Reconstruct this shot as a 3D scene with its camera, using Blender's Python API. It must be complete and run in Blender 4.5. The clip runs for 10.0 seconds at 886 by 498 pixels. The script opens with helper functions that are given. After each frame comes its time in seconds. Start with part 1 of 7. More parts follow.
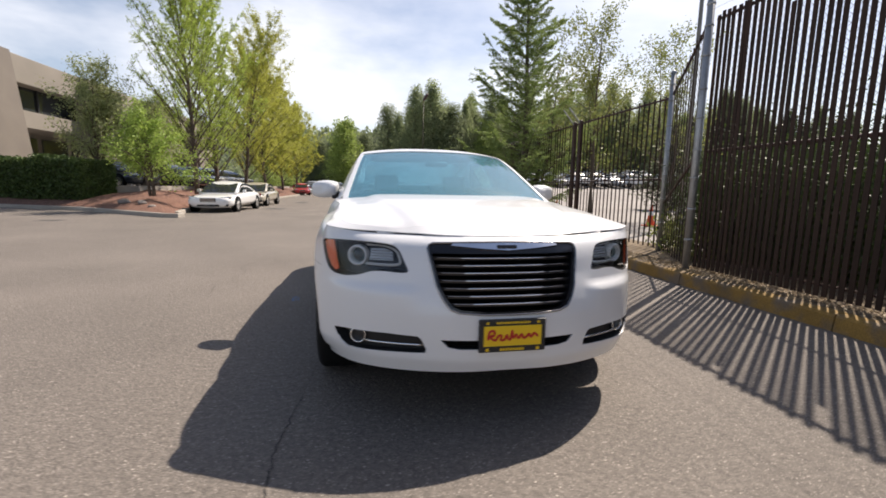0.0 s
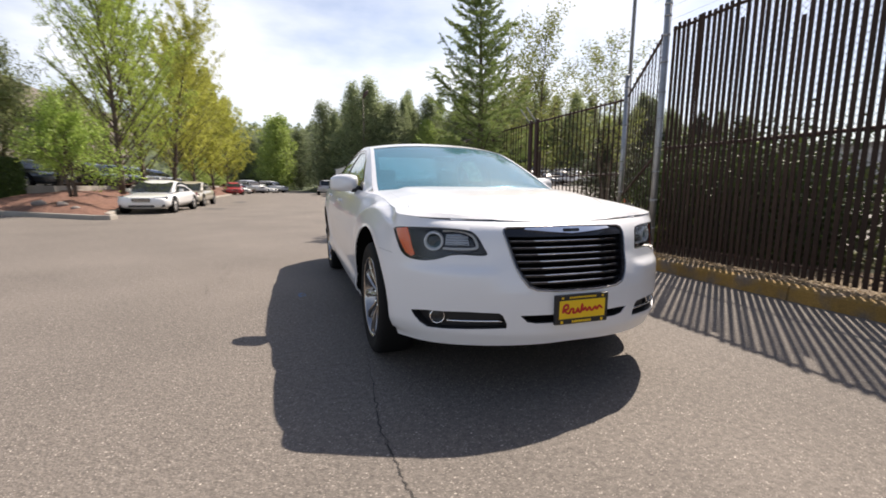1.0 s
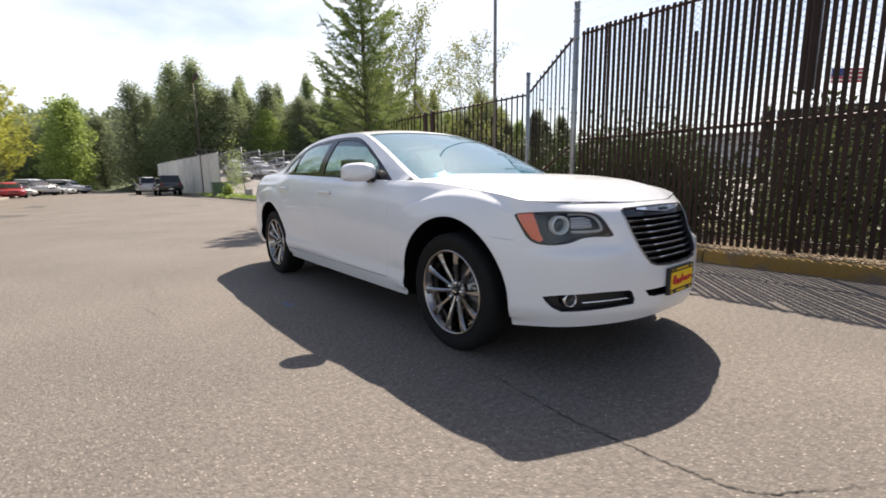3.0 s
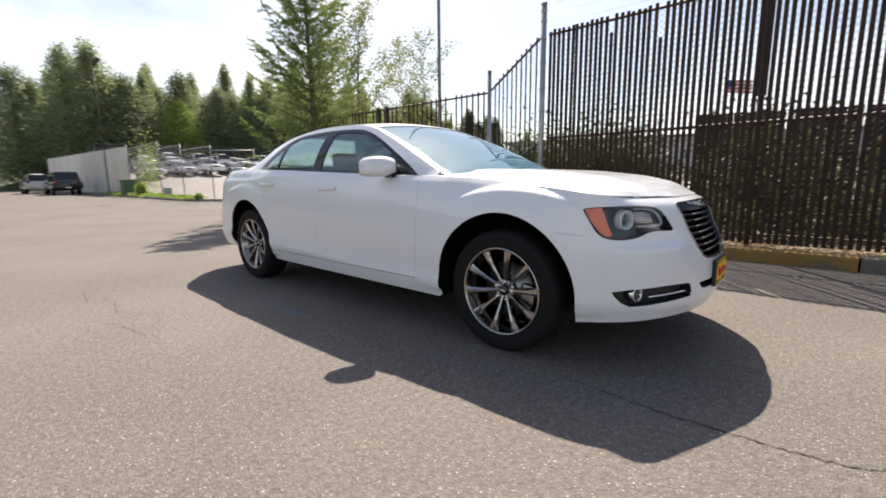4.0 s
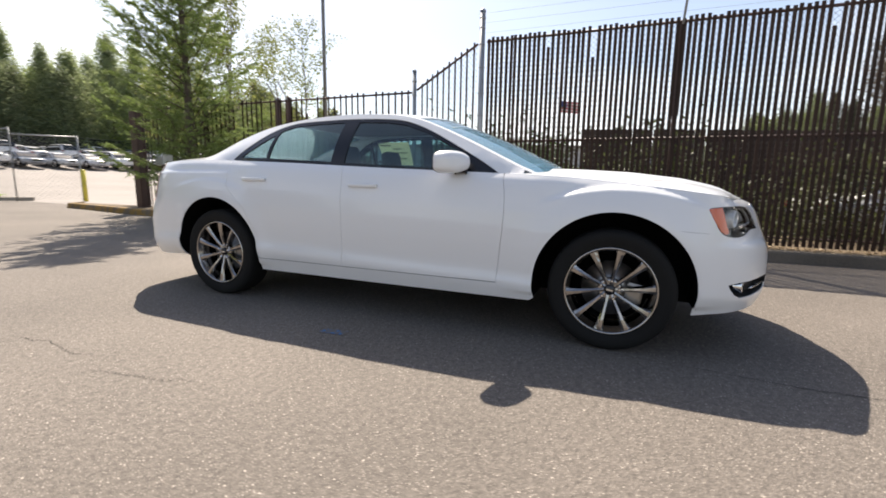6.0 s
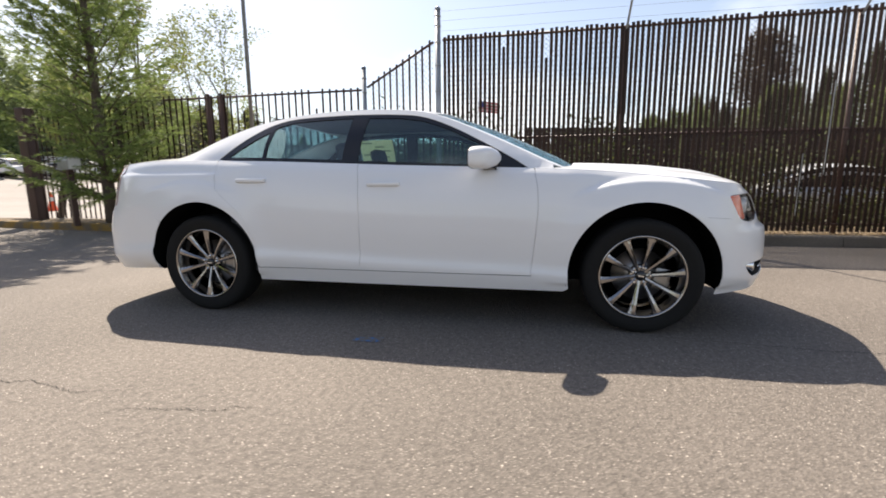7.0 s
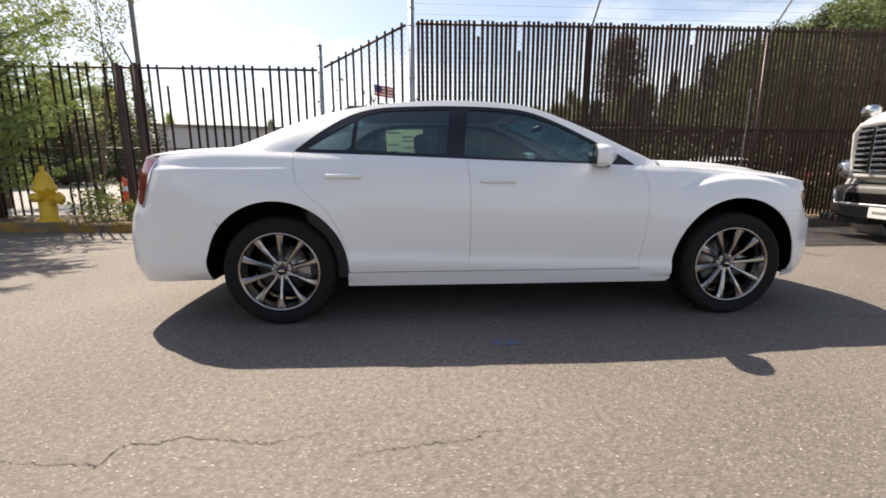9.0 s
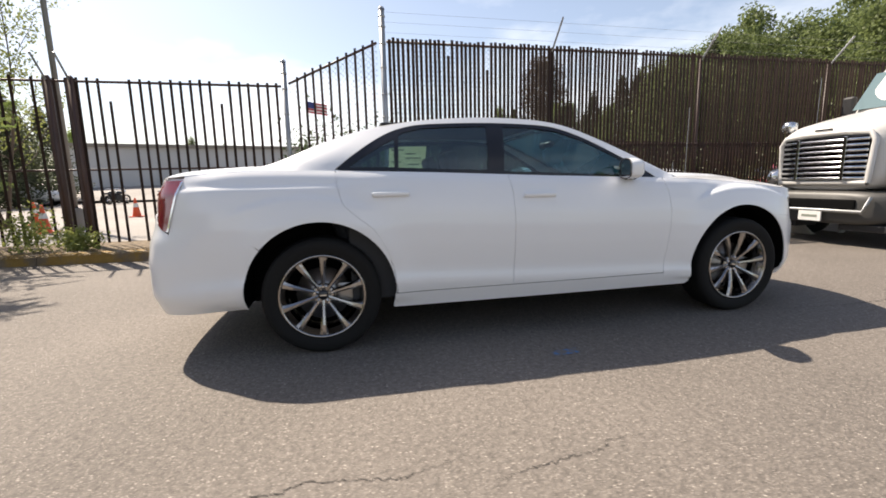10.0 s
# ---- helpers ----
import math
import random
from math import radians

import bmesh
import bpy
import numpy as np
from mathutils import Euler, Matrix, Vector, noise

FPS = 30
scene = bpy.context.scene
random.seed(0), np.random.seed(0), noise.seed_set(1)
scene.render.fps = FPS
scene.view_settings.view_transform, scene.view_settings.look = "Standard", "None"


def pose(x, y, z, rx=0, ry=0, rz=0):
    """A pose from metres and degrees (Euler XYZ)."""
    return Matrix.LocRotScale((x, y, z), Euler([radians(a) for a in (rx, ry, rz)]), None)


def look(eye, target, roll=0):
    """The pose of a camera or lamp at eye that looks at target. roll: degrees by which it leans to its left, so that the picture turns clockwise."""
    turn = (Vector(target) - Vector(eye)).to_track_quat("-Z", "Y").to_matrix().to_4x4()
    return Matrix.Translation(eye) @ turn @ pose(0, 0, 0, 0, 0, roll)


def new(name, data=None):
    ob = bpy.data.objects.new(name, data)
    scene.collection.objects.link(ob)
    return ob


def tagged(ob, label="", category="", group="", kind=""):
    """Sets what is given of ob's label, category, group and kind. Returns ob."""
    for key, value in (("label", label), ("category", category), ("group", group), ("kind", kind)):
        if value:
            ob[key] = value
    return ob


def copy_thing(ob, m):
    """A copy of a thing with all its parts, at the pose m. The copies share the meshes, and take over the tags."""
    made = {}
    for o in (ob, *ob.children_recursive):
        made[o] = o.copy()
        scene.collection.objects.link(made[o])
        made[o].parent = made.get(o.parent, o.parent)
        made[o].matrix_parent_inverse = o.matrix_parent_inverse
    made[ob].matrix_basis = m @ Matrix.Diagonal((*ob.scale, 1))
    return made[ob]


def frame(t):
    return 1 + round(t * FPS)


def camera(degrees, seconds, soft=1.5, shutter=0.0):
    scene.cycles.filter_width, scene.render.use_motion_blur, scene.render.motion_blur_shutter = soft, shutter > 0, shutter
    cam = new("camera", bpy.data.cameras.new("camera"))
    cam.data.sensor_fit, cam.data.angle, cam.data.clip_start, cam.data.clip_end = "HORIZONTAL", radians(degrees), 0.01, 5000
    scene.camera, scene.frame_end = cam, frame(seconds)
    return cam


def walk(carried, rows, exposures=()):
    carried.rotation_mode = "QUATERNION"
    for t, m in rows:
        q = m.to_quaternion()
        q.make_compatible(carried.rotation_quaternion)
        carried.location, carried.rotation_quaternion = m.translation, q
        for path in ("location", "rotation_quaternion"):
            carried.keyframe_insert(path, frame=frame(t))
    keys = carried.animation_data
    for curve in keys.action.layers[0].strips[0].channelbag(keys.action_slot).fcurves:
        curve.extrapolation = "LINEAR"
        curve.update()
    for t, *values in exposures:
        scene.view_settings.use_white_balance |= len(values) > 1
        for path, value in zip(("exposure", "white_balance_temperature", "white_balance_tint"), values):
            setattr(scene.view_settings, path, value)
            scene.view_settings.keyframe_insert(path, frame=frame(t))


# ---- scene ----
from mathutils.geometry import delaunay_2d_cdt

cam = camera(91.5, 10.0, soft=1.7, shutter=0.5)
PATH = [
    (0, (-0.681, -4.264, 1.12), (-0.3, -2.32, 0.841), 1.1),
    (0.5, (-1.034, -4.281, 1.093), (-0.559, -2.356, 0.828), 0.1),
    (1, (-1.379, -4.249, 1.066), (-0.72, -2.381, 0.783), 0.6),
    (1.5, (-1.692, -4.148, 1.063), (-0.865, -2.351, 0.769), 0.4),
    (2, (-2.031, -3.992, 1.066), (-1.02, -2.298, 0.738), 0.0),
    (2.5, (-2.312, -3.733, 1.044), (-1.157, -2.131, 0.728), -0.2),
    (4, (-2.954, -2.878, 1.011), (-1.466, -1.581, 0.687), -0.6),
    (4.5, (-3.124, -2.562, 1.001), (-1.492, -1.444, 0.704), 0.5),
    (5, (-3.286, -2.234, 0.989), (-1.588, -1.214, 0.71), 0.1),
    (5.5, (-3.426, -1.877, 0.983), (-1.661, -0.986, 0.685), 0.8),
    (7, (-3.682, -0.828, 0.951), (-1.744, -0.445, 0.641), -0.5),
    (7.5, (-3.727, -0.498, 0.942), (-1.767, -0.26, 0.626), -0.3),
    (8, (-3.707, -0.142, 0.975), (-1.738, -0.078, 0.628), 1.2),
    (8.5, (-3.717, 0.269, 1.005), (-1.75, 0.201, 0.653), -0.8),
    (9, (-3.678, 0.651, 1.029), (-1.718, 0.522, 0.651), -0.1),
    (9.5, (-3.641, 1.032, 1.041), (-1.697, 0.695, 0.715), -1.3),
    (10, (-3.565, 1.36, 1.037), (-1.636, 0.931, 0.727), -1.3),
]
walk(cam, [(t, look(eye, target, roll)) for t, eye, target, roll in PATH], [(0, 0.56, 6800, 15), (1, 0.66, 6800, 15), (2, 0.76, 6800, 14), (4, 0.83, 6850, 14), (5.5, 0.94, 6900, 13), (10, 0.92, 7000, 13.5)])

# ---- sky and sun ----
SUN_TO = Vector((0.655, 0.515, 1.0)).normalized()
world = bpy.data.worlds.new("sky")
scene.world = world
world.use_nodes = True
wn, wl = world.node_tree.nodes, world.node_tree.links
wn.clear()
w_out, w_bg = wn.new("ShaderNodeOutputWorld"), wn.new("ShaderNodeBackground")
w_sky = wn.new("ShaderNodeTexSky")
w_sky.sky_type, w_sky.sun_disc = "NISHITA", False
w_sky.sun_elevation = math.asin(SUN_TO.z)
w_sky.sun_rotation = math.atan2(SUN_TO.x, SUN_TO.y)
w_sky.air_density, w_sky.dust_density, w_sky.ozone_density = 1.0, 1.2, 1.2
# thin high cloud, a soft veil that thickens in drifts
w_co, w_map = wn.new("ShaderNodeTexCoord"), wn.new("ShaderNodeMapping")
w_map.inputs["Scale"].default_value = (1.0, 1.0, 2.6)
w_noise, w_ramp, w_mix = wn.new("ShaderNodeTexNoise"), wn.new("ShaderNodeValToRGB"), wn.new("ShaderNodeMix")
w_noise.inputs["Scale"].default_value, w_noise.inputs["Detail"].default_value, w_noise.inputs["Roughness"].default_value = 1.7, 6.0, 0.55
w_ramp.color_ramp.elements[0].position, w_ramp.color_ramp.elements[0].color = 0.46, (0.10, 0.10, 0.10, 1)
w_ramp.color_ramp.elements[1].position, w_ramp.color_ramp.elements[1].color = 0.68, (0.75, 0.75, 0.75, 1)
w_mix.data_type = "RGBA"
w_mix.inputs["B"].default_value = (9.6, 10.0, 10.4, 1)
wl.new(w_co.outputs["Generated"], w_map.inputs["Vector"])
wl.new(w_map.outputs["Vector"], w_noise.inputs["Vector"])
wl.new(w_noise.outputs["Fac"], w_ramp.inputs["Fac"])
# the veil thins out towards the zenith
w_sep, w_low, w_mul = wn.new("ShaderNodeSeparateXYZ"), wn.new("ShaderNodeMapRange"), wn.new("ShaderNodeMath")
w_low.inputs["From Min"].default_value, w_low.inputs["From Max"].default_value = 0.22, 0.72
w_low.inputs["To Min"].default_value, w_low.inputs["To Max"].default_value = 1.0, 0.12
w_mul.operation = "MULTIPLY"
wl.new(w_co.outputs["Generated"], w_sep.inputs["Vector"])
wl.new(w_sep.outputs["Z"], w_low.inputs["Value"])
wl.new(w_ramp.outputs["Color"], w_mul.inputs[0])
wl.new(w_low.outputs["Result"], w_mul.inputs[1])
wl.new(w_mul.outputs["Value"], w_mix.inputs["Factor"])
wl.new(w_sky.outputs["Color"], w_mix.inputs["A"])
wl.new(w_mix.outputs["Result"], w_bg.inputs["Color"])
w_bg.inputs["Strength"].default_value = 0.092
wl.new(w_bg.outputs["Background"], w_out.inputs["Surface"])

sun = new("sun", bpy.data.lights.new("sun", "SUN"))
sun.data.energy, sun.data.angle, sun.data.color = 5.0, radians(0.53), (1.0, 0.935, 0.825)
sun.matrix_world = look(SUN_TO * 60, (0, 0, 0))


# ---- materials ----
def mat(name, base, rough=0.6, metal=0.0, vary=0.0, scale=6.0, fine=0.0, fscale=80.0, bump=0.0, bscale=60.0, coat=0.0,
        second=None, spread=(0.42, 0.62), each=0.0, spec=0.5, detail=6.0):
    """A principled surface: base colour drifting by vary at a coarse scale and by fine at a fine one, or towards a second colour."""
    m = bpy.data.materials.new(name)
    m.use_nodes = True
    nt = m.node_tree
    N, L = nt.nodes, nt.links
    b = N["Principled BSDF"]
    b.inputs["Roughness"].default_value, b.inputs["Metallic"].default_value = rough, metal
    b.inputs["Specular IOR Level"].default_value = spec
    b.inputs["Coat Weight"].default_value = coat
    b.inputs["Coat Roughness"].default_value = 0.03
    b.inputs["Base Color"].default_value = (*base, 1)
    tc = N.new("ShaderNodeTexCoord")
    last = None

    def noise_at(sc, det=6.0):
        n = N.new("ShaderNodeTexNoise")
        n.inputs["Scale"].default_value, n.inputs["Detail"].default_value = sc, det
        L.new(tc.outputs["Object"], n.inputs["Vector"])
        return n.outputs["Fac"]

    def scaled(colour, fac, amount):
        h = N.new("ShaderNodeMapRange")
        h.inputs["From Min"].default_value, h.inputs["From Max"].default_value = 0.3, 0.7
        h.inputs["To Min"].default_value, h.inputs["To Max"].default_value = 1 - amount, 1 + amount
        L.new(fac, h.inputs["Value"])
        mx = N.new("ShaderNodeMix")
        mx.data_type, mx.blend_type = "RGBA", "MULTIPLY"
        mx.inputs["Factor"].default_value = 1
        if colour is None:
            mx.inputs["A"].default_value = (*base, 1)
        else:
            L.new(colour, mx.inputs["A"])
        L.new(h.outputs["Result"], mx.inputs["B"])
        return mx.outputs["Result"]

    if second:
        r = N.new("ShaderNodeMapRange")
        r.inputs["From Min"].default_value, r.inputs["From Max"].default_value = spread
        L.new(noise_at(scale, detail), r.inputs["Value"])
        mx = N.new("ShaderNodeMix")
        mx.data_type = "RGBA"
        mx.inputs["A"].default_value, mx.inputs["B"].default_value = (*base, 1), (*second, 1)
        L.new(r.outputs["Result"], mx.inputs["Factor"])
        last = mx.outputs["Result"]
    if vary:
        last = scaled(last, noise_at(scale * 0.37, 3.0), vary)
    if fine:
        last = scaled(last, noise_at(fscale, 3.0), fine)
    if each:
        info = N.new("ShaderNodeObjectInfo")
        h = N.new("ShaderNodeMapRange")
        h.inputs["From Min"].default_value, h.inputs["From Max"].default_value = 0.0, 1.0
        h.inputs["To Min"].default_value, h.inputs["To Max"].default_value = 1 - each, 1 + each
        L.new(info.outputs["Random"], h.inputs["Value"])
        mx = N.new("ShaderNodeMix")
        mx.data_type, mx.blend_type = "RGBA", "MULTIPLY"
        mx.inputs["Factor"].default_value = 1
        if last is None:
            mx.inputs["A"].default_value = (*base, 1)
        else:
            L.new(last, mx.inputs["A"])
        L.new(h.outputs["Result"], mx.inputs["B"])
        last = mx.outputs["Result"]
    if last is not None:
        L.new(last, b.inputs["Base Color"])
    if bump:
        bn = N.new("ShaderNodeBump")
        bn.inputs["Strength"].default_value, bn.inputs["Distance"].default_value = min(1.0, bump), 0.01
        L.new(noise_at(bscale, 4.0), bn.inputs["Height"])
        L.new(bn.outputs["Normal"], b.inputs["Normal"])
    return m


def leaf_mat(name, a, c, through_amount=0.35):
    """Leaves: two greens by leaf, with light let through."""
    m = bpy.data.materials.new(name)
    m.use_nodes = True
    N, L = m.node_tree.nodes, m.node_tree.links
    b, out = N["Principled BSDF"], N["Material Output"]
    geo = N.new("ShaderNodeNewGeometry")
    mx = N.new("ShaderNodeMix")
    mx.data_type = "RGBA"
    mx.inputs["A"].default_value, mx.inputs["B"].default_value = (*a, 1), (*c, 1)
    L.new(geo.outputs["Random Per Island"], mx.inputs["Factor"])
    L.new(mx.outputs["Result"], b.inputs["Base Color"])
    b.inputs["Roughness"].default_value = 0.55
    b.inputs["Specular IOR Level"].default_value = 0.3
    tr = N.new("ShaderNodeBsdfTranslucent")
    L.new(mx.outputs["Result"], tr.inputs["Color"])
    ms = N.new("ShaderNodeMixShader")
    ms.inputs["Fac"].default_value = through_amount
    L.new(b.outputs["BSDF"], ms.inputs[1])
    L.new(tr.outputs["BSDF"], ms.inputs[2])
    L.new(ms.outputs["Shader"], out.inputs["Surface"])
    return m


def glass_mat(name, tint, f0=0.06, sheen=0.0, sheen_colour=(0.45, 0.62, 0.66)):
    """Thin glazing: a clear tinted film whose gloss grows towards grazing, with an optional sheen painted in as flat
    diffuse colour.
    """
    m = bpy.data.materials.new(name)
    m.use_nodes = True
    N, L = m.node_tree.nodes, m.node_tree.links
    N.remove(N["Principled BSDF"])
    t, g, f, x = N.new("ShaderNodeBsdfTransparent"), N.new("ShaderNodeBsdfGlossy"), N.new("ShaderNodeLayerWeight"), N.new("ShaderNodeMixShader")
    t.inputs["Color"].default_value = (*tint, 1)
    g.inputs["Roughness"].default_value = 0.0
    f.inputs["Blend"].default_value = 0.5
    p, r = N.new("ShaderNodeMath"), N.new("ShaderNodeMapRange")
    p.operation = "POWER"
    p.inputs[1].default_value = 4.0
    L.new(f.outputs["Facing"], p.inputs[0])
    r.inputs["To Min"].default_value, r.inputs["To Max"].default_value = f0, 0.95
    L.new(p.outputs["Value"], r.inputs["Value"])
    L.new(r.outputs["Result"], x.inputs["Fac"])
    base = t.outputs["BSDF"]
    if sheen:
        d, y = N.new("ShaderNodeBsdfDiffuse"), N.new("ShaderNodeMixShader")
        d.inputs["Color"].default_value = (*sheen_colour, 1)
        y.inputs["Fac"].default_value = sheen
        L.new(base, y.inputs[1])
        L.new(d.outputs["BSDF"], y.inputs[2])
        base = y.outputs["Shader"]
    L.new(base, x.inputs[1])
    L.new(g.outputs["BSDF"], x.inputs[2])
    L.new(x.outputs["Shader"], N["Material Output"].inputs["Surface"])
    return m


def asphalt_mat(name, base, stone, amount=0.5):
    """Worn asphalt: dark binder, pale stone chips at two sizes, faint stains."""
    m = mat(name, base, 0.82, vary=0.15, scale=1.6, fine=0.25, fscale=35, spec=0.35)
    N, L = m.node_tree.nodes, m.node_tree.links
    b = N["Principled BSDF"]
    tc = N.new("ShaderNodeTexCoord")
    colour = b.inputs["Base Color"].links[0].from_socket
    for size, cut, strength in ((95.0, 0.30, amount * 0.6), (48.0, 0.20, amount), (24.0, 0.115, amount * 1.25), (190.0, 0.33, amount * 0.35)):
        v, r, mx = N.new("ShaderNodeTexVoronoi"), N.new("ShaderNodeMapRange"), N.new("ShaderNodeMix")
        v.inputs["Scale"].default_value = size
        L.new(tc.outputs["Object"], v.inputs["Vector"])
        r.inputs["From Min"].default_value, r.inputs["From Max"].default_value = cut, cut * 0.55
        r.inputs["To Max"].default_value = strength
        L.new(v.outputs["Distance"], r.inputs["Value"])
        sep = N.new("ShaderNodeMath")
        sep.operation = "MULTIPLY"
        L.new(v.outputs["Color"], sep.inputs[0])
        L.new(r.outputs["Result"], sep.inputs[1])
        mx.data_type = "RGBA"
        mx.inputs["B"].default_value = (*stone, 1)
        L.new(sep.outputs["Value"], mx.inputs["Factor"])
        L.new(colour, mx.inputs["A"])
        colour = mx.outputs["Result"]
    L.new(colour, b.inputs["Base Color"])
    bn, v = N.new("ShaderNodeBump"), N.new("ShaderNodeTexVoronoi")
    v.inputs["Scale"].default_value = 80.0
    bn.inputs["Strength"].default_value, bn.inputs["Distance"].default_value = 0.6, 0.006
    L.new(tc.outputs["Object"], v.inputs["Vector"])
    L.new(v.outputs["Distance"], bn.inputs["Height"])
    L.new(bn.outputs["Normal"], b.inputs["Normal"])
    return m


M_ASPHALT = asphalt_mat("asphalt", (0.138, 0.120, 0.104), (0.64, 0.57, 0.49), 0.75)
M_LOT = mat("lot_asphalt", (0.26, 0.235, 0.215), 0.85, vary=0.12, scale=0.5, fine=0.2, fscale=20)
M_CRACK = mat("crack_fill", (0.028, 0.026, 0.024), 0.9, fine=0.3)
M_PATCH = mat("asphalt_stain", (0.075, 0.068, 0.062), 0.85, vary=0.2, fine=0.3, fscale=60)
M_BLUE = mat("blue_marking_paint", (0.03, 0.15, 0.36), 0.7, second=(0.13, 0.12, 0.11), spread=(0.38, 0.52), scale=26)
M_KERB = mat("kerb_concrete", (0.30, 0.27, 0.23), 0.85, vary=0.2, scale=3, fine=0.2, bump=0.5)
# The kerb concrete again, in a darker tone.
M_KERB_DARK = mat("dark_kerb_concrete", (0.13, 0.112, 0.092), 0.9, vary=0.25, scale=3, fine=0.2, bump=0.5)
M_KERB_YEL = mat("worn_yellow_kerb_paint", (0.25, 0.15, 0.035), 0.85, second=(0.15, 0.115, 0.08), spread=(0.45, 0.62), scale=4.0, vary=0.2, fine=0.2, bump=0.5)
M_LITTER = mat("leaf_litter_soil", (0.11, 0.075, 0.047), 0.95, second=(0.22, 0.17, 0.105), scale=30, vary=0.3, fine=0.4, bump=1.0)
M_MULCH = mat("red_bark_mulch", (0.12, 0.054, 0.036), 0.95, second=(0.20, 0.105, 0.072), scale=12, vary=0.2, fine=0.45, fscale=40, bump=1.0, bscale=30)
M_GRASS = mat("rough_grass_soil", (0.10, 0.115, 0.045), 0.95, second=(0.19, 0.16, 0.08), scale=3, vary=0.3, fine=0.4, bump=1.0)
M_SLAT = mat("brown_plastic_slat", (0.034, 0.019, 0.0135), 0.65, vary=0.15, scale=8, fine=0.15, each=0.22, spec=0.22)
M_BROWN_POST = mat("brown_coated_post", (0.060, 0.030, 0.024), 0.5, vary=0.2, scale=5)
M_GALV = mat("galvanised_steel", (0.36, 0.37, 0.38), 0.5, 0.75, vary=0.15, scale=10, fine=0.12)
M_WIRE = mat("galvanised_wire", (0.30, 0.30, 0.29), 0.45, 0.8)
M_BROWN_WIRE = mat("brown_coated_wire", (0.045, 0.032, 0.026), 0.5)
M_PAINT = mat("white_car_paint", (0.765, 0.77, 0.78), 0.32, coat=0.7, vary=0.01, scale=2)
M_PLASTIC = mat("black_plastic", (0.018, 0.018, 0.02), 0.5, fine=0.1)
M_TRIM = mat("gloss_black_trim", (0.012, 0.012, 0.015), 0.12)
M_LINER = mat("wheel_house_liner", (0.006, 0.006, 0.006), 0.95, spec=0.05)
M_RUBBER = mat("tyre_rubber", (0.009, 0.009, 0.009), 0.8, vary=0.1, fine=0.1, spec=0.25)
M_CHROME = mat("chrome", (0.72, 0.73, 0.75), 0.08, 1.0)
M_DARKCHROME = mat("dark_polished_alloy", (0.345, 0.33, 0.32), 0.17, 1.0, vary=0.10)
M_DISC = mat("brake_disc_steel", (0.28, 0.27, 0.26), 0.35, 1.0)
M_AMBER = mat("amber_reflector", (0.80, 0.11, 0.025), 0.2, coat=0.6, fine=0.1, fscale=200)
M_RED = mat("red_lamp_lens", (0.21, 0.018, 0.025), 0.12, coat=0.8)
M_LAMPBODY = mat("smoked_lamp_bowl", (0.014, 0.015, 0.018), 0.3)
M_SILVER = mat("lamp_reflector", (0.62, 0.63, 0.65), 0.15, 0.9)
M_RING = mat("pale_lamp_ring", (0.75, 0.76, 0.76), 0.3, 0.1)
M_LAMPGREY = mat("grey_lamp_field", (0.34, 0.345, 0.35), 0.28, 0.6)
M_LAMPRING = mat("grey_light_guide", (0.48, 0.48, 0.47), 0.35, 0.1)
M_SEAT = mat("black_seat_cloth", (0.035, 0.036, 0.04), 0.8, fine=0.15)
M_CABIN = mat("dark_cabin_trim", (0.03, 0.031, 0.034), 0.75)
M_GLASS = glass_mat("car_glass", (0.62, 0.76, 0.78), 0.07, 0.012)
# Part of the windscreen's sky sheen is painted, as a flat blue diffuse coat.
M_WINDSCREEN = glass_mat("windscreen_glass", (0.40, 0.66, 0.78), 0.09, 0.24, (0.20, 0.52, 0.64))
M_REARGLASS = glass_mat("tinted_rear_glass", (0.60, 0.74, 0.77), 0.08, 0.012)
M_LENS = glass_mat("lamp_lens", (0.95, 0.96, 0.97), 0.02)
M_PLATE_Y = mat("yellow_plate", (0.85, 0.55, 0.015), 0.45)
M_PLATE_R = mat("red_print", (0.50, 0.02, 0.02), 0.5)
M_PAPER = leaf_mat("sticker_paper", (0.66, 0.69, 0.55), (0.66, 0.69, 0.55), 0.5)
M_INK = mat("grey_print", (0.22, 0.24, 0.20), 0.7)
M_BARK = mat("tree_bark", (0.11, 0.085, 0.065), 0.95, vary=0.25, scale=10, fine=0.3, bump=1.0, bscale=25)
# Darker copy of the wall concrete; the pier's shade is in the colour.
M_PIER = mat("shaded_pier_concrete", (0.165, 0.142, 0.122), 0.85, vary=0.12, scale=1.5, fine=0.12)
M_CLAD = mat("concrete_wall", (0.24, 0.215, 0.185), 0.85, vary=0.1, scale=1, fine=0.1)
M_BUILDING_GLASS = mat("dark_office_glass", (0.03, 0.035, 0.04), 0.08, spec=0.8)
M_HYDRANT = mat("yellow_hydrant_paint", (0.72, 0.45, 0.03), 0.45, vary=0.1, fine=0.1)
M_CONE = mat("orange_cone", (0.75, 0.10, 0.03), 0.6)
M_WHITE = mat("white_enamel", (0.72, 0.72, 0.70), 0.4, coat=0.4, vary=0.06, scale=2)


# ---- mesh helpers ----
def link(name, verts, faces, material, parent=None, label="", smooth=False):
    me = bpy.data.meshes.new(name)
    me.from_pydata([tuple(map(float, v)) for v in verts], [], [tuple(map(int, f)) for f in faces])
    me.materials.append(material)
    if smooth:
        me.shade_smooth()
    me.update()
    ob = new(name, me)
    ob.parent = parent
    if label:
        ob["label"] = label
    return ob


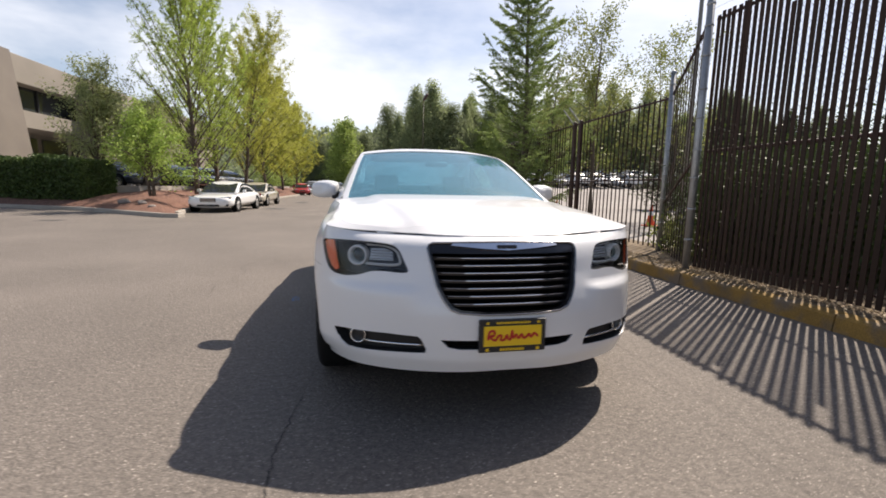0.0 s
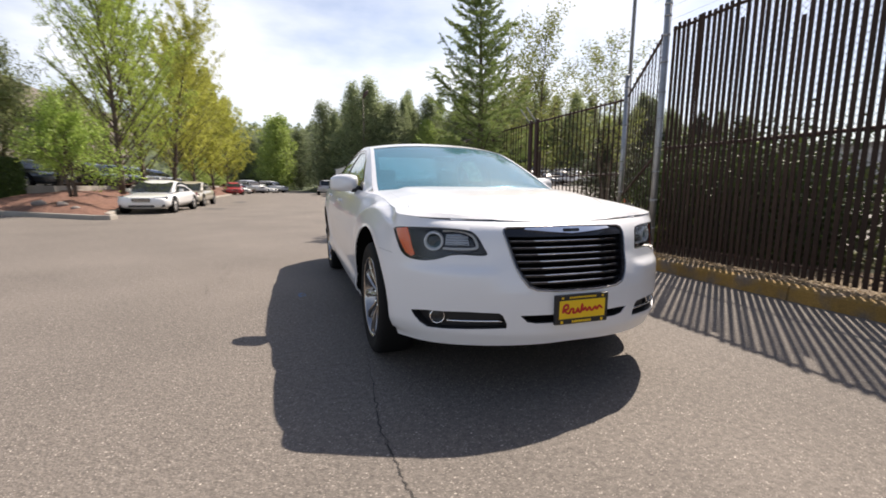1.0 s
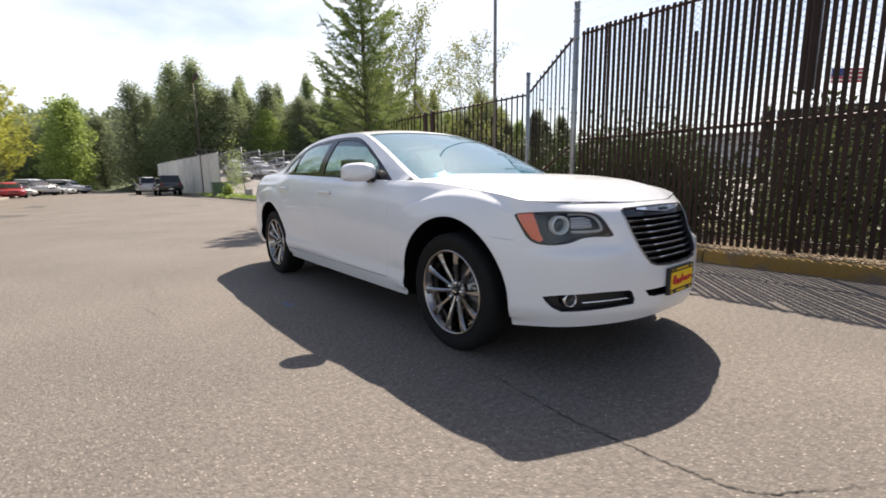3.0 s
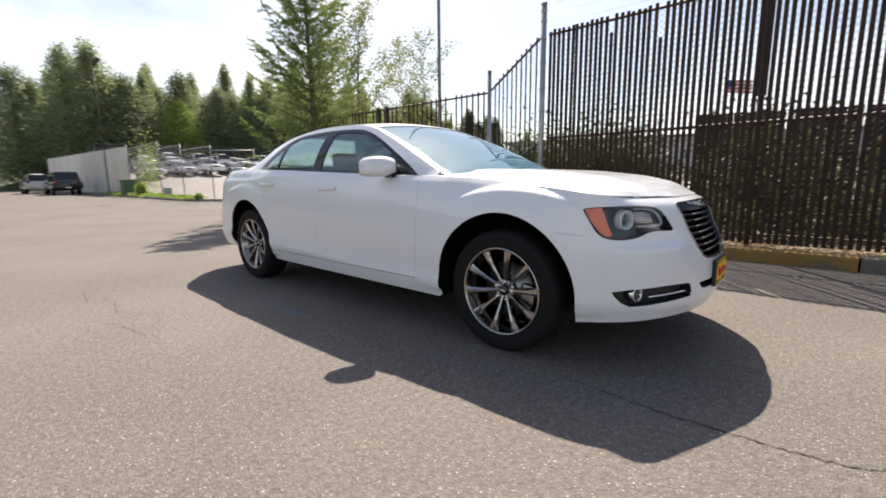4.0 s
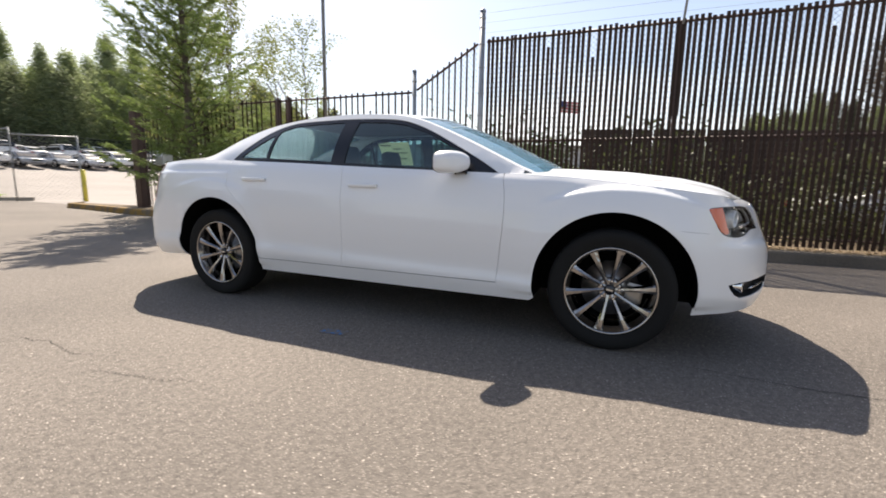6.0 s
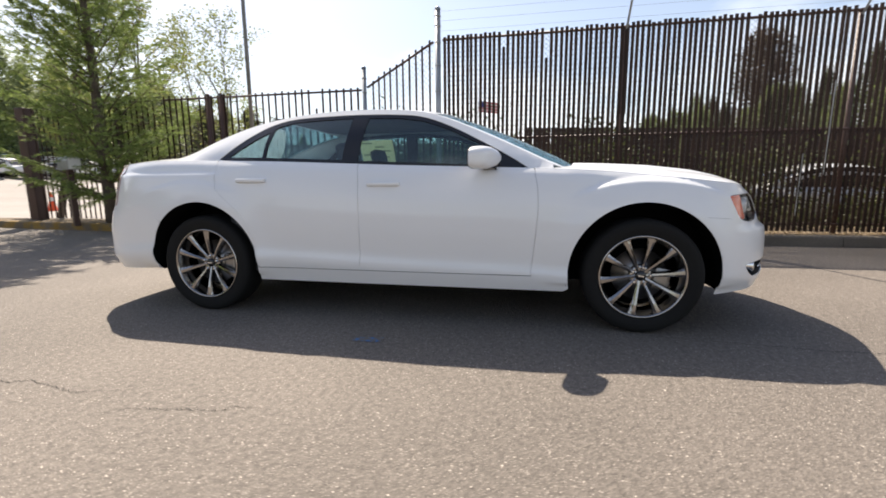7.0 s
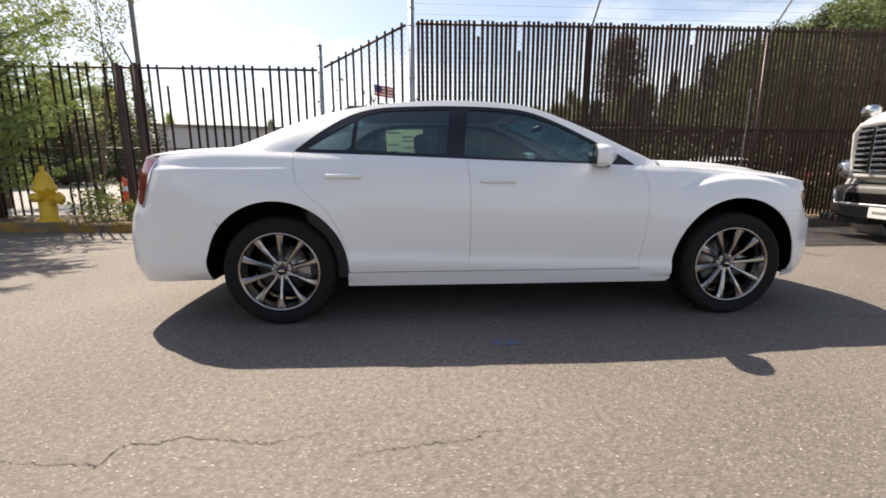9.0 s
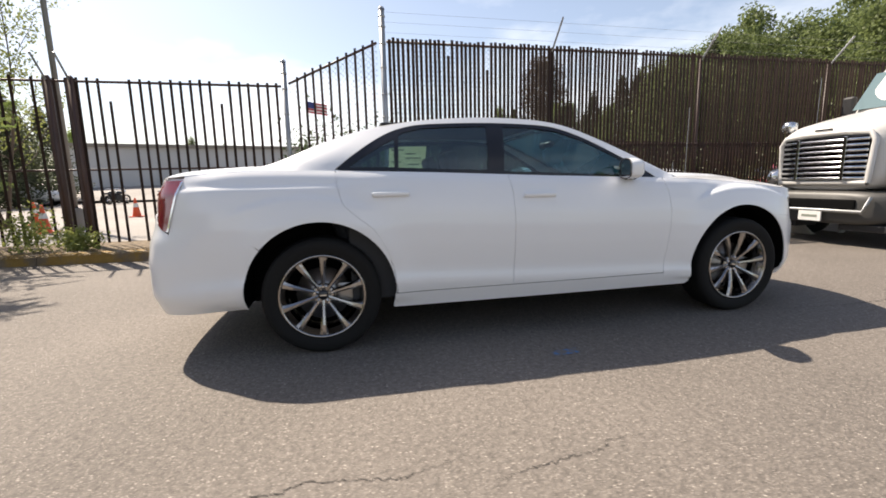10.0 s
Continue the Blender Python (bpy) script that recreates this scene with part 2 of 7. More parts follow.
def part(name, bm, material, parent, label="", smooth=False):
    """One bmesh as one mesh object under a thing or a part."""
    me = bpy.data.meshes.new(name)
    bm.to_mesh(me)
    bm.free()
    me.materials.append(material)
    if smooth:
        me.shade_smooth()
    ob = new(name, me)
    ob.parent = parent
    if label:
        ob["label"] = label
    return ob


def thing(name, label, category, group="", at=None, kind=""):
    e = tagged(new(name), label, category, group, kind)
    e.empty_display_size = 0.2
    if at is not None:
        e.matrix_basis = at
    return e


def box(bm, x0, x1, y0, y1, z0, z1, bevel=0.0, m=None):
    made = bmesh.ops.create_cube(bm, size=1)["verts"]
    for v in made:
        v.co = Vector(((x0 + x1) / 2 + v.co.x * (x1 - x0), (y0 + y1) / 2 + v.co.y * (y1 - y0), (z0 + z1) / 2 + v.co.z * (z1 - z0)))
        if m is not None:
            v.co = m @ v.co
    if bevel:
        edges = list({e for v in made for e in v.link_edges})
        bmesh.ops.bevel(bm, geom=edges, offset=bevel, segments=2, affect="EDGES", profile=0.6)
    return bm


def boxed(*a, **k):
    return box(bmesh.new(), *a, **k)


def tube(points, radii, sides=8, cap=True):
    """Vertices and faces of a round tube through points."""
    P = [Vector(p) for p in points]
    R = radii if hasattr(radii, "__len__") else [radii] * len(P)
    vs, fs = [], []
    for i, p in enumerate(P):
        d = (P[min(i + 1, len(P) - 1)] - P[max(i - 1, 0)]).normalized()
        a = d.orthogonal().normalized() if i == 0 else (a - d * a.dot(d)).normalized()
        c = d.cross(a)
        vs += [p + R[i] * (math.cos(2 * math.pi * k / sides) * a + math.sin(2 * math.pi * k / sides) * c) for k in range(sides)]
    for i in range(len(P) - 1):
        for k in range(sides):
            q = (k + 1) % sides
            fs.append((i * sides + k, i * sides + q, (i + 1) * sides + q, (i + 1) * sides + k))
    if cap:
        fs.append(tuple(range(sides))[::-1])
        fs.append(tuple((len(P) - 1) * sides + k for k in range(sides)))
    return vs, fs


def joined(*pieces):
    vs, fs = [], []
    for v, f in pieces:
        n = len(vs)
        vs += list(v)
        fs += [tuple(i + n for i in q) for q in f]
    return vs, fs


def lathe(profile, axis="x", sides=48, at=(0, 0, 0)):
    """Turn (along, radius) pairs round an axis through at."""
    vs, fs = [], []
    n = len(profile)
    for k in range(sides):
        c, s = math.cos(2 * math.pi * k / sides), math.sin(2 * math.pi * k / sides)
        for a, r in profile:
            p = {"x": (a, r * c, r * s), "y": (r * c, a, r * s), "z": (r * c, r * s, a)}[axis]
            vs.append((p[0] + at[0], p[1] + at[1], p[2] + at[2]))
    for k in range(sides):
        q = (k + 1) % sides
        for i in range(n - 1):
            fs.append((k * n + i, k * n + i + 1, q * n + i + 1, q * n + i))
    return vs, fs


def spline(P, n=10, closed=False):
    P = np.asarray(P, float)
    Q = np.vstack([P[-1], P, P[0], P[1]]) if closed else np.vstack([2 * P[0] - P[1], P, 2 * P[-1] - P[-2]])
    out = []
    for i in range(1, len(Q) - 2):
        p0, p1, p2, p3 = Q[i - 1:i + 3]
        for t in np.arange(n) / n:
            out.append(0.5 * (2 * p1 + (p2 - p0) * t + (2 * p0 - 5 * p1 + 4 * p2 - p3) * t * t + (3 * p1 - p0 - 3 * p2 + p3) * t ** 3))
    if not closed:
        out.append(P[-1])
    return np.array(out)


def inside(pts, poly):
    pts, poly = np.asarray(pts, float), np.asarray(poly, float)
    x, y = pts[:, 0], pts[:, 1]
    r = np.zeros(len(pts), bool)
    for (x0, y0), (x1, y1) in zip(poly, np.roll(poly, -1, 0)):
        if y0 != y1:
            r ^= ((y0 > y) != (y1 > y)) & (x < (x1 - x0) * (y - y0) / (y1 - y0) + x0)
    return r


def near(pts, poly):
    pts, poly = np.asarray(pts, float), np.asarray(poly, float)
    d = np.full(len(pts), 9e9)
    for a, b in zip(poly, np.roll(poly, -1, 0)):
        ab = b - a
        t = np.clip(((pts - a) @ ab) / max(1e-12, ab @ ab), 0, 1)
        d = np.minimum(d, np.linalg.norm(pts - a - t[:, None] * ab, axis=1))
    return d


def dense(poly, step):
    poly = np.asarray(poly, float)
    out = []
    for a, b in zip(poly, np.roll(poly, -1, 0)):
        n = max(1, int(math.ceil(np.linalg.norm(b - a) / step)))
        out += [a + (b - a) * k / n for k in range(n)]
    return np.array(out)


def sheet(outline, holes, onto, step=0.05):
    """Fill a flat outline with triangles, leave its holes out, and lay it onto a surface."""
    loops = [dense(p, step) for p in (outline, *holes)]
    pts, edges = [], []
    for p in loops:
        n = len(pts)
        pts += list(p)
        edges += [(n + i, n + (i + 1) % len(p)) for i in range(len(p))]
    lo, hi = loops[0].min(0), loops[0].max(0)
    gx, gy = np.meshgrid(np.arange(lo[0] + step / 2, hi[0], step), np.arange(lo[1] + step / 2, hi[1], step))
    gx = gx + (np.arange(gx.shape[0]) % 2)[:, None] * step / 2
    g = np.stack([gx.ravel(), gy.ravel()], 1)
    keep = inside(g, loops[0]) & (near(g, loops[0]) > step * 0.45)
    for h in loops[1:]:
        keep &= ~inside(g, h) & (near(g, h) > step * 0.45)
    pts += list(g[keep])
    v, _, f, *_ = delaunay_2d_cdt([Vector(p) for p in pts], edges, [], 1, 1e-6)
    v = np.array([tuple(p) for p in v])
    f = np.array([tuple(q) for q in f if len(q) == 3])
    c = v[f].mean(1)
    ok = inside(c, loops[0])
    for h in loops[1:]:
        ok &= ~inside(c, h)
    return onto(v), f[ok]


def shell(ob, thickness=0.004, offset=-1.0):
    s = ob.modifiers.new("shell", "SOLIDIFY")
    s.thickness, s.offset = thickness, offset
    e = ob.modifiers.new("crisp", "EDGE_SPLIT")
    e.split_angle = radians(50)
    return ob


def plan_sheet(poly, z, step=1.0):
    return sheet(poly, [], lambda p: np.column_stack([p, np.full(len(p), z)]), step)


# ---- ground, road and kerbs ----
def ground_z(x, y):
    return np.zeros_like(x)


ground = tagged(link("ground", *plan_sheet([(-400, -300), (400, -300), (400, 700), (-400, 700)], -0.03, 100.0), M_GRASS),
                "rough open ground reaching to the horizon", "ground", kind="structure")
road = tagged(link("road", *plan_sheet([(-60, -60), (3.2, -60), (3.2, 2), (3.45, 6), (3.95, 11.2), (4.35, 13), (5.45, 16), (5.7, 18.9), (5.2, 20.7), (5.05, 23), (5.1, 28), (5.2, 35), (4.8, 45), (4.5, 60), (5, 160), (-9, 160), (-7.2, 60),
                                                  (-7.2, 14.2), (-6.6, 11.2), (-8.5, 12.6), (-11.3, 15.1), (-15, 16.7), (-60, 33)], 0.0, 4.0), M_ASPHALT),
              "sunlit worn grey-brown asphalt road with pale stone chips", "road", kind="structure")
lot = tagged(link("pavement_lot", *plan_sheet([(4.9, -45), (120, -45), (120, 120), (20, 120), (6.4, 62), (6.3, 35), (5.8, 25), (5.5, 18.8), (5.5, 16), (4.45, 13), (4.9, 11.6)], -0.012, 8.0), M_LOT),
             "pale sunlit asphalt of the fenced car lot", "parking lot", kind="structure")


def kerb(name, line, width, height, material, label, step=1.83, joint=0.012, batter=0.02):
    """A kerb of cast lengths along a line; the lengths are its pieces. Width lies to the right of the line's run."""
    e = tagged(new(name), label, "kerb", kind="structure")
    P = np.array(line, float)
    seg = np.concatenate([[0], np.cumsum(np.hypot(*np.diff(P, axis=0).T))])
    n = max(1, int(round(seg[-1] / step)))
    for k in range(n):
        a, b = seg[-1] * k / n + joint / 2, seg[-1] * (k + 1) / n - joint / 2
        cuts = [a] + [s for s in seg if a < s < b] + [b]
        vs, fs = [], []
        for s in cuts:
            p = np.array([np.interp(s, seg, P[:, 0]), np.interp(s, seg, P[:, 1])])
            q = np.array([np.interp(min(s + .05, seg[-1]), seg, P[:, 0]), np.interp(min(s + .05, seg[-1]), seg, P[:, 1])]) - \
                np.array([np.interp(max(s - .05, 0), seg, P[:, 0]), np.interp(max(s - .05, 0), seg, P[:, 1])])
            q /= np.linalg.norm(q)
            r = np.array([q[1], -q[0]])
            for o, z in ((0, -.05), (batter, height - .03), (batter + .012, height - .008), (batter + .035, height), (width, height), (width, -.05)):
                vs.append((*(p + r * o), z))
        for i in range(len(cuts) - 1):
            for j in range(5):
                fs.append((i * 6 + j, i * 6 + j + 1, i * 6 + 7 + j, i * 6 + 6 + j))
        fs.append(tuple(range(6))[::-1])
        fs.append(tuple(len(vs) - 6 + j for j in range(6)))
        link("kerb_stone", vs, fs, material, e)
    return e


kerb("kerb_0", [(3.17, -20), (3.17, -3.26)], 0.16, 0.15, M_KERB_DARK, "low dark concrete kerb below the tall fence")
kerb("kerb_1", [(3.17, -3.25), (3.17, 0.5), (3.2, 2), (3.45, 6), (3.9, 10.6), (4.2, 12.2), (4.4, 13.8), (4.9, 14.1)], 0.16, 0.15, M_KERB_YEL, "low concrete kerb with worn yellow paint below the fence")
kerb("kerb_2", [(6.0, 18.95), (5.45, 19.6), (5.05, 20.6), (4.88, 22.5), (4.9, 28), (5.05, 35), (4.65, 45), (4.2, 60)], 0.16, 0.13, M_KERB, "weathered concrete kerb round the far planting strip", 2.4)
kerb("kerb_3", [(-7.35, 90), (-7.25, 40), (-7.25, 14.3), (-6.85, 12.4), (-6.4, 11.6), (-6.45, 11.15), (-6.9, 11.2), (-7.6, 11.75), (-9.5, 13.3), (-11.3, 14.8), (-15, 16.5), (-40, 25.5)], 0.16, 0.14, M_KERB, "pale concrete kerb round the mulched bank", 2.4)

kerb("kerb_4", [(-30, 24.0), (-15, 19.4), (-10.4, 17.5), (-10.4, 60)], 0.2, 0.97, M_KERB, "pale concrete kerb along the upper car park", 2.4)

strip = tagged(link("planting_strip", *plan_sheet([(3.3, -14), (4.95, -14), (4.95, 14.0), (4.55, 13.75), (4.33, 12.2), (4.03, 10.6), (3.58, 6), (3.34, 2), (3.3, 0.5)], 0.128, 0.5), M_LITTER),
               "dry leaf litter and soil behind the kerb", "ground", kind="structure")
strip3 = tagged(link("shaded_verge", *plan_sheet([(4.94, -30), (8.6, -30), (8.6, 2.6), (4.94, 2.6)], 0.03, 1.0), M_GRASS),
                "overgrown verge between the two fences", "ground", kind="structure")
strip2 = tagged(link("far_planting_strip", *plan_sheet([(6.1, 19.0), (5.75, 22), (5.9, 27), (6.35, 35), (5.2, 62), (4.3, 60), (4.76, 45), (5.17, 35), (5.02, 28), (5.0, 22.5), (5.17, 20.65), (5.55, 19.7)], 0.105, 1.0), M_GRASS),
                "rough grass strip beside the far fence", "ground", kind="structure")


def litter(name, n, x0, x1, y0, y1, z, size, materials, label, seed):
    """Fallen leaves and twigs as small folded flakes."""
    r = np.random.RandomState(seed)
    vs, fs = [], []
    for _ in range(n):
        c = np.array([r.uniform(x0, x1), r.uniform(y0, y1), z + r.uniform(0, .015)])
        a = r.uniform(0, 6.28)
        s = size * r.uniform(.5, 1.3)
        u, w = np.array([math.cos(a), math.sin(a), r.uniform(-.3, .5)]) * s, np.array([-math.sin(a), math.cos(a), r.uniform(-.3, .5)]) * s * .5
        k = len(vs)
        vs += [c - u, c + w + (0, 0, .006), c + u, c - w + (0, 0, .006)]
        fs += [(k, k + 1, k + 2), (k, k + 2, k + 3)]
    return tagged(link(name, vs, fs, materials), label, "leaf litter", kind="stuff")


M_DRY = leaf_mat("dry_leaf", (0.24, 0.16, 0.08), (0.36, 0.28, 0.16), 0.15)
litter("leaf_litter", 5200, 3.24, 3.75, -9, 6, 0.135, 0.022, M_DRY, "dry fallen leaves lying along the kerb", 3)


# cracks in the asphalt, and the stains and marks on it
def crack(line, width, seed, branches=0):
    r = np.random.RandomState(seed)
    P = spline(line, 14)
    P = P + r.normal(0, .006, P.shape)
    vs, fs = [], []
    for i, p in enumerate(P):
        d = P[min(i + 1, len(P) - 1)] - P[max(i - 1, 0)]
        n = np.array([-d[1], d[0]]) / max(1e-6, np.linalg.norm(d))
        w = width * r.uniform(.25, 1.2) * (0.25 + 0.75 * math.sin(math.pi * min(.97, max(.03, i / len(P)))))
        vs += [(*(p + n * w), .003), (*(p - n * w), .003)]
        if i:
            fs.append((2 * i - 2, 2 * i - 1, 2 * i + 1, 2 * i))
    return vs, fs


tagged(link("road_cracks", *joined(
    crack([(-0.95, -1.5), (-1.0, -2.1), (-1.04, -2.47), (-1.03, -2.7), (-1.02, -2.9), (-.98, -3.1), (-.87, -3.2), (-.66, -3.35)], .0042, 1),
    crack([(-2.2, 2.5), (-2.23, 2.1), (-2.25, 1.84), (-2.26, 1.77), (-2.153, 1.748), (-2.15, 1.63), (-2.123, 1.574), (-2.142, 1.40), (-2.179, 1.23), (-2.162, 1.165), (-2.123, .994)], .0026, 4),
    crack([(-2.275, .90), (-2.255, .823), (-2.238, .72), (-2.217, .566), (-2.203, .457), (-2.165, .384), (-2.152, .23)], .0024, 5)), M_CRACK), "dark hairline cracks running across the asphalt", "road crack", kind="structure")
tagged(link("blue_road_mark", *plan_sheet([(-1.26, .02), (-1.335, .03), (-1.345, .20), (-1.28, .205)], .004, .05), M_BLUE), "small smudged blue survey paint mark on asphalt", "road mark", kind="structure")
for k, (sx, sy, sw, sl) in enumerate(((-4.6, 17.5, .5, .9), (-4.4, 26, .4, 1.6), (-9.3, 9.9, .35, .3), (1.5, 20, .3, .6))):
    tagged(link("drain_patch", *plan_sheet([(sx - sw, sy - sl * .6), (sx + sw * .8, sy - sl), (sx + sw, sy + sl * .7), (sx - sw * .7, sy + sl)], .004, .5), M_PATCH),
           "dark repaired patch in the asphalt", "road patch", kind="structure")


# ---- fences ----
def slat_mesh(name, w, h, d=0.008):
    """A slat with a shallow channel back and a notched top."""
    bm = bmesh.new()
    box(bm, -w / 2, w / 2, -d / 2, d / 2, 0, h, 0.002)
    me = bpy.data.meshes.new(name)
    bm.to_mesh(me)
    bm.free()
    me.materials.append(M_SLAT)
    return me


def wire_mesh(length, z0, z1, pitch=0.085, r=0.0017):
    """Diagonal woven wires over a length of fence, along x, from z0 to z1(x)."""
    vs, fs = [], []

    def strand(a, b):
        d = Vector(b) - Vector(a)
        if d.length < .02:
            return
        n = d.normalized().cross(Vector((0, 1, 0))) * r
        k = len(vs)
        for p in (Vector(a), Vector(b)):
            vs.extend([p + n, p + Vector((0, r, 0)), p - n, p - Vector((0, r, 0))])
        for j in range(4):
            fs.append((k + j, k + (j + 1) % 4, k + 4 + (j + 1) % 4, k + 4 + j))

    top = z1(0)
    H = top - z0
    k = -H
    while k < length:
        for sg in (1, -1):
            xa, xb = (k, k + H) if sg > 0 else (k + H, k)
            a, b = Vector((xa, 0, z0)), Vector((xb, 0, top))
            ts = [0.0, 1.0]
            if xa != xb:
                ta, tb = (0 - xa) / (xb - xa), (length - xa) / (xb - xa)
                lo, hi = max(0, min(ta, tb)), min(1, max(ta, tb))
                if hi > lo:
                    p, q = a.lerp(b, lo), a.lerp(b, hi)
                    if z1(length) != top:
                        # cut by the sloping head
                        steps = [p.lerp(q, s / 24) for s in range(25)]
                        ok = [s for s in steps if s.z <= z1(s.x)]
                        if len(ok) < 2:
                            continue
                        p, q = ok[0], ok[-1]
                    strand(p, q)
        k += pitch
    return vs, fs


def fence_run(fence, a, b, z0, za, zb, spacing, width, gaps, seed, rails, wires=True, short=(), depth=.008, broken=()):
    """One straight run of a slatted wire fence between two points, with a level or sloping head."""
    r = random.Random(seed)
    A, B = Vector((*a, 0)), Vector((*b, 0))
    L = (B - A).length
    ang = math.degrees(math.atan2(B.y - A.y, B.x - A.x))
    base = pose(A.x, A.y, 0, 0, 0, ang)
    meshes = {}
    n = int(L / spacing)
    for k in range(n):
        x = (k + .5) * spacing
        if r.random() < gaps:
            continue
        h = (za + (zb - za) * x / L) - z0 + r.choice((0, 0, .006, .012, -.01, -.02))
        cut = 0.0
        for s in short:
            if abs(s - x) < spacing / 2:
                cut = .32 + .1 * r.random()
        for idx, loss in broken:
            if k == idx:
                cut = loss
        key = round(h - cut, 2)
        if key not in meshes:
            meshes[key] = slat_mesh("slat", width, key, depth)
        ob = new("slat", meshes[key])
        ob.parent = fence
        ob.matrix_basis = base @ pose(x + r.uniform(-.003, .003), -.022 if spacing < .1 else .012, z0, r.uniform(-.1, .1), r.uniform(-.15, .15), r.uniform(-2.5, 2.5) - (0 if spacing < .1 else 4))
    for rz, rr in rails:
        vs, fs = tube([(0, 0, rz if rz > 0 else za + rz), (L, 0, rz if rz > 0 else zb + rz)], rr, 8)
        o = link("rail", [base @ Vector(v) for v in vs], fs, M_BROWN_POST, fence, "brown coated steel rail", True)
    if wires:
        vs, fs = wire_mesh(L, z0 - .02, lambda x: za - .03 + (zb - za) * x / L, .0733 if spacing < .1 else .0885, .0018)
        o = link("wire_mesh", [base @ Vector(v) for v in vs], fs, M_BROWN_WIRE, fence, "woven brown chain-link wire")
        o["kind"] = "stuff"


def fence_post(fence, x, y, z1, r, material, label, arm=0.0, lean=(0, 0), flat=0.0, board=.1):
    pieces = [tube([(x, y, 0.05), (x + lean[0], y + lean[1], z1)], r, 12)]
    p = link("post", *joined(*pieces), material, fence, label, True)
    if flat:
        bm = boxed(x - .03, x + .03, y - flat, y + flat, board, z1)
        part("cover_board", bm, material, fence)
    cap = link("post_cap", *lathe([(z1, r * 1.12), (z1 + .02, r * 1.1), (z1 + .045, r * .6), (z1 + .05, 0.001)], "z", 12, (x + lean[0], y + lean[1], 0)), material, p, smooth=True)
    if arm:
        link("arm", *tube([(x + lean[0], y + lean[1], z1 - .06), (x + lean[0] + arm * 1.05, y + lean[1], z1 + abs(arm))], .016, 6), M_GALV, p, "angled galvanised wire arm")
    return p


TALL_TOP, LOW_TOP = 3.27, 2.72
tall_fence = tagged(new("tall_slatted_fence"), "tall chain-link fence filled with dark brown upright slats", "fence", kind="structure")
fence_run(tall_fence, (3.63, 0.594), (3.63, -13.2), 0.17, TALL_TOP, TALL_TOP, 0.0733, 0.046, 0.004, 5, ((-.055, .021), (1.64, .021), (.28, .012)), depth=.012, broken=((13, .22), (22, .44), (61, .3)))
for py in (-2.22, -5.26, -8.3, -11.34):
    fence_post(tall_fence, 3.66, py, 3.2, .034, M_BROWN_POST, "brown coated round steel post", -0.40, flat=.048 if py > -3 else 0.0, board=1.95)
for py, h0, h1 in ((-5.0, 1.0, 2.3), (-8.05, 1.6, 2.9), (-4.7, .4, 1.3)):
    link("pale_slat", *tube([(3.585, py, h0), (3.585, py - .015, h1)], .006, 6), M_GALV, tall_fence, "bent pale galvanised strip")
for i, dz in enumerate((.10, .22, .33)):
    vs, fs = tube([(3.66 - 1.05 * dz, .66, 3.24 + dz * .9), (3.66 - 1.05 * dz, -13.2, 3.2 + dz)], .0016, 5)
    link("barbed_strand", vs, fs, M_WIRE, tall_fence, "thin barbed wire strand")
p2 = fence_post(tall_fence, 3.57, 0.66, 3.66, .045, M_GALV, "galvanised steel terminal post")
for z in (.5, .9, 1.3, 1.65, 2.05, 2.4, 2.8, 3.15, 3.4, 3.55):
    link("band", *lathe([(z, .046), (z + .002, .052), (z + .024, .052), (z + .026, .046)], "z", 12, (3.57, .66, 0)), M_GALV, p2, smooth=True)

step_fence = tagged(new("angled_fence_run"), "angled slatted fence length stepping down in height", "fence", kind="structure")
fence_run(step_fence, (3.62, 0.75), (4.34, 2.17), 0.17, 3.24, LOW_TOP + .03, 0.150, 0.04, 0.03, 8, ((-.05, .021),), True)
link("brace_rail", *tube([(3.62, .75, 1.55), (4.34, 2.17, .95)], .02, 8), M_BROWN_POST, step_fence, "sloping brown brace rail", True)
p1 = fence_post(step_fence, 4.36, 2.24, 3.04, .04, M_GALV, "galvanised steel corner post")
for z in (.6, 1.0, 1.4, 1.8, 2.2, 2.6, 2.85):
    link("band", *lathe([(z, .041), (z + .002, .047), (z + .024, .047), (z + .026, .041)], "z", 12, (4.36, 2.24, 0)), M_GALV, p1, smooth=True)

low_fence = tagged(new("low_slatted_fence"), "lower fence of spaced dark brown upright slats", "fence", kind="structure")
fence_run(low_fence, (4.37, 2.3), (4.6, 10.6), 0.17, LOW_TOP, LOW_TOP + .06, 0.146, 0.042, 0.06, 11, ((-.06, .02), (1.34, .016)), False, short=(1.0, 2.62))
for px, py in ((4.45, 5.37), (4.46, 5.68), (4.53, 8.0)):
    fence_post(low_fence, px, py, 2.72, .04, M_BROWN_POST, "brown coated round steel post", -0.3, flat=.06)
part("end_post", boxed(4.5, 4.75, 10.55, 10.8, .05, 2.7, .02), M_BROWN_POST, low_fence, "thick brown gate post")


# ---- the white saloon ----
OUT = np.array([(0, -2.462), (.2, -2.452), (.4, -2.405), (.6, -2.315), (.74, -2.21), (.84, -2.07), (.9, -1.9), (.932, -1.62), (.94, -1.2), (.945, -.8), (.95, 0), (.95, .8),
                (.947, 1.3), (.94, 1.7), (.915, 2.1), (.865, 2.35), (.77, 2.49), (.6, 2.55), (.3, 2.575), (0, 2.58)])
OC = spline(OUT, 12)
OC[:, 0] = np.maximum(OC[:, 0], 0)
OS = np.concatenate([[0], np.cumsum(np.hypot(*np.diff(OC, axis=0).T))])
ON = np.gradient(OC, axis=0)
ON = np.stack([ON[:, 1], -ON[:, 0]], 1) / np.linalg.norm(ON, axis=1)[:, None]
ON[0], ON[-1] = (0, -1), (0, 1)
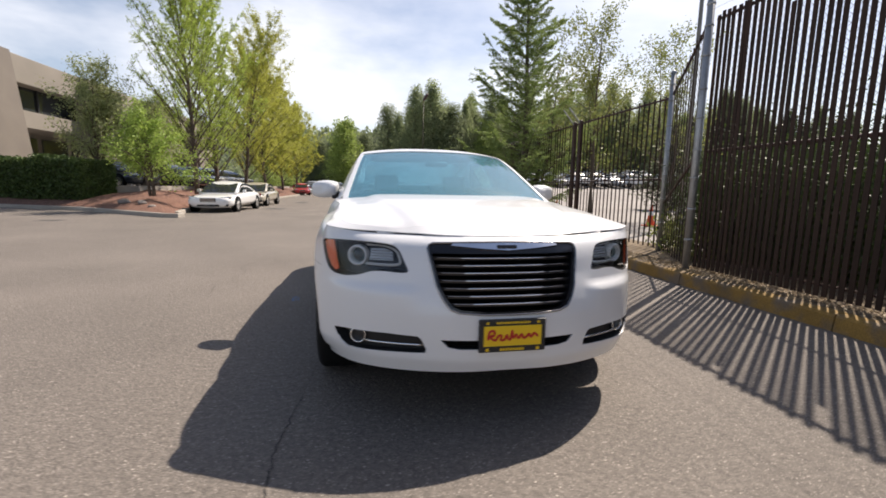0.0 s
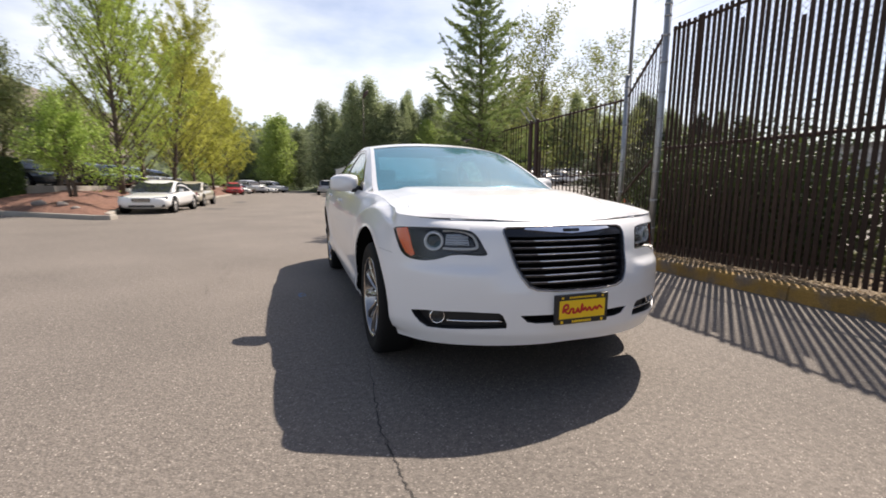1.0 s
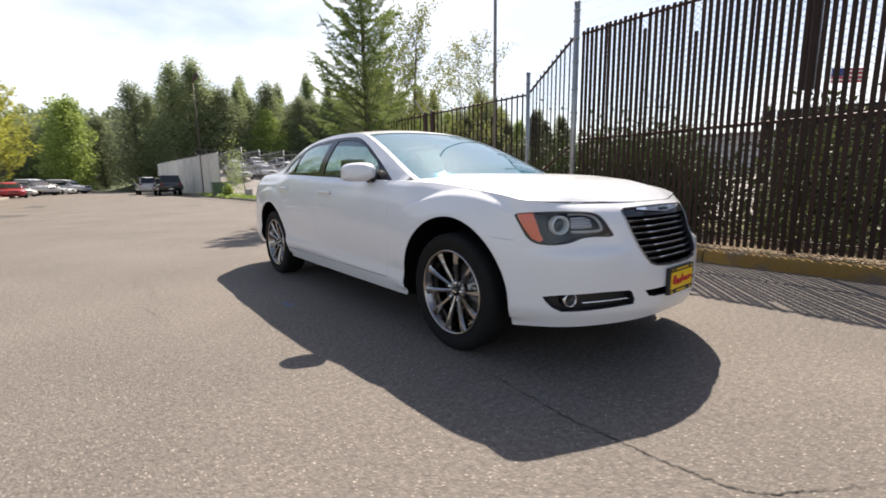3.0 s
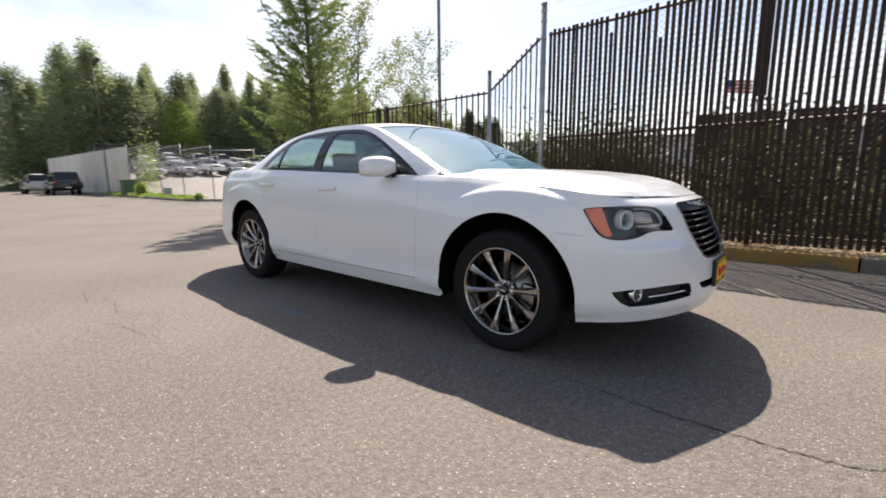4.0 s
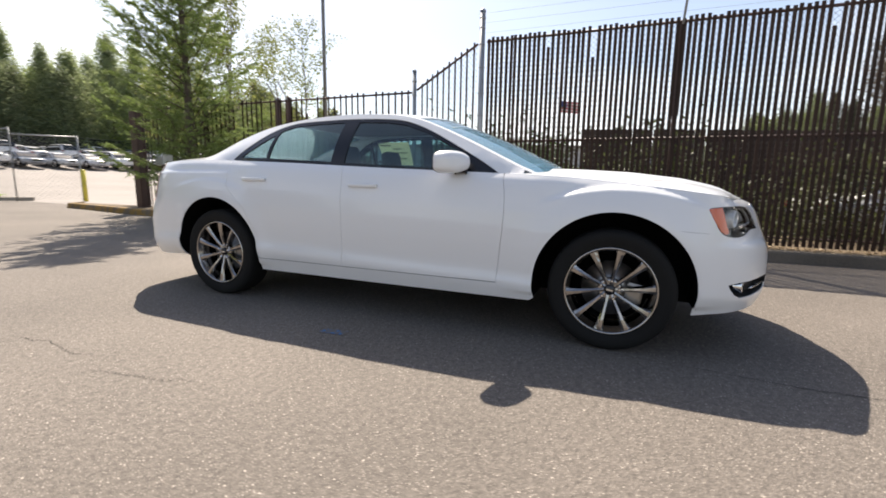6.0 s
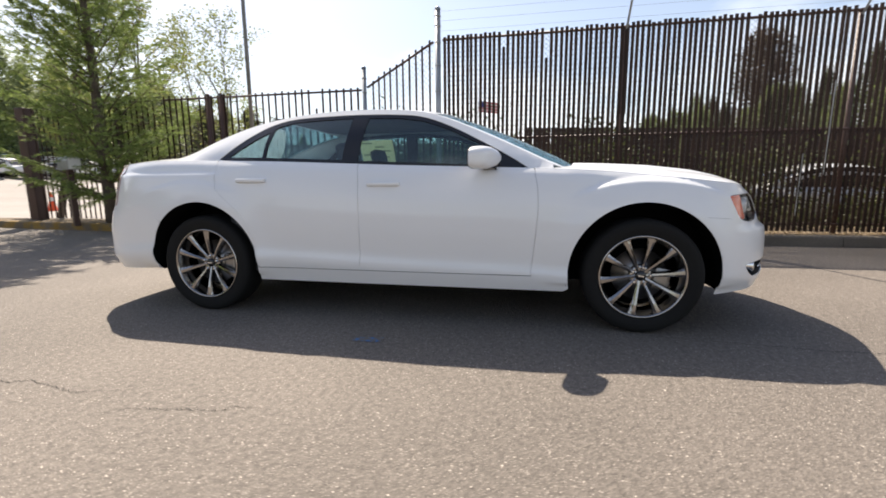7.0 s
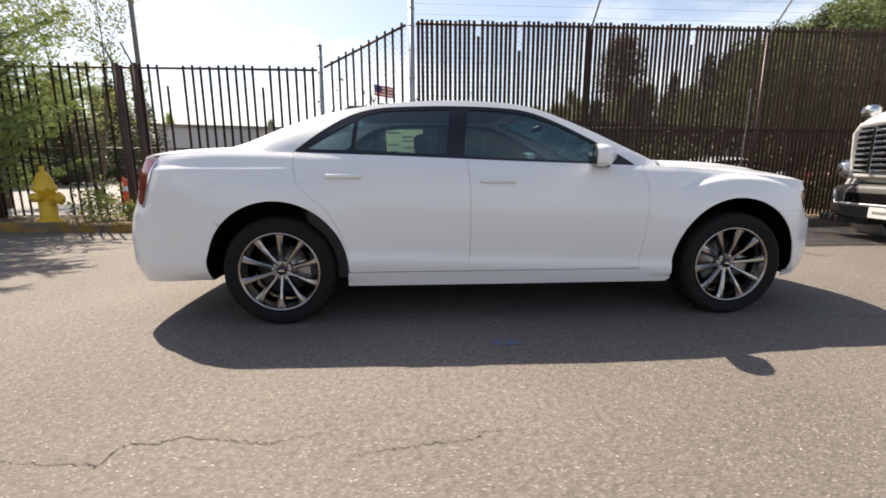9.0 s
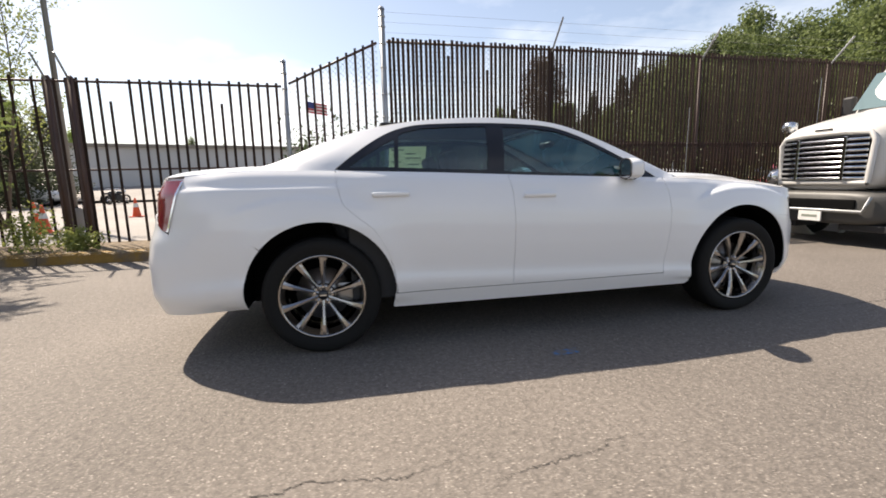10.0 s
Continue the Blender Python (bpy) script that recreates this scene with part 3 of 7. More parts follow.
ZSH = [(-2.47, .893), (-2.2, .90), (-2.0, .928), (-1.8, .955), (-1.3, 1.008), (-.82, 1.032), (0, 1.06), (.8, 1.095), (1.4, 1.115), (1.9, 1.125), (2.3, 1.10), (2.6, 1.07)]
DS = [(-.3, .10), (0, .10), (.015, .08), (.04, .06), (.08, .042), (.14, .024), (.22, .008), (.33, 0), (.44, .004), (.54, .014), (.60, .021), (.635, .018), (.665, .010), (.70, .014), (.74, .026), (.79, .045), (.86, .07), (1, .11)]
DF = [(.15, .14), (.2, .09), (.26, .035), (.34, .005), (.45, 0), (.55, 0), (.61, .004), (.640, .008), (.652, .014), (.674, .046), (.70, .054), (.72, .060), (.80, .086), (.835, .102), (.858, .118), (.876, .138), (.890, .166), (.900, .20)]
DG = [(.15, .14), (.2, .09), (.26, .035), (.34, .005), (.45, 0), (.55, .002), (.60, .012), (.66, .034), (.72, .060), (.80, .086), (.835, .102), (.858, .118), (.876, .138), (.890, .166), (.900, .20)]
DR = [(.2, .1), (.3, .04), (.4, 0), (.6, 0), (.72, .02), (.8, .05), (1.0, .09), (1.08, .13)]


def table(x, tab):
    a = np.array(tab)
    return np.interp(x, a[:, 0], a[:, 1])


def soft_table(tab, lo, hi, n=400, width=9):
    x = np.linspace(lo, hi, n)
    y = table(x, tab)
    k = np.hanning(width + 2)[1:-1]
    yy = np.convolve(np.pad(y, width // 2, mode="edge"), k / k.sum(), "valid")
    return x, yy


ZSX, ZSY = soft_table(ZSH, -2.5, 2.6, 400, 31)
DSX, DSY = soft_table(DS, -.3, 1.0, 520, 11)
DFX, DFY = soft_table(DF, .15, .95, 400, 7)
DGX, DGY = soft_table(DG, .15, .95, 400, 9)
DRX, DRY = soft_table(DR, .2, 1.15, 300, 17)


def sstep(x, a, b):
    t = np.clip((x - a) / (b - a), 0, 1)
    return t * t * (3 - 2 * t)


def shoulder(y):
    return np.interp(y, ZSX, ZSY)


def body(s, z, sink=0.0):
    """The lower body's skin at the run s round the plan outline and the height z."""
    s, z = np.asarray(s, float), np.asarray(z, float)
    x, y = np.interp(s, OS, OC[:, 0]), np.interp(s, OS, OC[:, 1])
    nx, ny = np.interp(s, OS, ON[:, 0]), np.interp(s, OS, ON[:, 1])
    wf, wr = 1 - sstep(y, -2.40, -1.98), sstep(y, 2.1, 2.5)
    side = np.interp(shoulder(y) - z, DSX, DSY) * (1 - .45 * (1 - sstep(y, -1.9, -1.45)) - .37 * (1 - sstep(y, -2.06, -1.86)))
    # swelling over the wheels
    for cy in (-1.525, 1.525):
        rr = np.hypot(y - cy, z - .37)
        side = side - .016 * np.exp(-((rr - .46) / .10) ** 2) * (z > .3)
    # the pressed ledge over each wheel, and the rear shoulder line
    for cy, zt, dep in ((-1.55, .957, .036), (1.6, .965, .012)):
        zc = zt - .50 * (y - cy) ** 2
        side = side + dep * sstep(z, zc - .016, zc + .016) * (1 - sstep(np.abs(y - cy), .25, .50)) * (1 - sstep(shoulder(y) - z, .0, .02) * 0)
    side = side + .024 * sstep(z, 1.016, 1.032) * sstep(y, 1.2, 1.6)
    # the skirt tucks under at both ends
    side = side + .05 * (1 - sstep(z, .22, .38)) * (1 - sstep(np.abs(np.abs(y) - 2.3), .36, .6))
    beside = sstep(s, .40, .52)
    front = np.interp(z, DFX, DFY) * beside + np.interp(z, DGX, DGY) * (1 - beside)
    d = side * (1 - wf) * (1 - wr) + front * wf + np.interp(z, DRX, DRY) * wr + sink
    return np.stack([x - nx * d, y - ny * d, z + 0 * s], -1)


def s_y(y):
    return np.interp(y, OC[:, 1], OS)


def s_x(x):
    k = np.argmax(OC[:, 0])
    return np.interp(x, OC[:k, 0], OS[:k])


def sy(pts):
    return np.array([(s_y(y), z) for y, z in pts])


def sx(pts):
    return np.array([(s_x(abs(x)) * (1 if x >= 0 else -1), z) for x, z in pts])


def wrap(sign=1, sink=0.0):
    """Lay (s, z) onto the body; negative s is the other flank."""
    def onto(p):
        q = body(np.abs(p[:, 0]), p[:, 1], sink)
        q[:, 0] *= np.where(p[:, 0] < 0, -1, 1) * sign
        return q
    return onto


def arc(cy, cz, r, a0, a1, n=28):
    return [(cy + r * math.cos(radians(a)), cz + r * math.sin(radians(a))) for a in np.linspace(a0, a1, n)]


car = thing("saloon_car", "glossy white four-door saloon parked on the asphalt beside the kerb", "car")
ARCH, WY, WZ = 0.448, 1.525, 0.37
SILL = .25


def panel(name, outline, holes=(), label="", sign=1, step=.024, material=M_PAINT, parent=car, sink=0.0, thick=.006):
    v, f = sheet(outline, holes, wrap(sign, sink), step)
    ob = link(name, v, f if sign > 0 else f[:, ::-1], material, parent, label, True)
    return shell(ob, thick)


G = .0012
# front fascia over both corners
half_grille = [(.124, .558), (.242, .566), (.286, .582), (.322, .624), (.352, .676), (.376, .742), (.400, .81), (.412, .842), (.408, .858), (.385, .866), (.2, .871)]
grille_hole = np.array([(0, .557)] + half_grille + [(0, .873)] + [(-a, b) for a, b in half_grille[::-1]])
lamp_poly = spline([(.498, .737), (.53, .728), (.62, .731), (.694, .726), (.74, .712), (.79, .701), (.856, .695), (.936, .702), (.985, .728), (1.018, .775), (1.048, .825), (1.056, .852),
                    (.99, .861), (.87, .864), (.77, .863), (.644, .857), (.585, .846), (.548, .818), (.518, .772)], 3, True)
fog_poly = np.array([(.396, .374), (.55, .366), (.698, .358), (.808, .354), (.856, .376), (.892, .412), (.905, .434), (.82, .445), (.716, .450), (.592, .455), (.434, .452), (.416, .44), (.394, .396)])
intake = sx([(-.325, .440), (-.29, .405), (-.24, .396), (.24, .396), (.29, .405), (.325, .440)])
mirror_s = lambda p: np.array([(-a, b) for a, b in p])[::-1]
s_b = s_y(-1.974)
bottom = [(s_b * k, .25 + .035 * (1 - abs(k)) ** .6) for k in np.linspace(-1, 1, 25)]
right_edge = [(s_y(y), z) for y, z in arc(-WY, WZ, ARCH, 180, 138, 10)]
top_edge = [(s, shoulder(np.interp(abs(s), OS, OC[:, 1])) - .001) for s in np.linspace(s_y(-1.86), -s_y(-1.86), 41)]
fascia_outline = [(-s_b, SILL)] + bottom[1:-1] + [(s_b, SILL)] + right_edge + [(s_y(-1.86), .73)] + top_edge + [(-s_y(-1.86), .73)] + [(-a, b) for a, b in right_edge[::-1]]
bumper_ob = panel("front_bumper", fascia_outline, [grille_hole, lamp_poly, mirror_s(lamp_poly), fog_poly, mirror_s(fog_poly), intake], "white front bumper and nose", step=.015)

# flanks
F_FRONT = [(-.868, .985), (-.885, .90), (-.89, .80), (-.885, .70), (-.868, .52), (-.85, .36)]
SPLIT = [(.312, 1.07), (.296, .95), (.29, .75), (.292, .55), (.30, .36)]
R_REAR = [(1.41, 1.10), (1.40, 1.0), (1.375, .91), (1.31, .85), (1.20, .76), (1.125, .63), (1.085, .50), (1.07, .36)]
for sign in (1, -1):
    # inner skin that shows in the joints
    inner_skin = [(y, SILL + .01) for y in np.linspace(-1.07, 1.07, 10)] + arc(WY, WZ, ARCH + .012, 190, 42, 24) + [(1.95, .72)] + [(y, shoulder(y) - .012) for y in np.linspace(1.95, -1.8, 40)] + [(-1.8, .74)] + arc(-WY, WZ, ARCH + .012, 135, -10, 24)
    panel("inner_skin", sy(inner_skin), (), sign=sign, sink=.010, thick=.004)
    # front wing
    rim = arc(-WY, WZ, ARCH, 138, -13, 40)
    ys = np.linspace(-.868, -1.86, 26)
    wing = [(-1.86, .73)] + rim + [(rim[-1][0] + .002, SILL + .02), (-1.06, SILL), (-.862, SILL), (-.858 - G, .352)] + [(y - G, z) for y, z in F_FRONT[::-1]] + [(y, shoulder(y) - .001) for y in ys]
    front_wing = panel("front_wing", sy(wing), (), sign=sign, step=.012)
    seam = wrap(sign, -.0003)(np.array([(s_y(-1.862) + (1.052 - s_y(-1.862)) * k, .728 - .010 * k) for k in np.linspace(0, 1, 8)]))
    link("wing_seam", *tube(seam, .0007, 5), M_PLASTIC, front_wing, "thin dark panel joint")
    # doors
    fd = [(y + G, z) for y, z in F_FRONT] + [(-.845, .352)] + [(.297, .352)] + [(y - G, z) for y, z in SPLIT[::-1]] + [(y, shoulder(y) - .001) for y in np.linspace(.31, -.862, 24)]
    front_door = panel("front_door", sy(fd), (), sign=sign)
    rd = [(y + G, z) for y, z in SPLIT] + [(.303, .352), (1.066, .352)] + [(y - G, z) for y, z in R_REAR[::-1]] + [(y, shoulder(y) - .001) for y in np.linspace(1.405, .317, 22)]
    rear_door = panel("rear_door", sy(rd), (), sign=sign)
    # sill
    rock = [(-.862, SILL), (1.09, SILL), (1.079, .347), (-.858, .347)]
    sill = panel("sill", sy(rock), (), sign=sign)
    link("sill_seam", *tube(wrap(sign, .002)(sy([(y, .3495) for y in np.linspace(-.85, 1.07, 24)])), .0016, 5), M_PLASTIC, sill, "dark joint under the doors")
    # rear quarter
    rim = arc(WY, WZ, ARCH, 195, 42, 40)
    q = [(y + G, z) for y, z in R_REAR] + [(1.083, .345), (1.094, SILL)] + rim[:] + [(1.9, .698), (2.18, .743)] + [(2.362, .767), (2.366, .785), (2.322, .95), (2.29, 1.07)] + [(y, shoulder(y) - .001) for y in np.linspace(2.29, 1.415, 18)]
    panel("rear_quarter", sy(q), (), sign=sign, step=.014)
    panel("seam_backing", sy([(1.88, .665), (2.2, .71), (2.37, .735), (2.36, .80), (2.2, .775), (1.88, .73)]), (), sign=sign, sink=.0075, thick=.003)
    for hy, hz, door in ((.115, .938, front_door), (1.09, .968, rear_door)):
        # pull handle on two feet over a shallow cup
        x0 = float(body(s_y(hy), hz)[0])
        bm = boxed(x0 + .006, x0 + .024, hy - .112, hy + .112, hz - .015, hz + .013, .0085)
        box(bm, x0 - .02, x0 + .02, hy - .110, hy - .075, hz - .013, hz + .011, .006)
        box(bm, x0 - .02, x0 + .02, hy + .075, hy + .110, hz - .013, hz + .011, .006)
        for v in bm.verts:
            v.co.x *= sign
        part("door_handle", bm, M_PAINT, door, "white pull handle", True)
# rear bumper
re = s_y(1.905)
S_END = OS[-1]
for sign in (1, -1):
    rb = [(s_y(y), z) for y, z in arc(WY, WZ, ARCH, 41, -9, 12)] + [(s_y(1.97), .30), (s_y(2.3), .285), (S_END, .28), (S_END, .90), (s_y(2.53), .88), (s_y(2.46), .815), (s_y(2.362), .767), (s_y(2.18), .743), (s_y(1.9), .698)]
    panel("rear_bumper", rb, (), sign=sign)
    # tail lamp standing in the corner
    tl = [(s_y(2.369), .785), (s_y(2.41), .79), (s_y(2.46), .82), (s_y(2.50), 1.0), (s_y(2.47), 1.075), (s_y(2.293), 1.075), (s_y(2.325), .95)]
    tlamp = panel("tail_lamp", tl, (), "red lens tail lamp", sign, material=M_RED, sink=-.004)
    vs, fs = sheet(dense([(s_y(2.366), .785), (s_y(2.376), .785), (s_y(2.334), .95), (s_y(2.302), 1.07), (s_y(2.290), 1.07), (s_y(2.322), .95)], .03), [], wrap(sign, -.008), .03)
    shell(link("chrome_edge", vs, fs if sign > 0 else fs[:, ::-1], M_CHROME, tlamp, "thin chrome lamp edge", True), .004)
    tp = [(s_y(2.48), .905), (S_END, .905), (S_END, 1.083), (s_y(2.47), 1.083), (s_y(2.505), 1.05), (s_y(2.515), 1.0)]
    panel("boot_face", tp, (), sign=sign)
    ri = [(s_y(2.30), .77), (s_y(2.46), .80), (s_y(2.54), .86), (S_END, .88), (S_END, 1.083), (s_y(2.29), 1.086), (s_y(2.31), .95)]
    panel("rear_inner_skin", ri, (), sign=sign, sink=.014, thick=.004)

# bonnet and boot lid, from shoulder to shoulder


def half_width(y):
    """Half width of the shoulder line at y."""
    ss = np.linspace(0, OS[-1], 1200)
    yy = np.interp(ss, OS, OC[:, 1])
    P = body(ss, shoulder(yy) - .001)
    return np.interp(y, P[:, 1], P[:, 0])


HOODC = [(-2.36, .872), (-2.28, .894), (-2.22, .916), (-2.12, .948), (-1.9, 1.0), (-1.6, 1.036), (-1.35, 1.05), (-1.0, 1.06), (-.6, 1.08)]
DECKC = [(1.2, 1.15), (1.8, 1.165), (1.95, 1.168), (2.2, 1.155), (2.35, 1.14), (2.42, 1.12), (2.47, 1.075)]
HX, HY = soft_table(HOODC, -2.36, -.6, 200, 15)
KX, KY = soft_table(DECKC, 1.2, 2.47, 200, 9)


def top_skin(p, hood=True):
    x, y = p[:, 0], p[:, 1]
    w = np.maximum(half_width(y), .02)
    zc = np.interp(y, HX, HY) if hood else np.interp(y, KX, KY)
    zs = shoulder(y)
    u = np.clip(np.abs(x) / w, 0, 1)
    rise = 1 - u ** (5.0 if hood else 3.6)
    z = zs + (zc - zs) * rise
    if hood:
        # a raised centre field with soft edges, and wing tops
        k = sstep(y, -2.26, -2.05) * (1 - sstep(y, -1.2, -.85))
        edge_x = .40 + .20 * np.clip(y + 2.28, 0, 1)
        z = z + .018 * k * (1 - sstep(np.abs(x), edge_x - .035, edge_x + .045))
    return np.column_stack([x, y, z])


def top_outline(y0, y1, n, w0=None):
    ys = np.linspace(y0, y1, n)
    wd = half_width(ys)
    return [(w, y) for w, y in zip(wd, ys)] + [(-w, y) for w, y in zip(wd[::-1], ys[::-1])]


hood_seam = -2.12
ys = np.linspace(hood_seam, -.80, 40)
wd = half_width(ys) - .075
cap_front = [(x, hood_seam - .075 * (1 - (x / .66) ** 2)) for x in np.linspace(-wd[0], wd[0], 15)]
# the rear edge of the bonnet follows the foot of the windscreen
cowl = [(x, -1.045 - .16 * (1 - (x / .8) ** 2)) for x in np.linspace(.74, -.74, 17)]
bonnet_poly = [(w, y) for w, y in zip(wd, ys)] + [(.74, -.80)] + cowl + [(-.74, -.80)] + [(-w, y) for w, y in zip(wd[::-1], ys[::-1])] + cap_front[1:-1]
v, f = sheet(bonnet_poly, [], lambda p: top_skin(p, True), .022)
shell(link("bonnet", v, f, M_PAINT, car, "white bonnet with a raised centre field", True), .006)
nose_front = float(body(0.0, shoulder(-2.3) - .001)[1]) + .0015
nose_ys = nose_front + (-.80 - nose_front) * np.linspace(0, 1, 80) ** 1.6
nose_poly = [(w, y) for w, y in zip(half_width(nose_ys), nose_ys)]
nose_poly = nose_poly + [(w + .0014, y) for w, y in zip(wd[::-1], ys[::-1])] + [(x, y - .0005) for x, y in cap_front[::-1][1:-1]] + [(-w - .0014, y) for w, y in zip(wd, ys)] + [(-a, b) for a, b in nose_poly[::-1]]
v, f = sheet(nose_poly, [], lambda p: top_skin(p, True), .03)
shell(link("wing_top", v, f, M_PAINT, car, "white wing tops and nose cap", True), .006)
band = [(x, y + .02) for x, y in cap_front] + [(x, y - .016) for x, y in cap_front[::-1]]
v, f = sheet(band, [], lambda p: top_skin(p, True) - np.array([0, 0, .0075]), .03)
shell(link("seam_backing", v, f, M_PAINT, car, smooth=True), .003)
deck_poly = top_outline(1.30, 2.468, 40)
v, f = sheet(deck_poly, [], lambda p: top_skin(p, False), .04)
shell(link("boot_lid", v, f, M_PAINT, car, "white boot lid", True), .006)

# ---- cabin: roof, pillars, glass
KPT = np.array([(-1.30, .835, .885), (-1.06, .80, 1.02), (-.95, .788, 1.068), (-.8, .765, 1.14), (-.6, .732, 1.236), (-.4, .70, 1.325), (-.2, .668, 1.402), (0, .645, 1.443), (.3, .636, 1.462), (.6, .636, 1.457), (.9, .642, 1.43),
                (1.2, .650, 1.375), (1.5, .662, 1.28), (1.75, .676, 1.18), (1.9, .690, 1.138), (2.0, .70, 1.12)])
KC = spline(KPT, 8)
CROWN = [(-1.25, .10), (-.9, .115), (-.6, .10), (-.3, .075), (0, .048), (.5, .042), (.9, .045), (1.2, .055), (1.6, .06), (1.9, .03), (2.05, .01)]
CX, CY = soft_table(CROWN, -1.25, 2.05, 200, 31)


def rail_at(y):
    return np.interp(y, KC[:, 0], KC[:, 1]), np.interp(y, KC[:, 0], KC[:, 2])


def belt_at(y):
    w = half_width(y)
    return w - .006, shoulder(y) - .004


def cant(p, out=0.0):
    """Lay (y, z) onto the leaning side of the cabin."""
    y, z = p[:, 0], p[:, 1]
    bx, bz = belt_at(y)
    rx, rz = rail_at(y)
    t = (z - bz) / np.maximum(rz - bz, .02)
    x = bx + (rx - bx) * t + .032 * np.sin(np.pi * np.clip(t, 0, 1)) * np.clip((rz - bz) / .3, 0, 1)
    return np.column_stack([x + out, y, z])


def flank(name, outline, holes, material, sign, parent, label="", step=.04, out=0.0, thick=.006, smooth=True):
    v, f = sheet(outline, holes, lambda p: cant(p, out), step)
    v = v * np.array([sign, 1, 1])
    ob = link(name, v, f if sign > 0 else f[:, ::-1], material, parent, label, smooth)
    return shell(ob, thick)


rail_line = [(y, rail_at(y)[1] - .002) for y in np.linspace(1.93, -.98, 60)]
side_outline = [(y, belt_at(y)[1]) for y in np.linspace(-.98, 1.93, 40)] + rail_line
# the dark surround of the glass, and the panes in it
DLO = spline([(-.845, 1.020), (-.70, 1.112), (-.5, 1.222), (-.3, 1.322), (-.12, 1.388), (.05, 1.413), (.35, 1.424), (.65, 1.420), (.87, 1.408), (1.02, 1.374), (1.15, 1.312), (1.30, 1.212), (1.415, 1.122)], 5)
belt_line = [(y, float(belt_at(y)[1]) + .004) for y in np.linspace(1.36, -.78, 30)]
DLO_POLY = np.vstack([DLO, belt_line])


fw = [(-.60, 1.050), (-.60, 1.140), (-.5, 1.197), (-.3, 1.297), (-.11, 1.363), (.06, 1.388), (.285, 1.397), (.308, 1.25), (.328, 1.094), (0, 1.080), (-.3, 1.066)]
rw = [(.442, 1.103), (.425, 1.25), (.405, 1.399), (.65, 1.394), (.86, 1.383), (.975, 1.355), (1.005, 1.335), (1.018, 1.22), (1.025, 1.128), (.8, 1.118)]
qw = [(1.050, 1.130), (1.045, 1.22), (1.035, 1.315), (1.12, 1.272), (1.24, 1.196), (1.335, 1.136)]
for sign in (1, -1):
    flank("cabin_side", side_outline, [DLO_POLY], M_PAINT, sign, car, "white roof rail and pillars")
    fr = flank("window_surround", DLO_POLY, [fw, rw, qw], M_TRIM, sign, car, "gloss black window surround and centre pillar", out=-.004, thick=.012)
    for pane_name, poly in (("front_side_window", fw), ("rear_side_window", rw), ("quarter_window", qw)):
        c = np.mean(poly, 0)
        g = flank(pane_name, c + (np.array(poly) - c) * 1.012, [], M_GLASS if pane_name[0] == "f" else M_REARGLASS, sign, fr, "tinted side glass", out=-.010, thick=.003)
        g.visible_shadow = False

# roof skin, windscreen and rear glass share one arched surface
def arched(p, out=0.0):
    y, u = p[:, 1], p[:, 0]
    rx, rz = rail_at(y)
    c = np.interp(y, CX, CY)
    x = u * rx
    z = rz + c * (1 - np.abs(u) ** 2.4) + out
    return np.column_stack([x, y, z])


def strip_poly(y0, y1, u, bow0=0.0, bow1=0.0, n=15):
    us = np.linspace(-u, u, n)
    return [(a, y0 + bow0 * (1 - (a / u) ** 2)) for a in us] + [(a, y1 + bow1 * (1 - (a / u) ** 2)) for a in us[::-1]]


def arch_sheet(name, poly, holes, material, label, out=0.0, thick=.006, step=.05):
    v, f = sheet(poly, holes, lambda p: arched(p, out), step)
    return shell(link(name, v, f, material, car, label, True), thick)


screen = strip_poly(-1.05, -.17, .955, -.16, -.10)
rear_screen = strip_poly(1.09, 1.80, .90, .07, .06)
arch_sheet("roof", strip_poly(-1.06, 1.985, 1.0, -.17, 0.0), [screen, rear_screen], M_PAINT, "white roof skin with pillars")
ws = arch_sheet("windscreen", strip_poly(-1.08, -.165, .962, -.17, -.10), [], M_WINDSCREEN, "raked windscreen with sky gloss and a painted blue sheen", -.006, .004)
bs = arch_sheet("rear_window", strip_poly(1.085, 1.81, .91, .07, .06), [], M_REARGLASS, "sloping rear window", -.006, .004)
ws.visible_shadow = bs.visible_shadow = False
v, f = sheet(strip_poly(-1.075, -.17, .958, -.165, -.10), [strip_poly(-.98, -.215, .915, -.15, -.10)], lambda p: arched(p, -.011), .05)
shell(link("screen_band", v, f, M_TRIM, ws, "black ceramic band round the glass", True), .002)
v, f = sheet([(.56, -.262), (.86, -.215), (.86, -.195), (.56, -.242)], [], lambda p: arched(p, -.014), .05)
shell(link("screen_label", v, f, M_PAPER, ws, "narrow pale label inside the windscreen's top corner"), .001)


def wiper_line(u0, u1, lift):
    us = np.linspace(u0, u1, 8)
    return arched(np.column_stack([us, -1.06 - .165 * (1 - us ** 2) + lift * np.linspace(0, 1, 8)]), .014)


for u0, u1, lift in ((.80, .02, .012), (.10, -.72, .012)):
    link("wiper", *tube(wiper_line(u0, u1, lift), .0045, 6), M_PLASTIC, car, "black wiper arm")

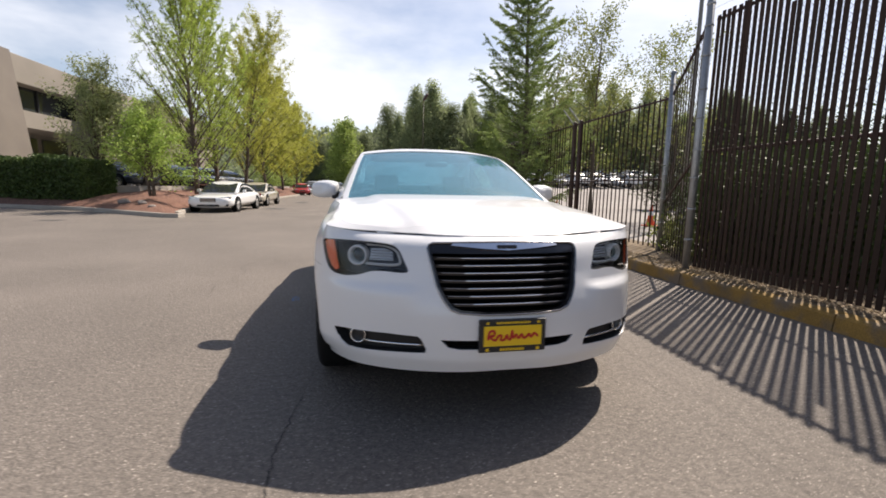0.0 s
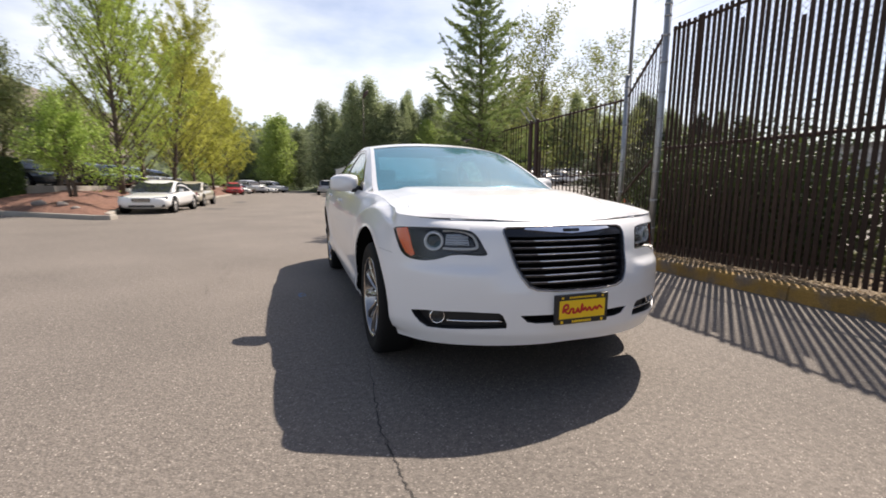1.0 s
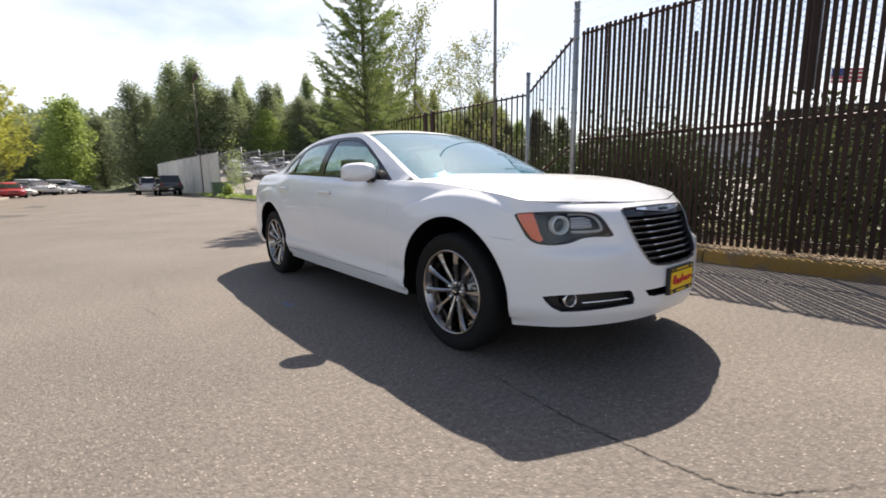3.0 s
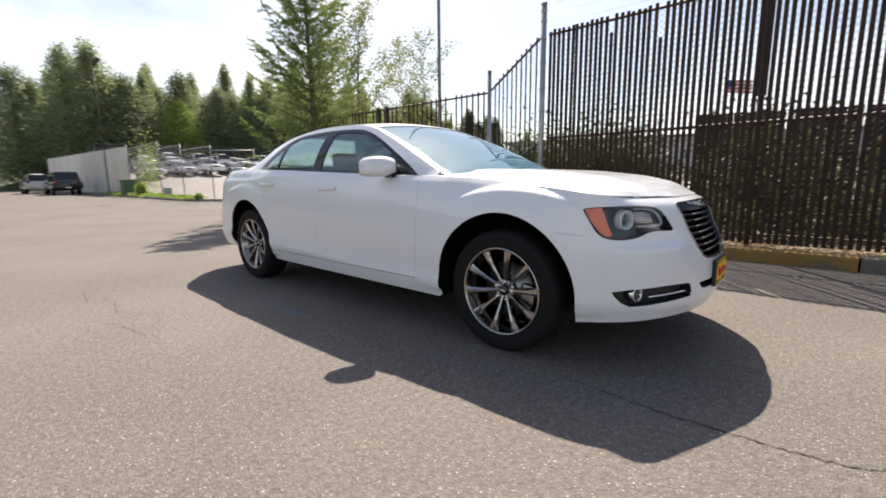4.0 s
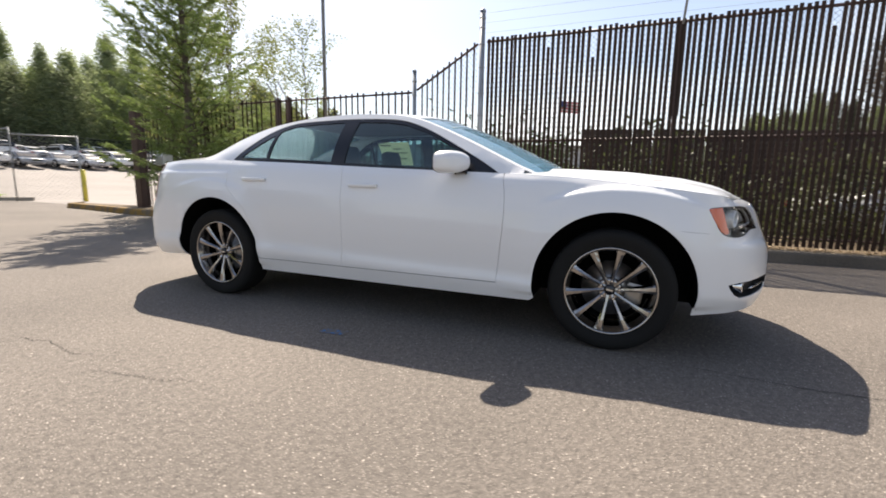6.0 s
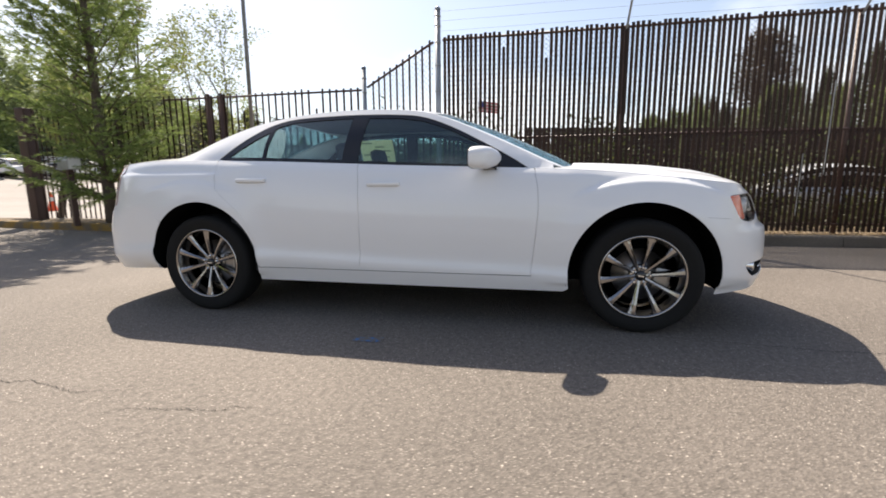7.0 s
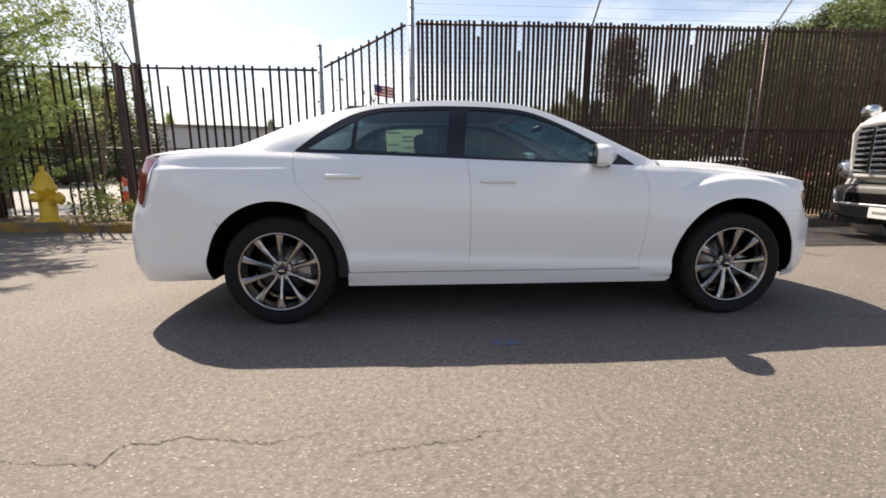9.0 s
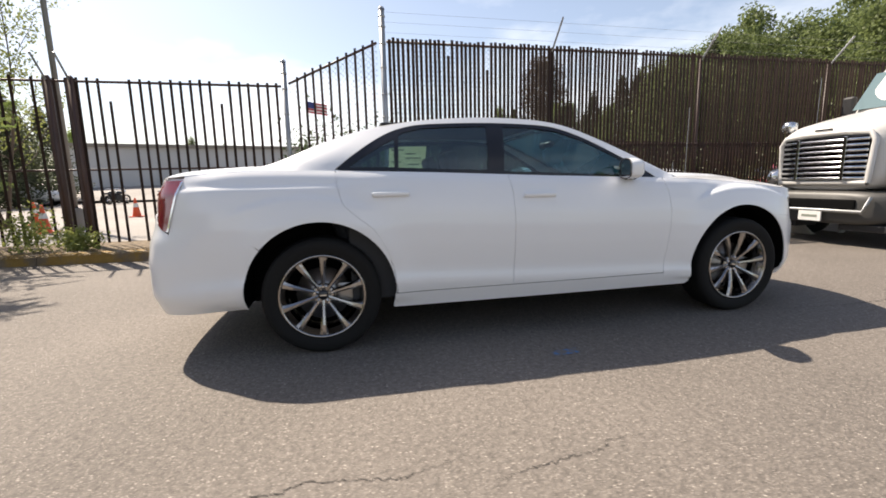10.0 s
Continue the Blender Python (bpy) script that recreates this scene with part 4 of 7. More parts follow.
# door mirrors
for sign in (1, -1):
    prof = spline([(-.115, .0), (-.105, .062), (-.03, .082), (.07, .074), (.118, .045), (.125, .0), (.115, -.052), (.04, -.07), (-.05, -.066), (-.105, -.045)], 4, True)
    vs, fs = [], []
    depth = [(-.082, .35), (-.066, .72), (-.035, .93), (0, 1.0), (.035, .99), (.05, .95)]
    n = len(prof)
    for dy, k in depth:
        vs += [((.947 + a * k * .93) * sign, -.545 + dy + .03 * a / .12, 1.09 + b * k * .93) for a, b in prof]
    for i in range(len(depth) - 1):
        for j in range(n):
            q = (j + 1) % n
            fs.append((i * n + j, i * n + q, (i + 1) * n + q, (i + 1) * n + j) if sign < 0 else (i * n + j, (i + 1) * n + j, (i + 1) * n + q, i * n + q))
    fs.append(tuple(range(n)) if sign > 0 else tuple(range(n))[::-1])
    mir = link("door_mirror", vs, fs, M_PAINT, car, "white door mirror housing", True)
    link("mirror_glass", [((.950 + a * .80) * sign, -.494 + .03 * a / .12, 1.09 + b * .80) for a, b in prof], [tuple(range(n))], M_CHROME, mir, "mirror glass")
    link("mirror_rim", *tube([((.947 + a * .87) * sign, -.496 + .03 * a / .12, 1.09 + b * .87) for a, b in np.vstack([prof, prof[:1]])], .004, 6, False), M_PLASTIC, mir, smooth=True)
    part("mirror_foot", box(bmesh.new(), .79 * sign, .885 * sign, -.62, -.55, 1.03, 1.06, .01), M_PLASTIC, mir, "black mirror foot")

# front lamps
for sign in (1, -1):
    lp = lamp_poly
    v, f = sheet(lp, [], wrap(sign, .075), .03)
    bowl = link("headlamp", v, f if sign > 0 else f[:, ::-1], M_LAMPBODY, car, "smoked headlamp with amber corner", True)
    shell(bowl, .01)
    edge = dense(lp, .03)
    a_, b_ = wrap(sign, .002)(edge), wrap(sign, .08)(edge)
    m_ = len(edge)
    link("lamp_wall", np.vstack([a_, b_]), [(i, (i + 1) % m_, m_ + (i + 1) % m_, m_ + i) for i in range(m_)], M_LAMPBODY, bowl, smooth=True)
    v, f = sheet(lp, [], wrap(sign, .003), .03)
    lens = shell(link("lamp_lens", v, f if sign > 0 else f[:, ::-1], M_LENS, bowl, "clear lamp lens", True), .002)
    lens.visible_shadow = False
    amber = np.array([(1.050, .850), (.968, .858), (.950, .818), (.930, .762), (.908, .722), (.93, .710), (.968, .728), (1.006, .775), (1.036, .82)])
    v, f = sheet(amber, [], wrap(sign, .012), .02)
    shell(link("amber_reflector", v, f if sign > 0 else f[:, ::-1], M_AMBER, bowl, "orange side reflector"), .006)
    # projector and the long light bar
    c = body(.822, .790, .050)
    nrm = Vector((np.interp(.822, OS, ON[:, 0]), np.interp(.822, OS, ON[:, 1]), 0))
    nrm = (nrm * .5 + Vector((0, -1, 0)) * .5).normalized()
    turn = nrm.to_track_quat("Z", "Y").to_matrix().to_4x4()
    def placed(vf):
        out_ = []
        for q in vf[0]:
            w_ = Matrix.Translation(Vector(c)) @ turn @ Vector(q)
            out_.append((w_.x * sign, w_.y, w_.z))
        return out_, vf[1]
    link("projector_ring", *placed(lathe([(-.02, .036), (.018, .040), (.024, .044), (.018, .050), (-.02, .051)], "z", 28)), M_RING, bowl, "bright ring of the projector lamp", True)
    link("projector_glass", *placed(lathe([(-.01, .037), (.006, .030), (.014, .018), (.017, .001)], "z", 28)), M_GLASS, bowl, "projector lens", True)
    link("projector_bowl", *placed(lathe([(-.022, .001), (-.02, .036)], "z", 24)), M_TRIM, bowl, smooth=True)
    # silvered reflector field with fine ribs, framed by an angular light guide
    bar = np.array([(.600, .772), (.745, .772), (.745, .826), (.66, .828), (.612, .816)])
    v, f = sheet(bar, [], wrap(sign, .045), .025)
    lb = shell(link("light_bar", v, f if sign > 0 else f[:, ::-1], M_LAMPGREY, bowl, "dim silvered reflector field", True), .006)
    for k in range(4):
        rib = wrap(sign, .040)(np.array([(.606 + .136 * q, .779 + .0125 * k) for q in np.linspace(0, 1, 7)]))
        link("reflector_rib", *tube(rib, .0022, 5), M_SILVER, lb, smooth=True)
    guide = spline([(.765, .845), (.70, .846), (.635, .840), (.585, .822), (.562, .795), (.555, .764), (.60, .755), (.68, .754), (.75, .756)], 4)
    link("light_guide", *tube(wrap(sign, .030)(guide), .0075, 8), M_LAMPRING, bowl, "pale angular light guide", True)
    eyelid = wrap(sign, .012)(np.array([(.53 + .42 * q, float(np.interp(.53 + .42 * q, [.53, .545, .585, .644, .77, .95], [.79, .812, .838, .849, .855, .853]))) for q in np.linspace(.03, 1, 22)]))
    link("lamp_brow", *tube(eyelid, .004, 6), M_LAMPBODY, bowl, "dark lamp brow", True)

    # fog lamp pocket
    v, f = sheet(fog_poly, [], wrap(sign, .06), .03)
    pocket = shell(link("fog_lamp_pocket", v, f if sign > 0 else f[:, ::-1], M_PLASTIC, car, "black fog lamp pocket with a chrome bar", True), .006)
    edge = dense(fog_poly, .03)
    a_, b_ = wrap(sign, .0)(edge), wrap(sign, .065)(edge)
    m_ = len(edge)
    link("pocket_wall", np.vstack([a_, b_]), [(i, (i + 1) % m_, m_ + (i + 1) % m_, m_ + i) for i in range(m_)], M_PLASTIC, pocket, smooth=True)
    fb = wrap(sign, .012)(np.array([(a, .409 - .008 * (a - .41) / .28) for a in np.linspace(.412, .70, 9)]))
    link("chrome_bar", *tube(fb, .006, 8), M_CHROME, pocket, "slim chrome bar", True)
    c = body(s_x(.715), .413, .044)
    nn = Vector((np.interp(s_x(.715), OS, ON[:, 0]), np.interp(s_x(.715), OS, ON[:, 1]), 0)) * .4 + Vector((0, -.6, 0))
    turn = nn.normalized().to_track_quat("Z", "Y").to_matrix().to_4x4()
    link("fog_ring", *placed(lathe([(-.01, .03), (.02, .032), (.026, .036), (.018, .041), (-.02, .041)], "z", 24)), M_CHROME, pocket, "chrome fog lamp ring", True)
    link("fog_glass", *placed(lathe([(.002, .031), (.006, .018), (.008, .001)], "z", 24)), M_LAMPBODY, pocket, "fog lamp glass", True)

# grille: dark bowl, gloss frame, seven bright blades, a chrome wing badge
edge = dense(grille_hole, .03)
v, f = sheet(edge, [], wrap(1, .11), .04)
gr = shell(link("grille", v, f, M_LINER, car, "black grille with slim bright-edged blades", True), .006)
a_, b_ = wrap(1, .0)(edge), wrap(1, .115)(edge)
m_ = len(edge)
link("grille_wall", np.vstack([a_, b_]), [(i, (i + 1) % m_, m_ + (i + 1) % m_, m_ + i) for i in range(m_)], M_TRIM, gr, smooth=True)
c_ = edge.mean(0)
inner = c_ + (edge - c_) * np.array([.955, .935])
inner[:, 1] = np.minimum(inner[:, 1], .822)
v, f = sheet(c_ + (edge - c_) * 1.005, [inner], wrap(1, .004), .03)
shell(link("grille_frame", v, f, M_TRIM, gr, "gloss black grille surround", True), .012)
link("grille_edge", *tube(wrap(1, -.001)(np.vstack([edge, edge[:1]])), .005, 6, False), M_DARKCHROME, gr, "dark chrome edging", True)
for k in range(7):
    z = .597 + k * .0333
    wmax = table(z, [(.56, .22), (.598, .288), (.64, .318), (.70, .342), (.742, .358), (.80, .380), (.86, .39)])
    xs = np.linspace(-wmax, wmax, 15)
    face = wrap(1, .020)(sx([(x, z) for x in xs]))
    back = wrap(1, .075)(sx([(x, z - .007) for x in xs]))
    up = np.array([0, 0, .0075])
    vs = np.vstack([face - up, face + up, back + up * .6, back - up * .6])
    n = len(xs)
    fs = [(j * n + i, j * n + i + 1, ((j + 1) % 4) * n + i + 1, ((j + 1) % 4) * n + i) for j in range(4) for i in range(n - 1)]
    bl = link("grille_blade", vs, fs, M_TRIM, gr)
    mid = wrap(1, .016)(sx([(x, z + .0035) for x in np.linspace(-wmax * .62, wmax * .62, 9)]))
    link("blade_edge", *tube(mid, .0042, 5), M_CHROME, bl, "polished blade edge", True)
    link("blade_tip", *tube(wrap(1, .0165)(sx([(x, z + .0035) for x in np.linspace(-wmax, wmax, 13)])), .0024, 5), M_DARKCHROME, bl, smooth=True)
wing_pts = np.array([(-.29, .858), (-.12, .846), (0, .838), (.12, .846), (.29, .858), (.28, .867), (.06, .870), (0, .871), (-.06, .870), (-.28, .867)])
v, f = sheet(wing_pts, [], wrap(1, -.006), .02)
shell(link("wing_badge", v, f, M_CHROME, gr, "chrome winged badge"), .008)
v, f = sheet(np.array([(-.05, .851), (.05, .851), (.05, .862), (-.05, .862)]), [], wrap(1, -.011), .02)
shell(link("badge_centre", v, f, M_TRIM, gr, "dark badge centre"), .004)
v, f = sheet(dense(intake, .03), [], wrap(1, .05), .04)
it = shell(link("lower_intake", v, f, M_LINER, car, "black lower air intake", True), .006)
edge = dense(intake, .03)
a_, b_ = wrap(1, 0)(edge), wrap(1, .055)(edge)
m_ = len(edge)
link("intake_wall", np.vstack([a_, b_]), [(i, (i + 1) % m_, m_ + (i + 1) % m_, m_ + i) for i in range(m_)], M_PLASTIC, it, smooth=True)

# dealer plate: yellow field, black frame, red script drawn as plain strokes
plate = link("plate_frame", *(lambda b: ([v.co.copy() for v in b.verts], [[v.index for v in fc.verts] for fc in b.faces]))((lambda b: (b.verts.index_update(), b)[1])(boxed(-.158, .158, -2.478, -2.458, .388, .540, .006))), M_PLASTIC, car, "black plate frame with a yellow dealer insert")
part("plate_insert", boxed(-.137, .137, -2.481, -2.470, .418, .512, .002), M_PLATE_Y, plate, "yellow dealer insert")
script = [(-.118, .452), (-.112, .487), (-.092, .492), (-.09, .472), (-.108, .465), (-.085, .447), (-.07, .468), (-.055, .468), (-.058, .448), (-.04, .450), (-.03, .470), (-.022, .450), (-.012, .452), (-.005, .490),
          (0, .455), (.015, .470), (.025, .452), (.04, .470), (.05, .452), (.062, .456), (.075, .470), (.085, .455), (.10, .472), (.118, .458)]
link("script_stroke", *tube([(x, -2.4815, z) for x, z in spline([(a, b + .014 * a) for a, b in script], 4)], .0058, 5), M_PLATE_R, plate, "red script stroke on the dealer insert")
for bx, bz, bw, bh in [(-.075 + .0125 * k, .526, .0042, .0045) for k in range(13)] + [(-.055 + .013 * k, .402, .0045, .006) for k in range(9)] + [(-.12, .402, .007, .007), (.12, .402, .007, .007), (-.12, .526, .006, .005), (.12, .526, .006, .005)]:
    part("print_bar", boxed(bx - bw, bx + bw, -2.4805, -2.477, bz - bh, bz + bh), M_PLATE_Y, plate)

# ---- wheels
def wheel_set():
    w = new("wheel")
    prof = [(-.10, .258), (-.112, .30), (-.118, .325), (-.105, .348), (-.085, .357), (-.05, .359), (.05, .359), (.085, .357), (.105, .348), (.118, .325), (.116, .30), (.110, .278), (.106, .264), (.100, .256)]
    ty = link("tyre", *lathe(prof, "x", 72), M_RUBBER, w, "black tyre", True)
    for rr, dx in ((.300, .1160), (.320, .1180), (.336, .1120)):
        link("sidewall_rib", *lathe([(dx - .004, rr - .004), (dx + .001, rr), (dx - .004, rr + .004)], "x", 64), M_RUBBER, ty, smooth=True)
    rim = link("rim", *lathe([(-.10, .250), (-.09, .225), (.0, .215), (.06, .222), (.085, .236), (.100, .240), (.108, .2435), (.112, .250), (.108, .2565), (.100, .2565)], "x", 72), M_DARKCHROME, w, "dark polished ten-spoke alloy wheel", True)
    rim.matrix_basis = Matrix.Diagonal((1, 1.015, 1.015, 1))
    for k in range(10):
        a = radians(36 * k + 90)
        ca, sa = math.cos(a), math.sin(a)
        # a blade flaring to the rim, with a ridge along the middle
        sec = [(.030, .013, .056, .060), (.075, .0125, .062, .070), (.13, .0145, .076, .086), (.18, .0185, .087, .097), (.22, .0235, .093, .101), (.241, .030, .095, .102)]
        vs, fs = [], []
        for r, hw, x0, x1 in sec:
            for t, x in ((-hw, x0 - .03), (-hw * .96, x0), (-hw * .30, x1), (hw * .55, x1 - .002), (hw * .96, x0 - .006), (hw, x0 - .03)):
                vs.append((x, r * ca - t * sa, r * sa + t * ca))
        for i in range(len(sec) - 1):
            for j in range(5):
                fs.append((i * 6 + j, i * 6 + j + 1, i * 6 + 7 + j, i * 6 + 6 + j))
        sp = link("spoke", vs, fs, M_DARKCHROME, rim)
    link("hub", *lathe([(.03, .070), (.052, .068), (.058, .055), (.054, .034)], "x", 32), M_DARKCHROME, rim, smooth=True)
    link("centre_cap", *lathe([(.050, .032), (.064, .031), (.069, .026), (.070, .001)], "x", 24), M_TRIM, rim, "gloss centre cap", True)
    link("cap_mark", *(lambda b: ([v.co.copy() for v in b.verts], [[v.index for v in fc.verts] for fc in b.faces]))((lambda b: (b.verts.index_update(), b)[1])(boxed(.0695, .0715, -.018, .018, -.004, .004))), M_CHROME, rim, "small chrome cap mark")
    for k in range(5):
        a = radians(72 * k + 18)
        link("wheel_nut", *lathe([(.045, .0105), (.068, .0105), (.074, .006), (.074, .001)], "x", 8, (0, .054 * math.cos(a), .054 * math.sin(a))), M_CHROME, rim, "chrome wheel nut")
    link("brake_disc", *lathe([(-.02, .07), (-.02, .165), (.0, .165), (.0, .095), (.02, .09), (.02, .05)], "x", 48), M_DISC, w, "steel brake disc", True)
    bm = boxed(-.045, .028, .085, .185, -.07, .07, .02)
    part("brake_caliper", bm, M_DISC, w, "bare metal brake caliper")
    link("inner_barrel", *lathe([(-.1, .225), (-.1, .01)], "x", 32), M_LINER, w)
    return w


master = wheel_set()
master.parent = car
for k, (sg, cy) in enumerate(((-1, -WY), (-1, WY), (1, -WY), (1, WY))):
    m = Matrix.Translation((sg * .803, cy, .3575)) @ (Matrix.Rotation(math.pi, 4, "Z") if sg < 0 else Matrix.Identity(4)) @ Matrix.Rotation(radians((-10.4, -2, 0, 11)[k]), 4, "X")
    if k == 0:
        master.matrix_basis = m
    else:
        copy_thing(master, m)
# wheel houses, floor pan, cabin tub
for sg in (1, -1):
    for cy in (-WY, WY):
        vs, fs = [], []
        P = arc(cy, WZ, ARCH + .012, -14, 192, 30) if cy < 0 else arc(cy, WZ, ARCH + .012, -10, 194, 30)
        for y, z in P:
            xo = float(body(s_y(y), max(z, .26))[0]) - .008
            vs += [(sg * xo, y, z), (sg * .55, y, z)]
        fs = [(2 * i, 2 * i + 1, 2 * i + 3, 2 * i + 2) for i in range(len(P) - 1)]
        vs += [(sg * .55, y, z) for y, z in P]
        fs.append(tuple(range(2 * len(P), 3 * len(P))))
        shell(link("wheel_house", vs, fs, M_LINER, car, "black wheel house liner"), .004)
part("floor_pan", boxed(-.80, .80, -1.0, 1.0, .22, .27, .01), M_LINER, car, "dark underbody")
part("front_underbody", boxed(-.5, .5, -2.05, -1.0, .24, .27, .01), M_LINER, car)
part("front_undertray", boxed(-.50, .50, -2.2, -1.985, .275, .29, .004), M_LINER, car, "black undertray")
part("rear_underbody", boxed(-.56, .56, 1.0, 2.4, .27, .31, .01), M_LINER, car)
part("engine_bay", boxed(-.54, .54, -2.15, -.9, .25, .80), M_LINER, car)
part("boot_tub", boxed(-.53, .53, 1.05, 2.3, .3, 1.05), M_LINER, car)
for sg in (1, -1):
    part("door_trim", boxed(min(sg * .78, sg * .83), max(sg * .78, sg * .83), -.85, 1.35, .3, 1.03, .01), M_CABIN, car, "dark door trim")
part("dashboard", boxed(-.74, .74, -1.02, -.55, .70, 1.015, .05), M_CABIN, car, "dark dashboard")
part("parcel_shelf", boxed(-.62, .62, 1.15, 1.75, .98, 1.08, .02), M_CABIN, car, "dark parcel shelf")
part("centre_console", boxed(-.12, .12, -.6, .5, .3, .62, .03), M_CABIN, car)
link("steering_wheel", *(lambda vf: ([Matrix.Translation((.37, -.42, .90)) @ Matrix.Rotation(radians(-62), 4, "X") @ Vector(q) for q in vf[0]], vf[1]))(joined(
    tube([(.18 * math.cos(a), .18 * math.sin(a), 0) for a in np.linspace(0, 2 * math.pi, 25)], .014, 8, False), lathe([(-.02, .06), (.01, .055), (.015, .001)], "z", 16), tube([(-.17, 0, 0), (.17, 0, 0)], .014, 6))), M_CABIN, car, "black steering wheel", True)
for sg in (1, -1):
    bm = boxed(-.25, .25, -.27, .27, .34, .56, .06, Matrix.Translation((sg * .38, .02, 0)))
    box(bm, -.24, .24, -.07, .07, .5, 1.12, .06, Matrix.Translation((sg * .38, .27, 0)) @ Matrix.Rotation(radians(-18), 4, "X"))
    seat = part("front_seat", bm, M_SEAT, car, "black front seat", True)
    part("headrest", boxed(-.13, .13, -.05, .05, 1.10, 1.29, .045, Matrix.Translation((sg * .38, .30, 0)) @ Matrix.Rotation(radians(-14), 4, "X")), M_SEAT, seat, "black headrest", True)
bm = boxed(-.66, .66, .62, 1.1, .36, .56, .06)
box(bm, -.66, .66, -.08, .08, .5, 1.06, .06, Matrix.Translation((0, 1.12, 0)) @ Matrix.Rotation(radians(-18), 4, "X"))
rs = part("rear_seat", bm, M_SEAT, car, "black rear bench seat", True)
for x in (-.36, .36):
    part("headrest", boxed(-.13, .13, -.05, .05, 1.05, 1.19, .04, Matrix.Translation((x, 1.16, 0)) @ Matrix.Rotation(radians(-14), 4, "X")), M_SEAT, rs, "black headrest", True)
link("interior_mirror", *lathe([(-.1, .001), (-.095, .025), (.095, .025), (.1, .001)], "x", 12, (0, -.38, 1.33)), M_PLASTIC, car, "black interior mirror", True)
part("roof_lining", boxed(-.55, .55, -.1, 1.1, 1.425, 1.437), M_CABIN, car)
# paper price sheet in the far rear window
v, f = sheet([(.56, 1.14), (.56, 1.375), (.92, 1.375), (.92, 1.14)], [], lambda p: cant(p, -.022), .05)
st = shell(link("window_sticker", v, f, M_PAPER, car, "paper price sheet inside the rear window"), .001)
for k, (ya, yb, za) in enumerate(((.78, .90, 1.345), (.66, .76, 1.31), (.60, .76, 1.27), (.80, .90, 1.235), (.62, .74, 1.21), (.80, .88, 1.17))):
    v, f = sheet([(ya, za - .006), (yb, za - .006), (yb, za + .006), (ya, za + .006)], [], lambda p: cant(p, -.026), .05)
    link("print_bar", v, f, M_INK, st)


# ---- plants ----
def fast(name, verts, quads, material, parent=None, label=""):
    """A mesh of quads from arrays."""
    verts, quads = np.asarray(verts, np.float32), np.asarray(quads, np.int32)
    me = bpy.data.meshes.new(name)
    me.vertices.add(len(verts))
    me.vertices.foreach_set("co", verts.ravel())
    me.loops.add(quads.size)
    me.loops.foreach_set("vertex_index", quads.ravel())
    me.polygons.add(len(quads))
    me.polygons.foreach_set("loop_start", np.arange(0, quads.size, quads.shape[1], dtype=np.int32))
    me.update(calc_edges=True)
    me.materials.append(material)
    ob = new(name, me)
    ob.parent = parent
    if label:
        ob["label"] = label
    return ob


def leaves(r, centres, size, droop=0.0, slim=0.5, along=None):
    """One small folded leaf at each centre, turned at random or along a given way."""
    n = len(centres)
    u = r.normal(size=(n, 3))
    if along is not None:
        u = u * .45 + along
    u[:, 2] -= droop
    u /= np.linalg.norm(u, axis=1)[:, None] + 1e-9
    w = np.cross(u, r.normal(size=(n, 3)))
    w /= np.linalg.norm(w, axis=1)[:, None] + 1e-9
    s = (size * r.uniform(.55, 1.35, n))[:, None]
    v = np.stack([centres - u * s, centres + w * s * slim, centres + u * s, centres - w * s * slim], 1)
    return v.reshape(-1, 3), np.arange(4 * n).reshape(n, 4)


def limb(r, a, d, length, r0, r1, n=6, wander=.12, lift=0.0):
    p, d = np.array(a, float), np.array(d, float)
    d /= np.linalg.norm(d)
    pts, rad = [p.copy()], [r0]
    for k in range(n):
        d = d + r.normal(0, wander, 3) + np.array([0, 0, lift])
        d /= np.linalg.norm(d)
        p = p + d * length / n
        pts.append(p.copy())
        rad.append(r0 + (r1 - r0) * (k + 1) / n)
    return np.array(pts), rad


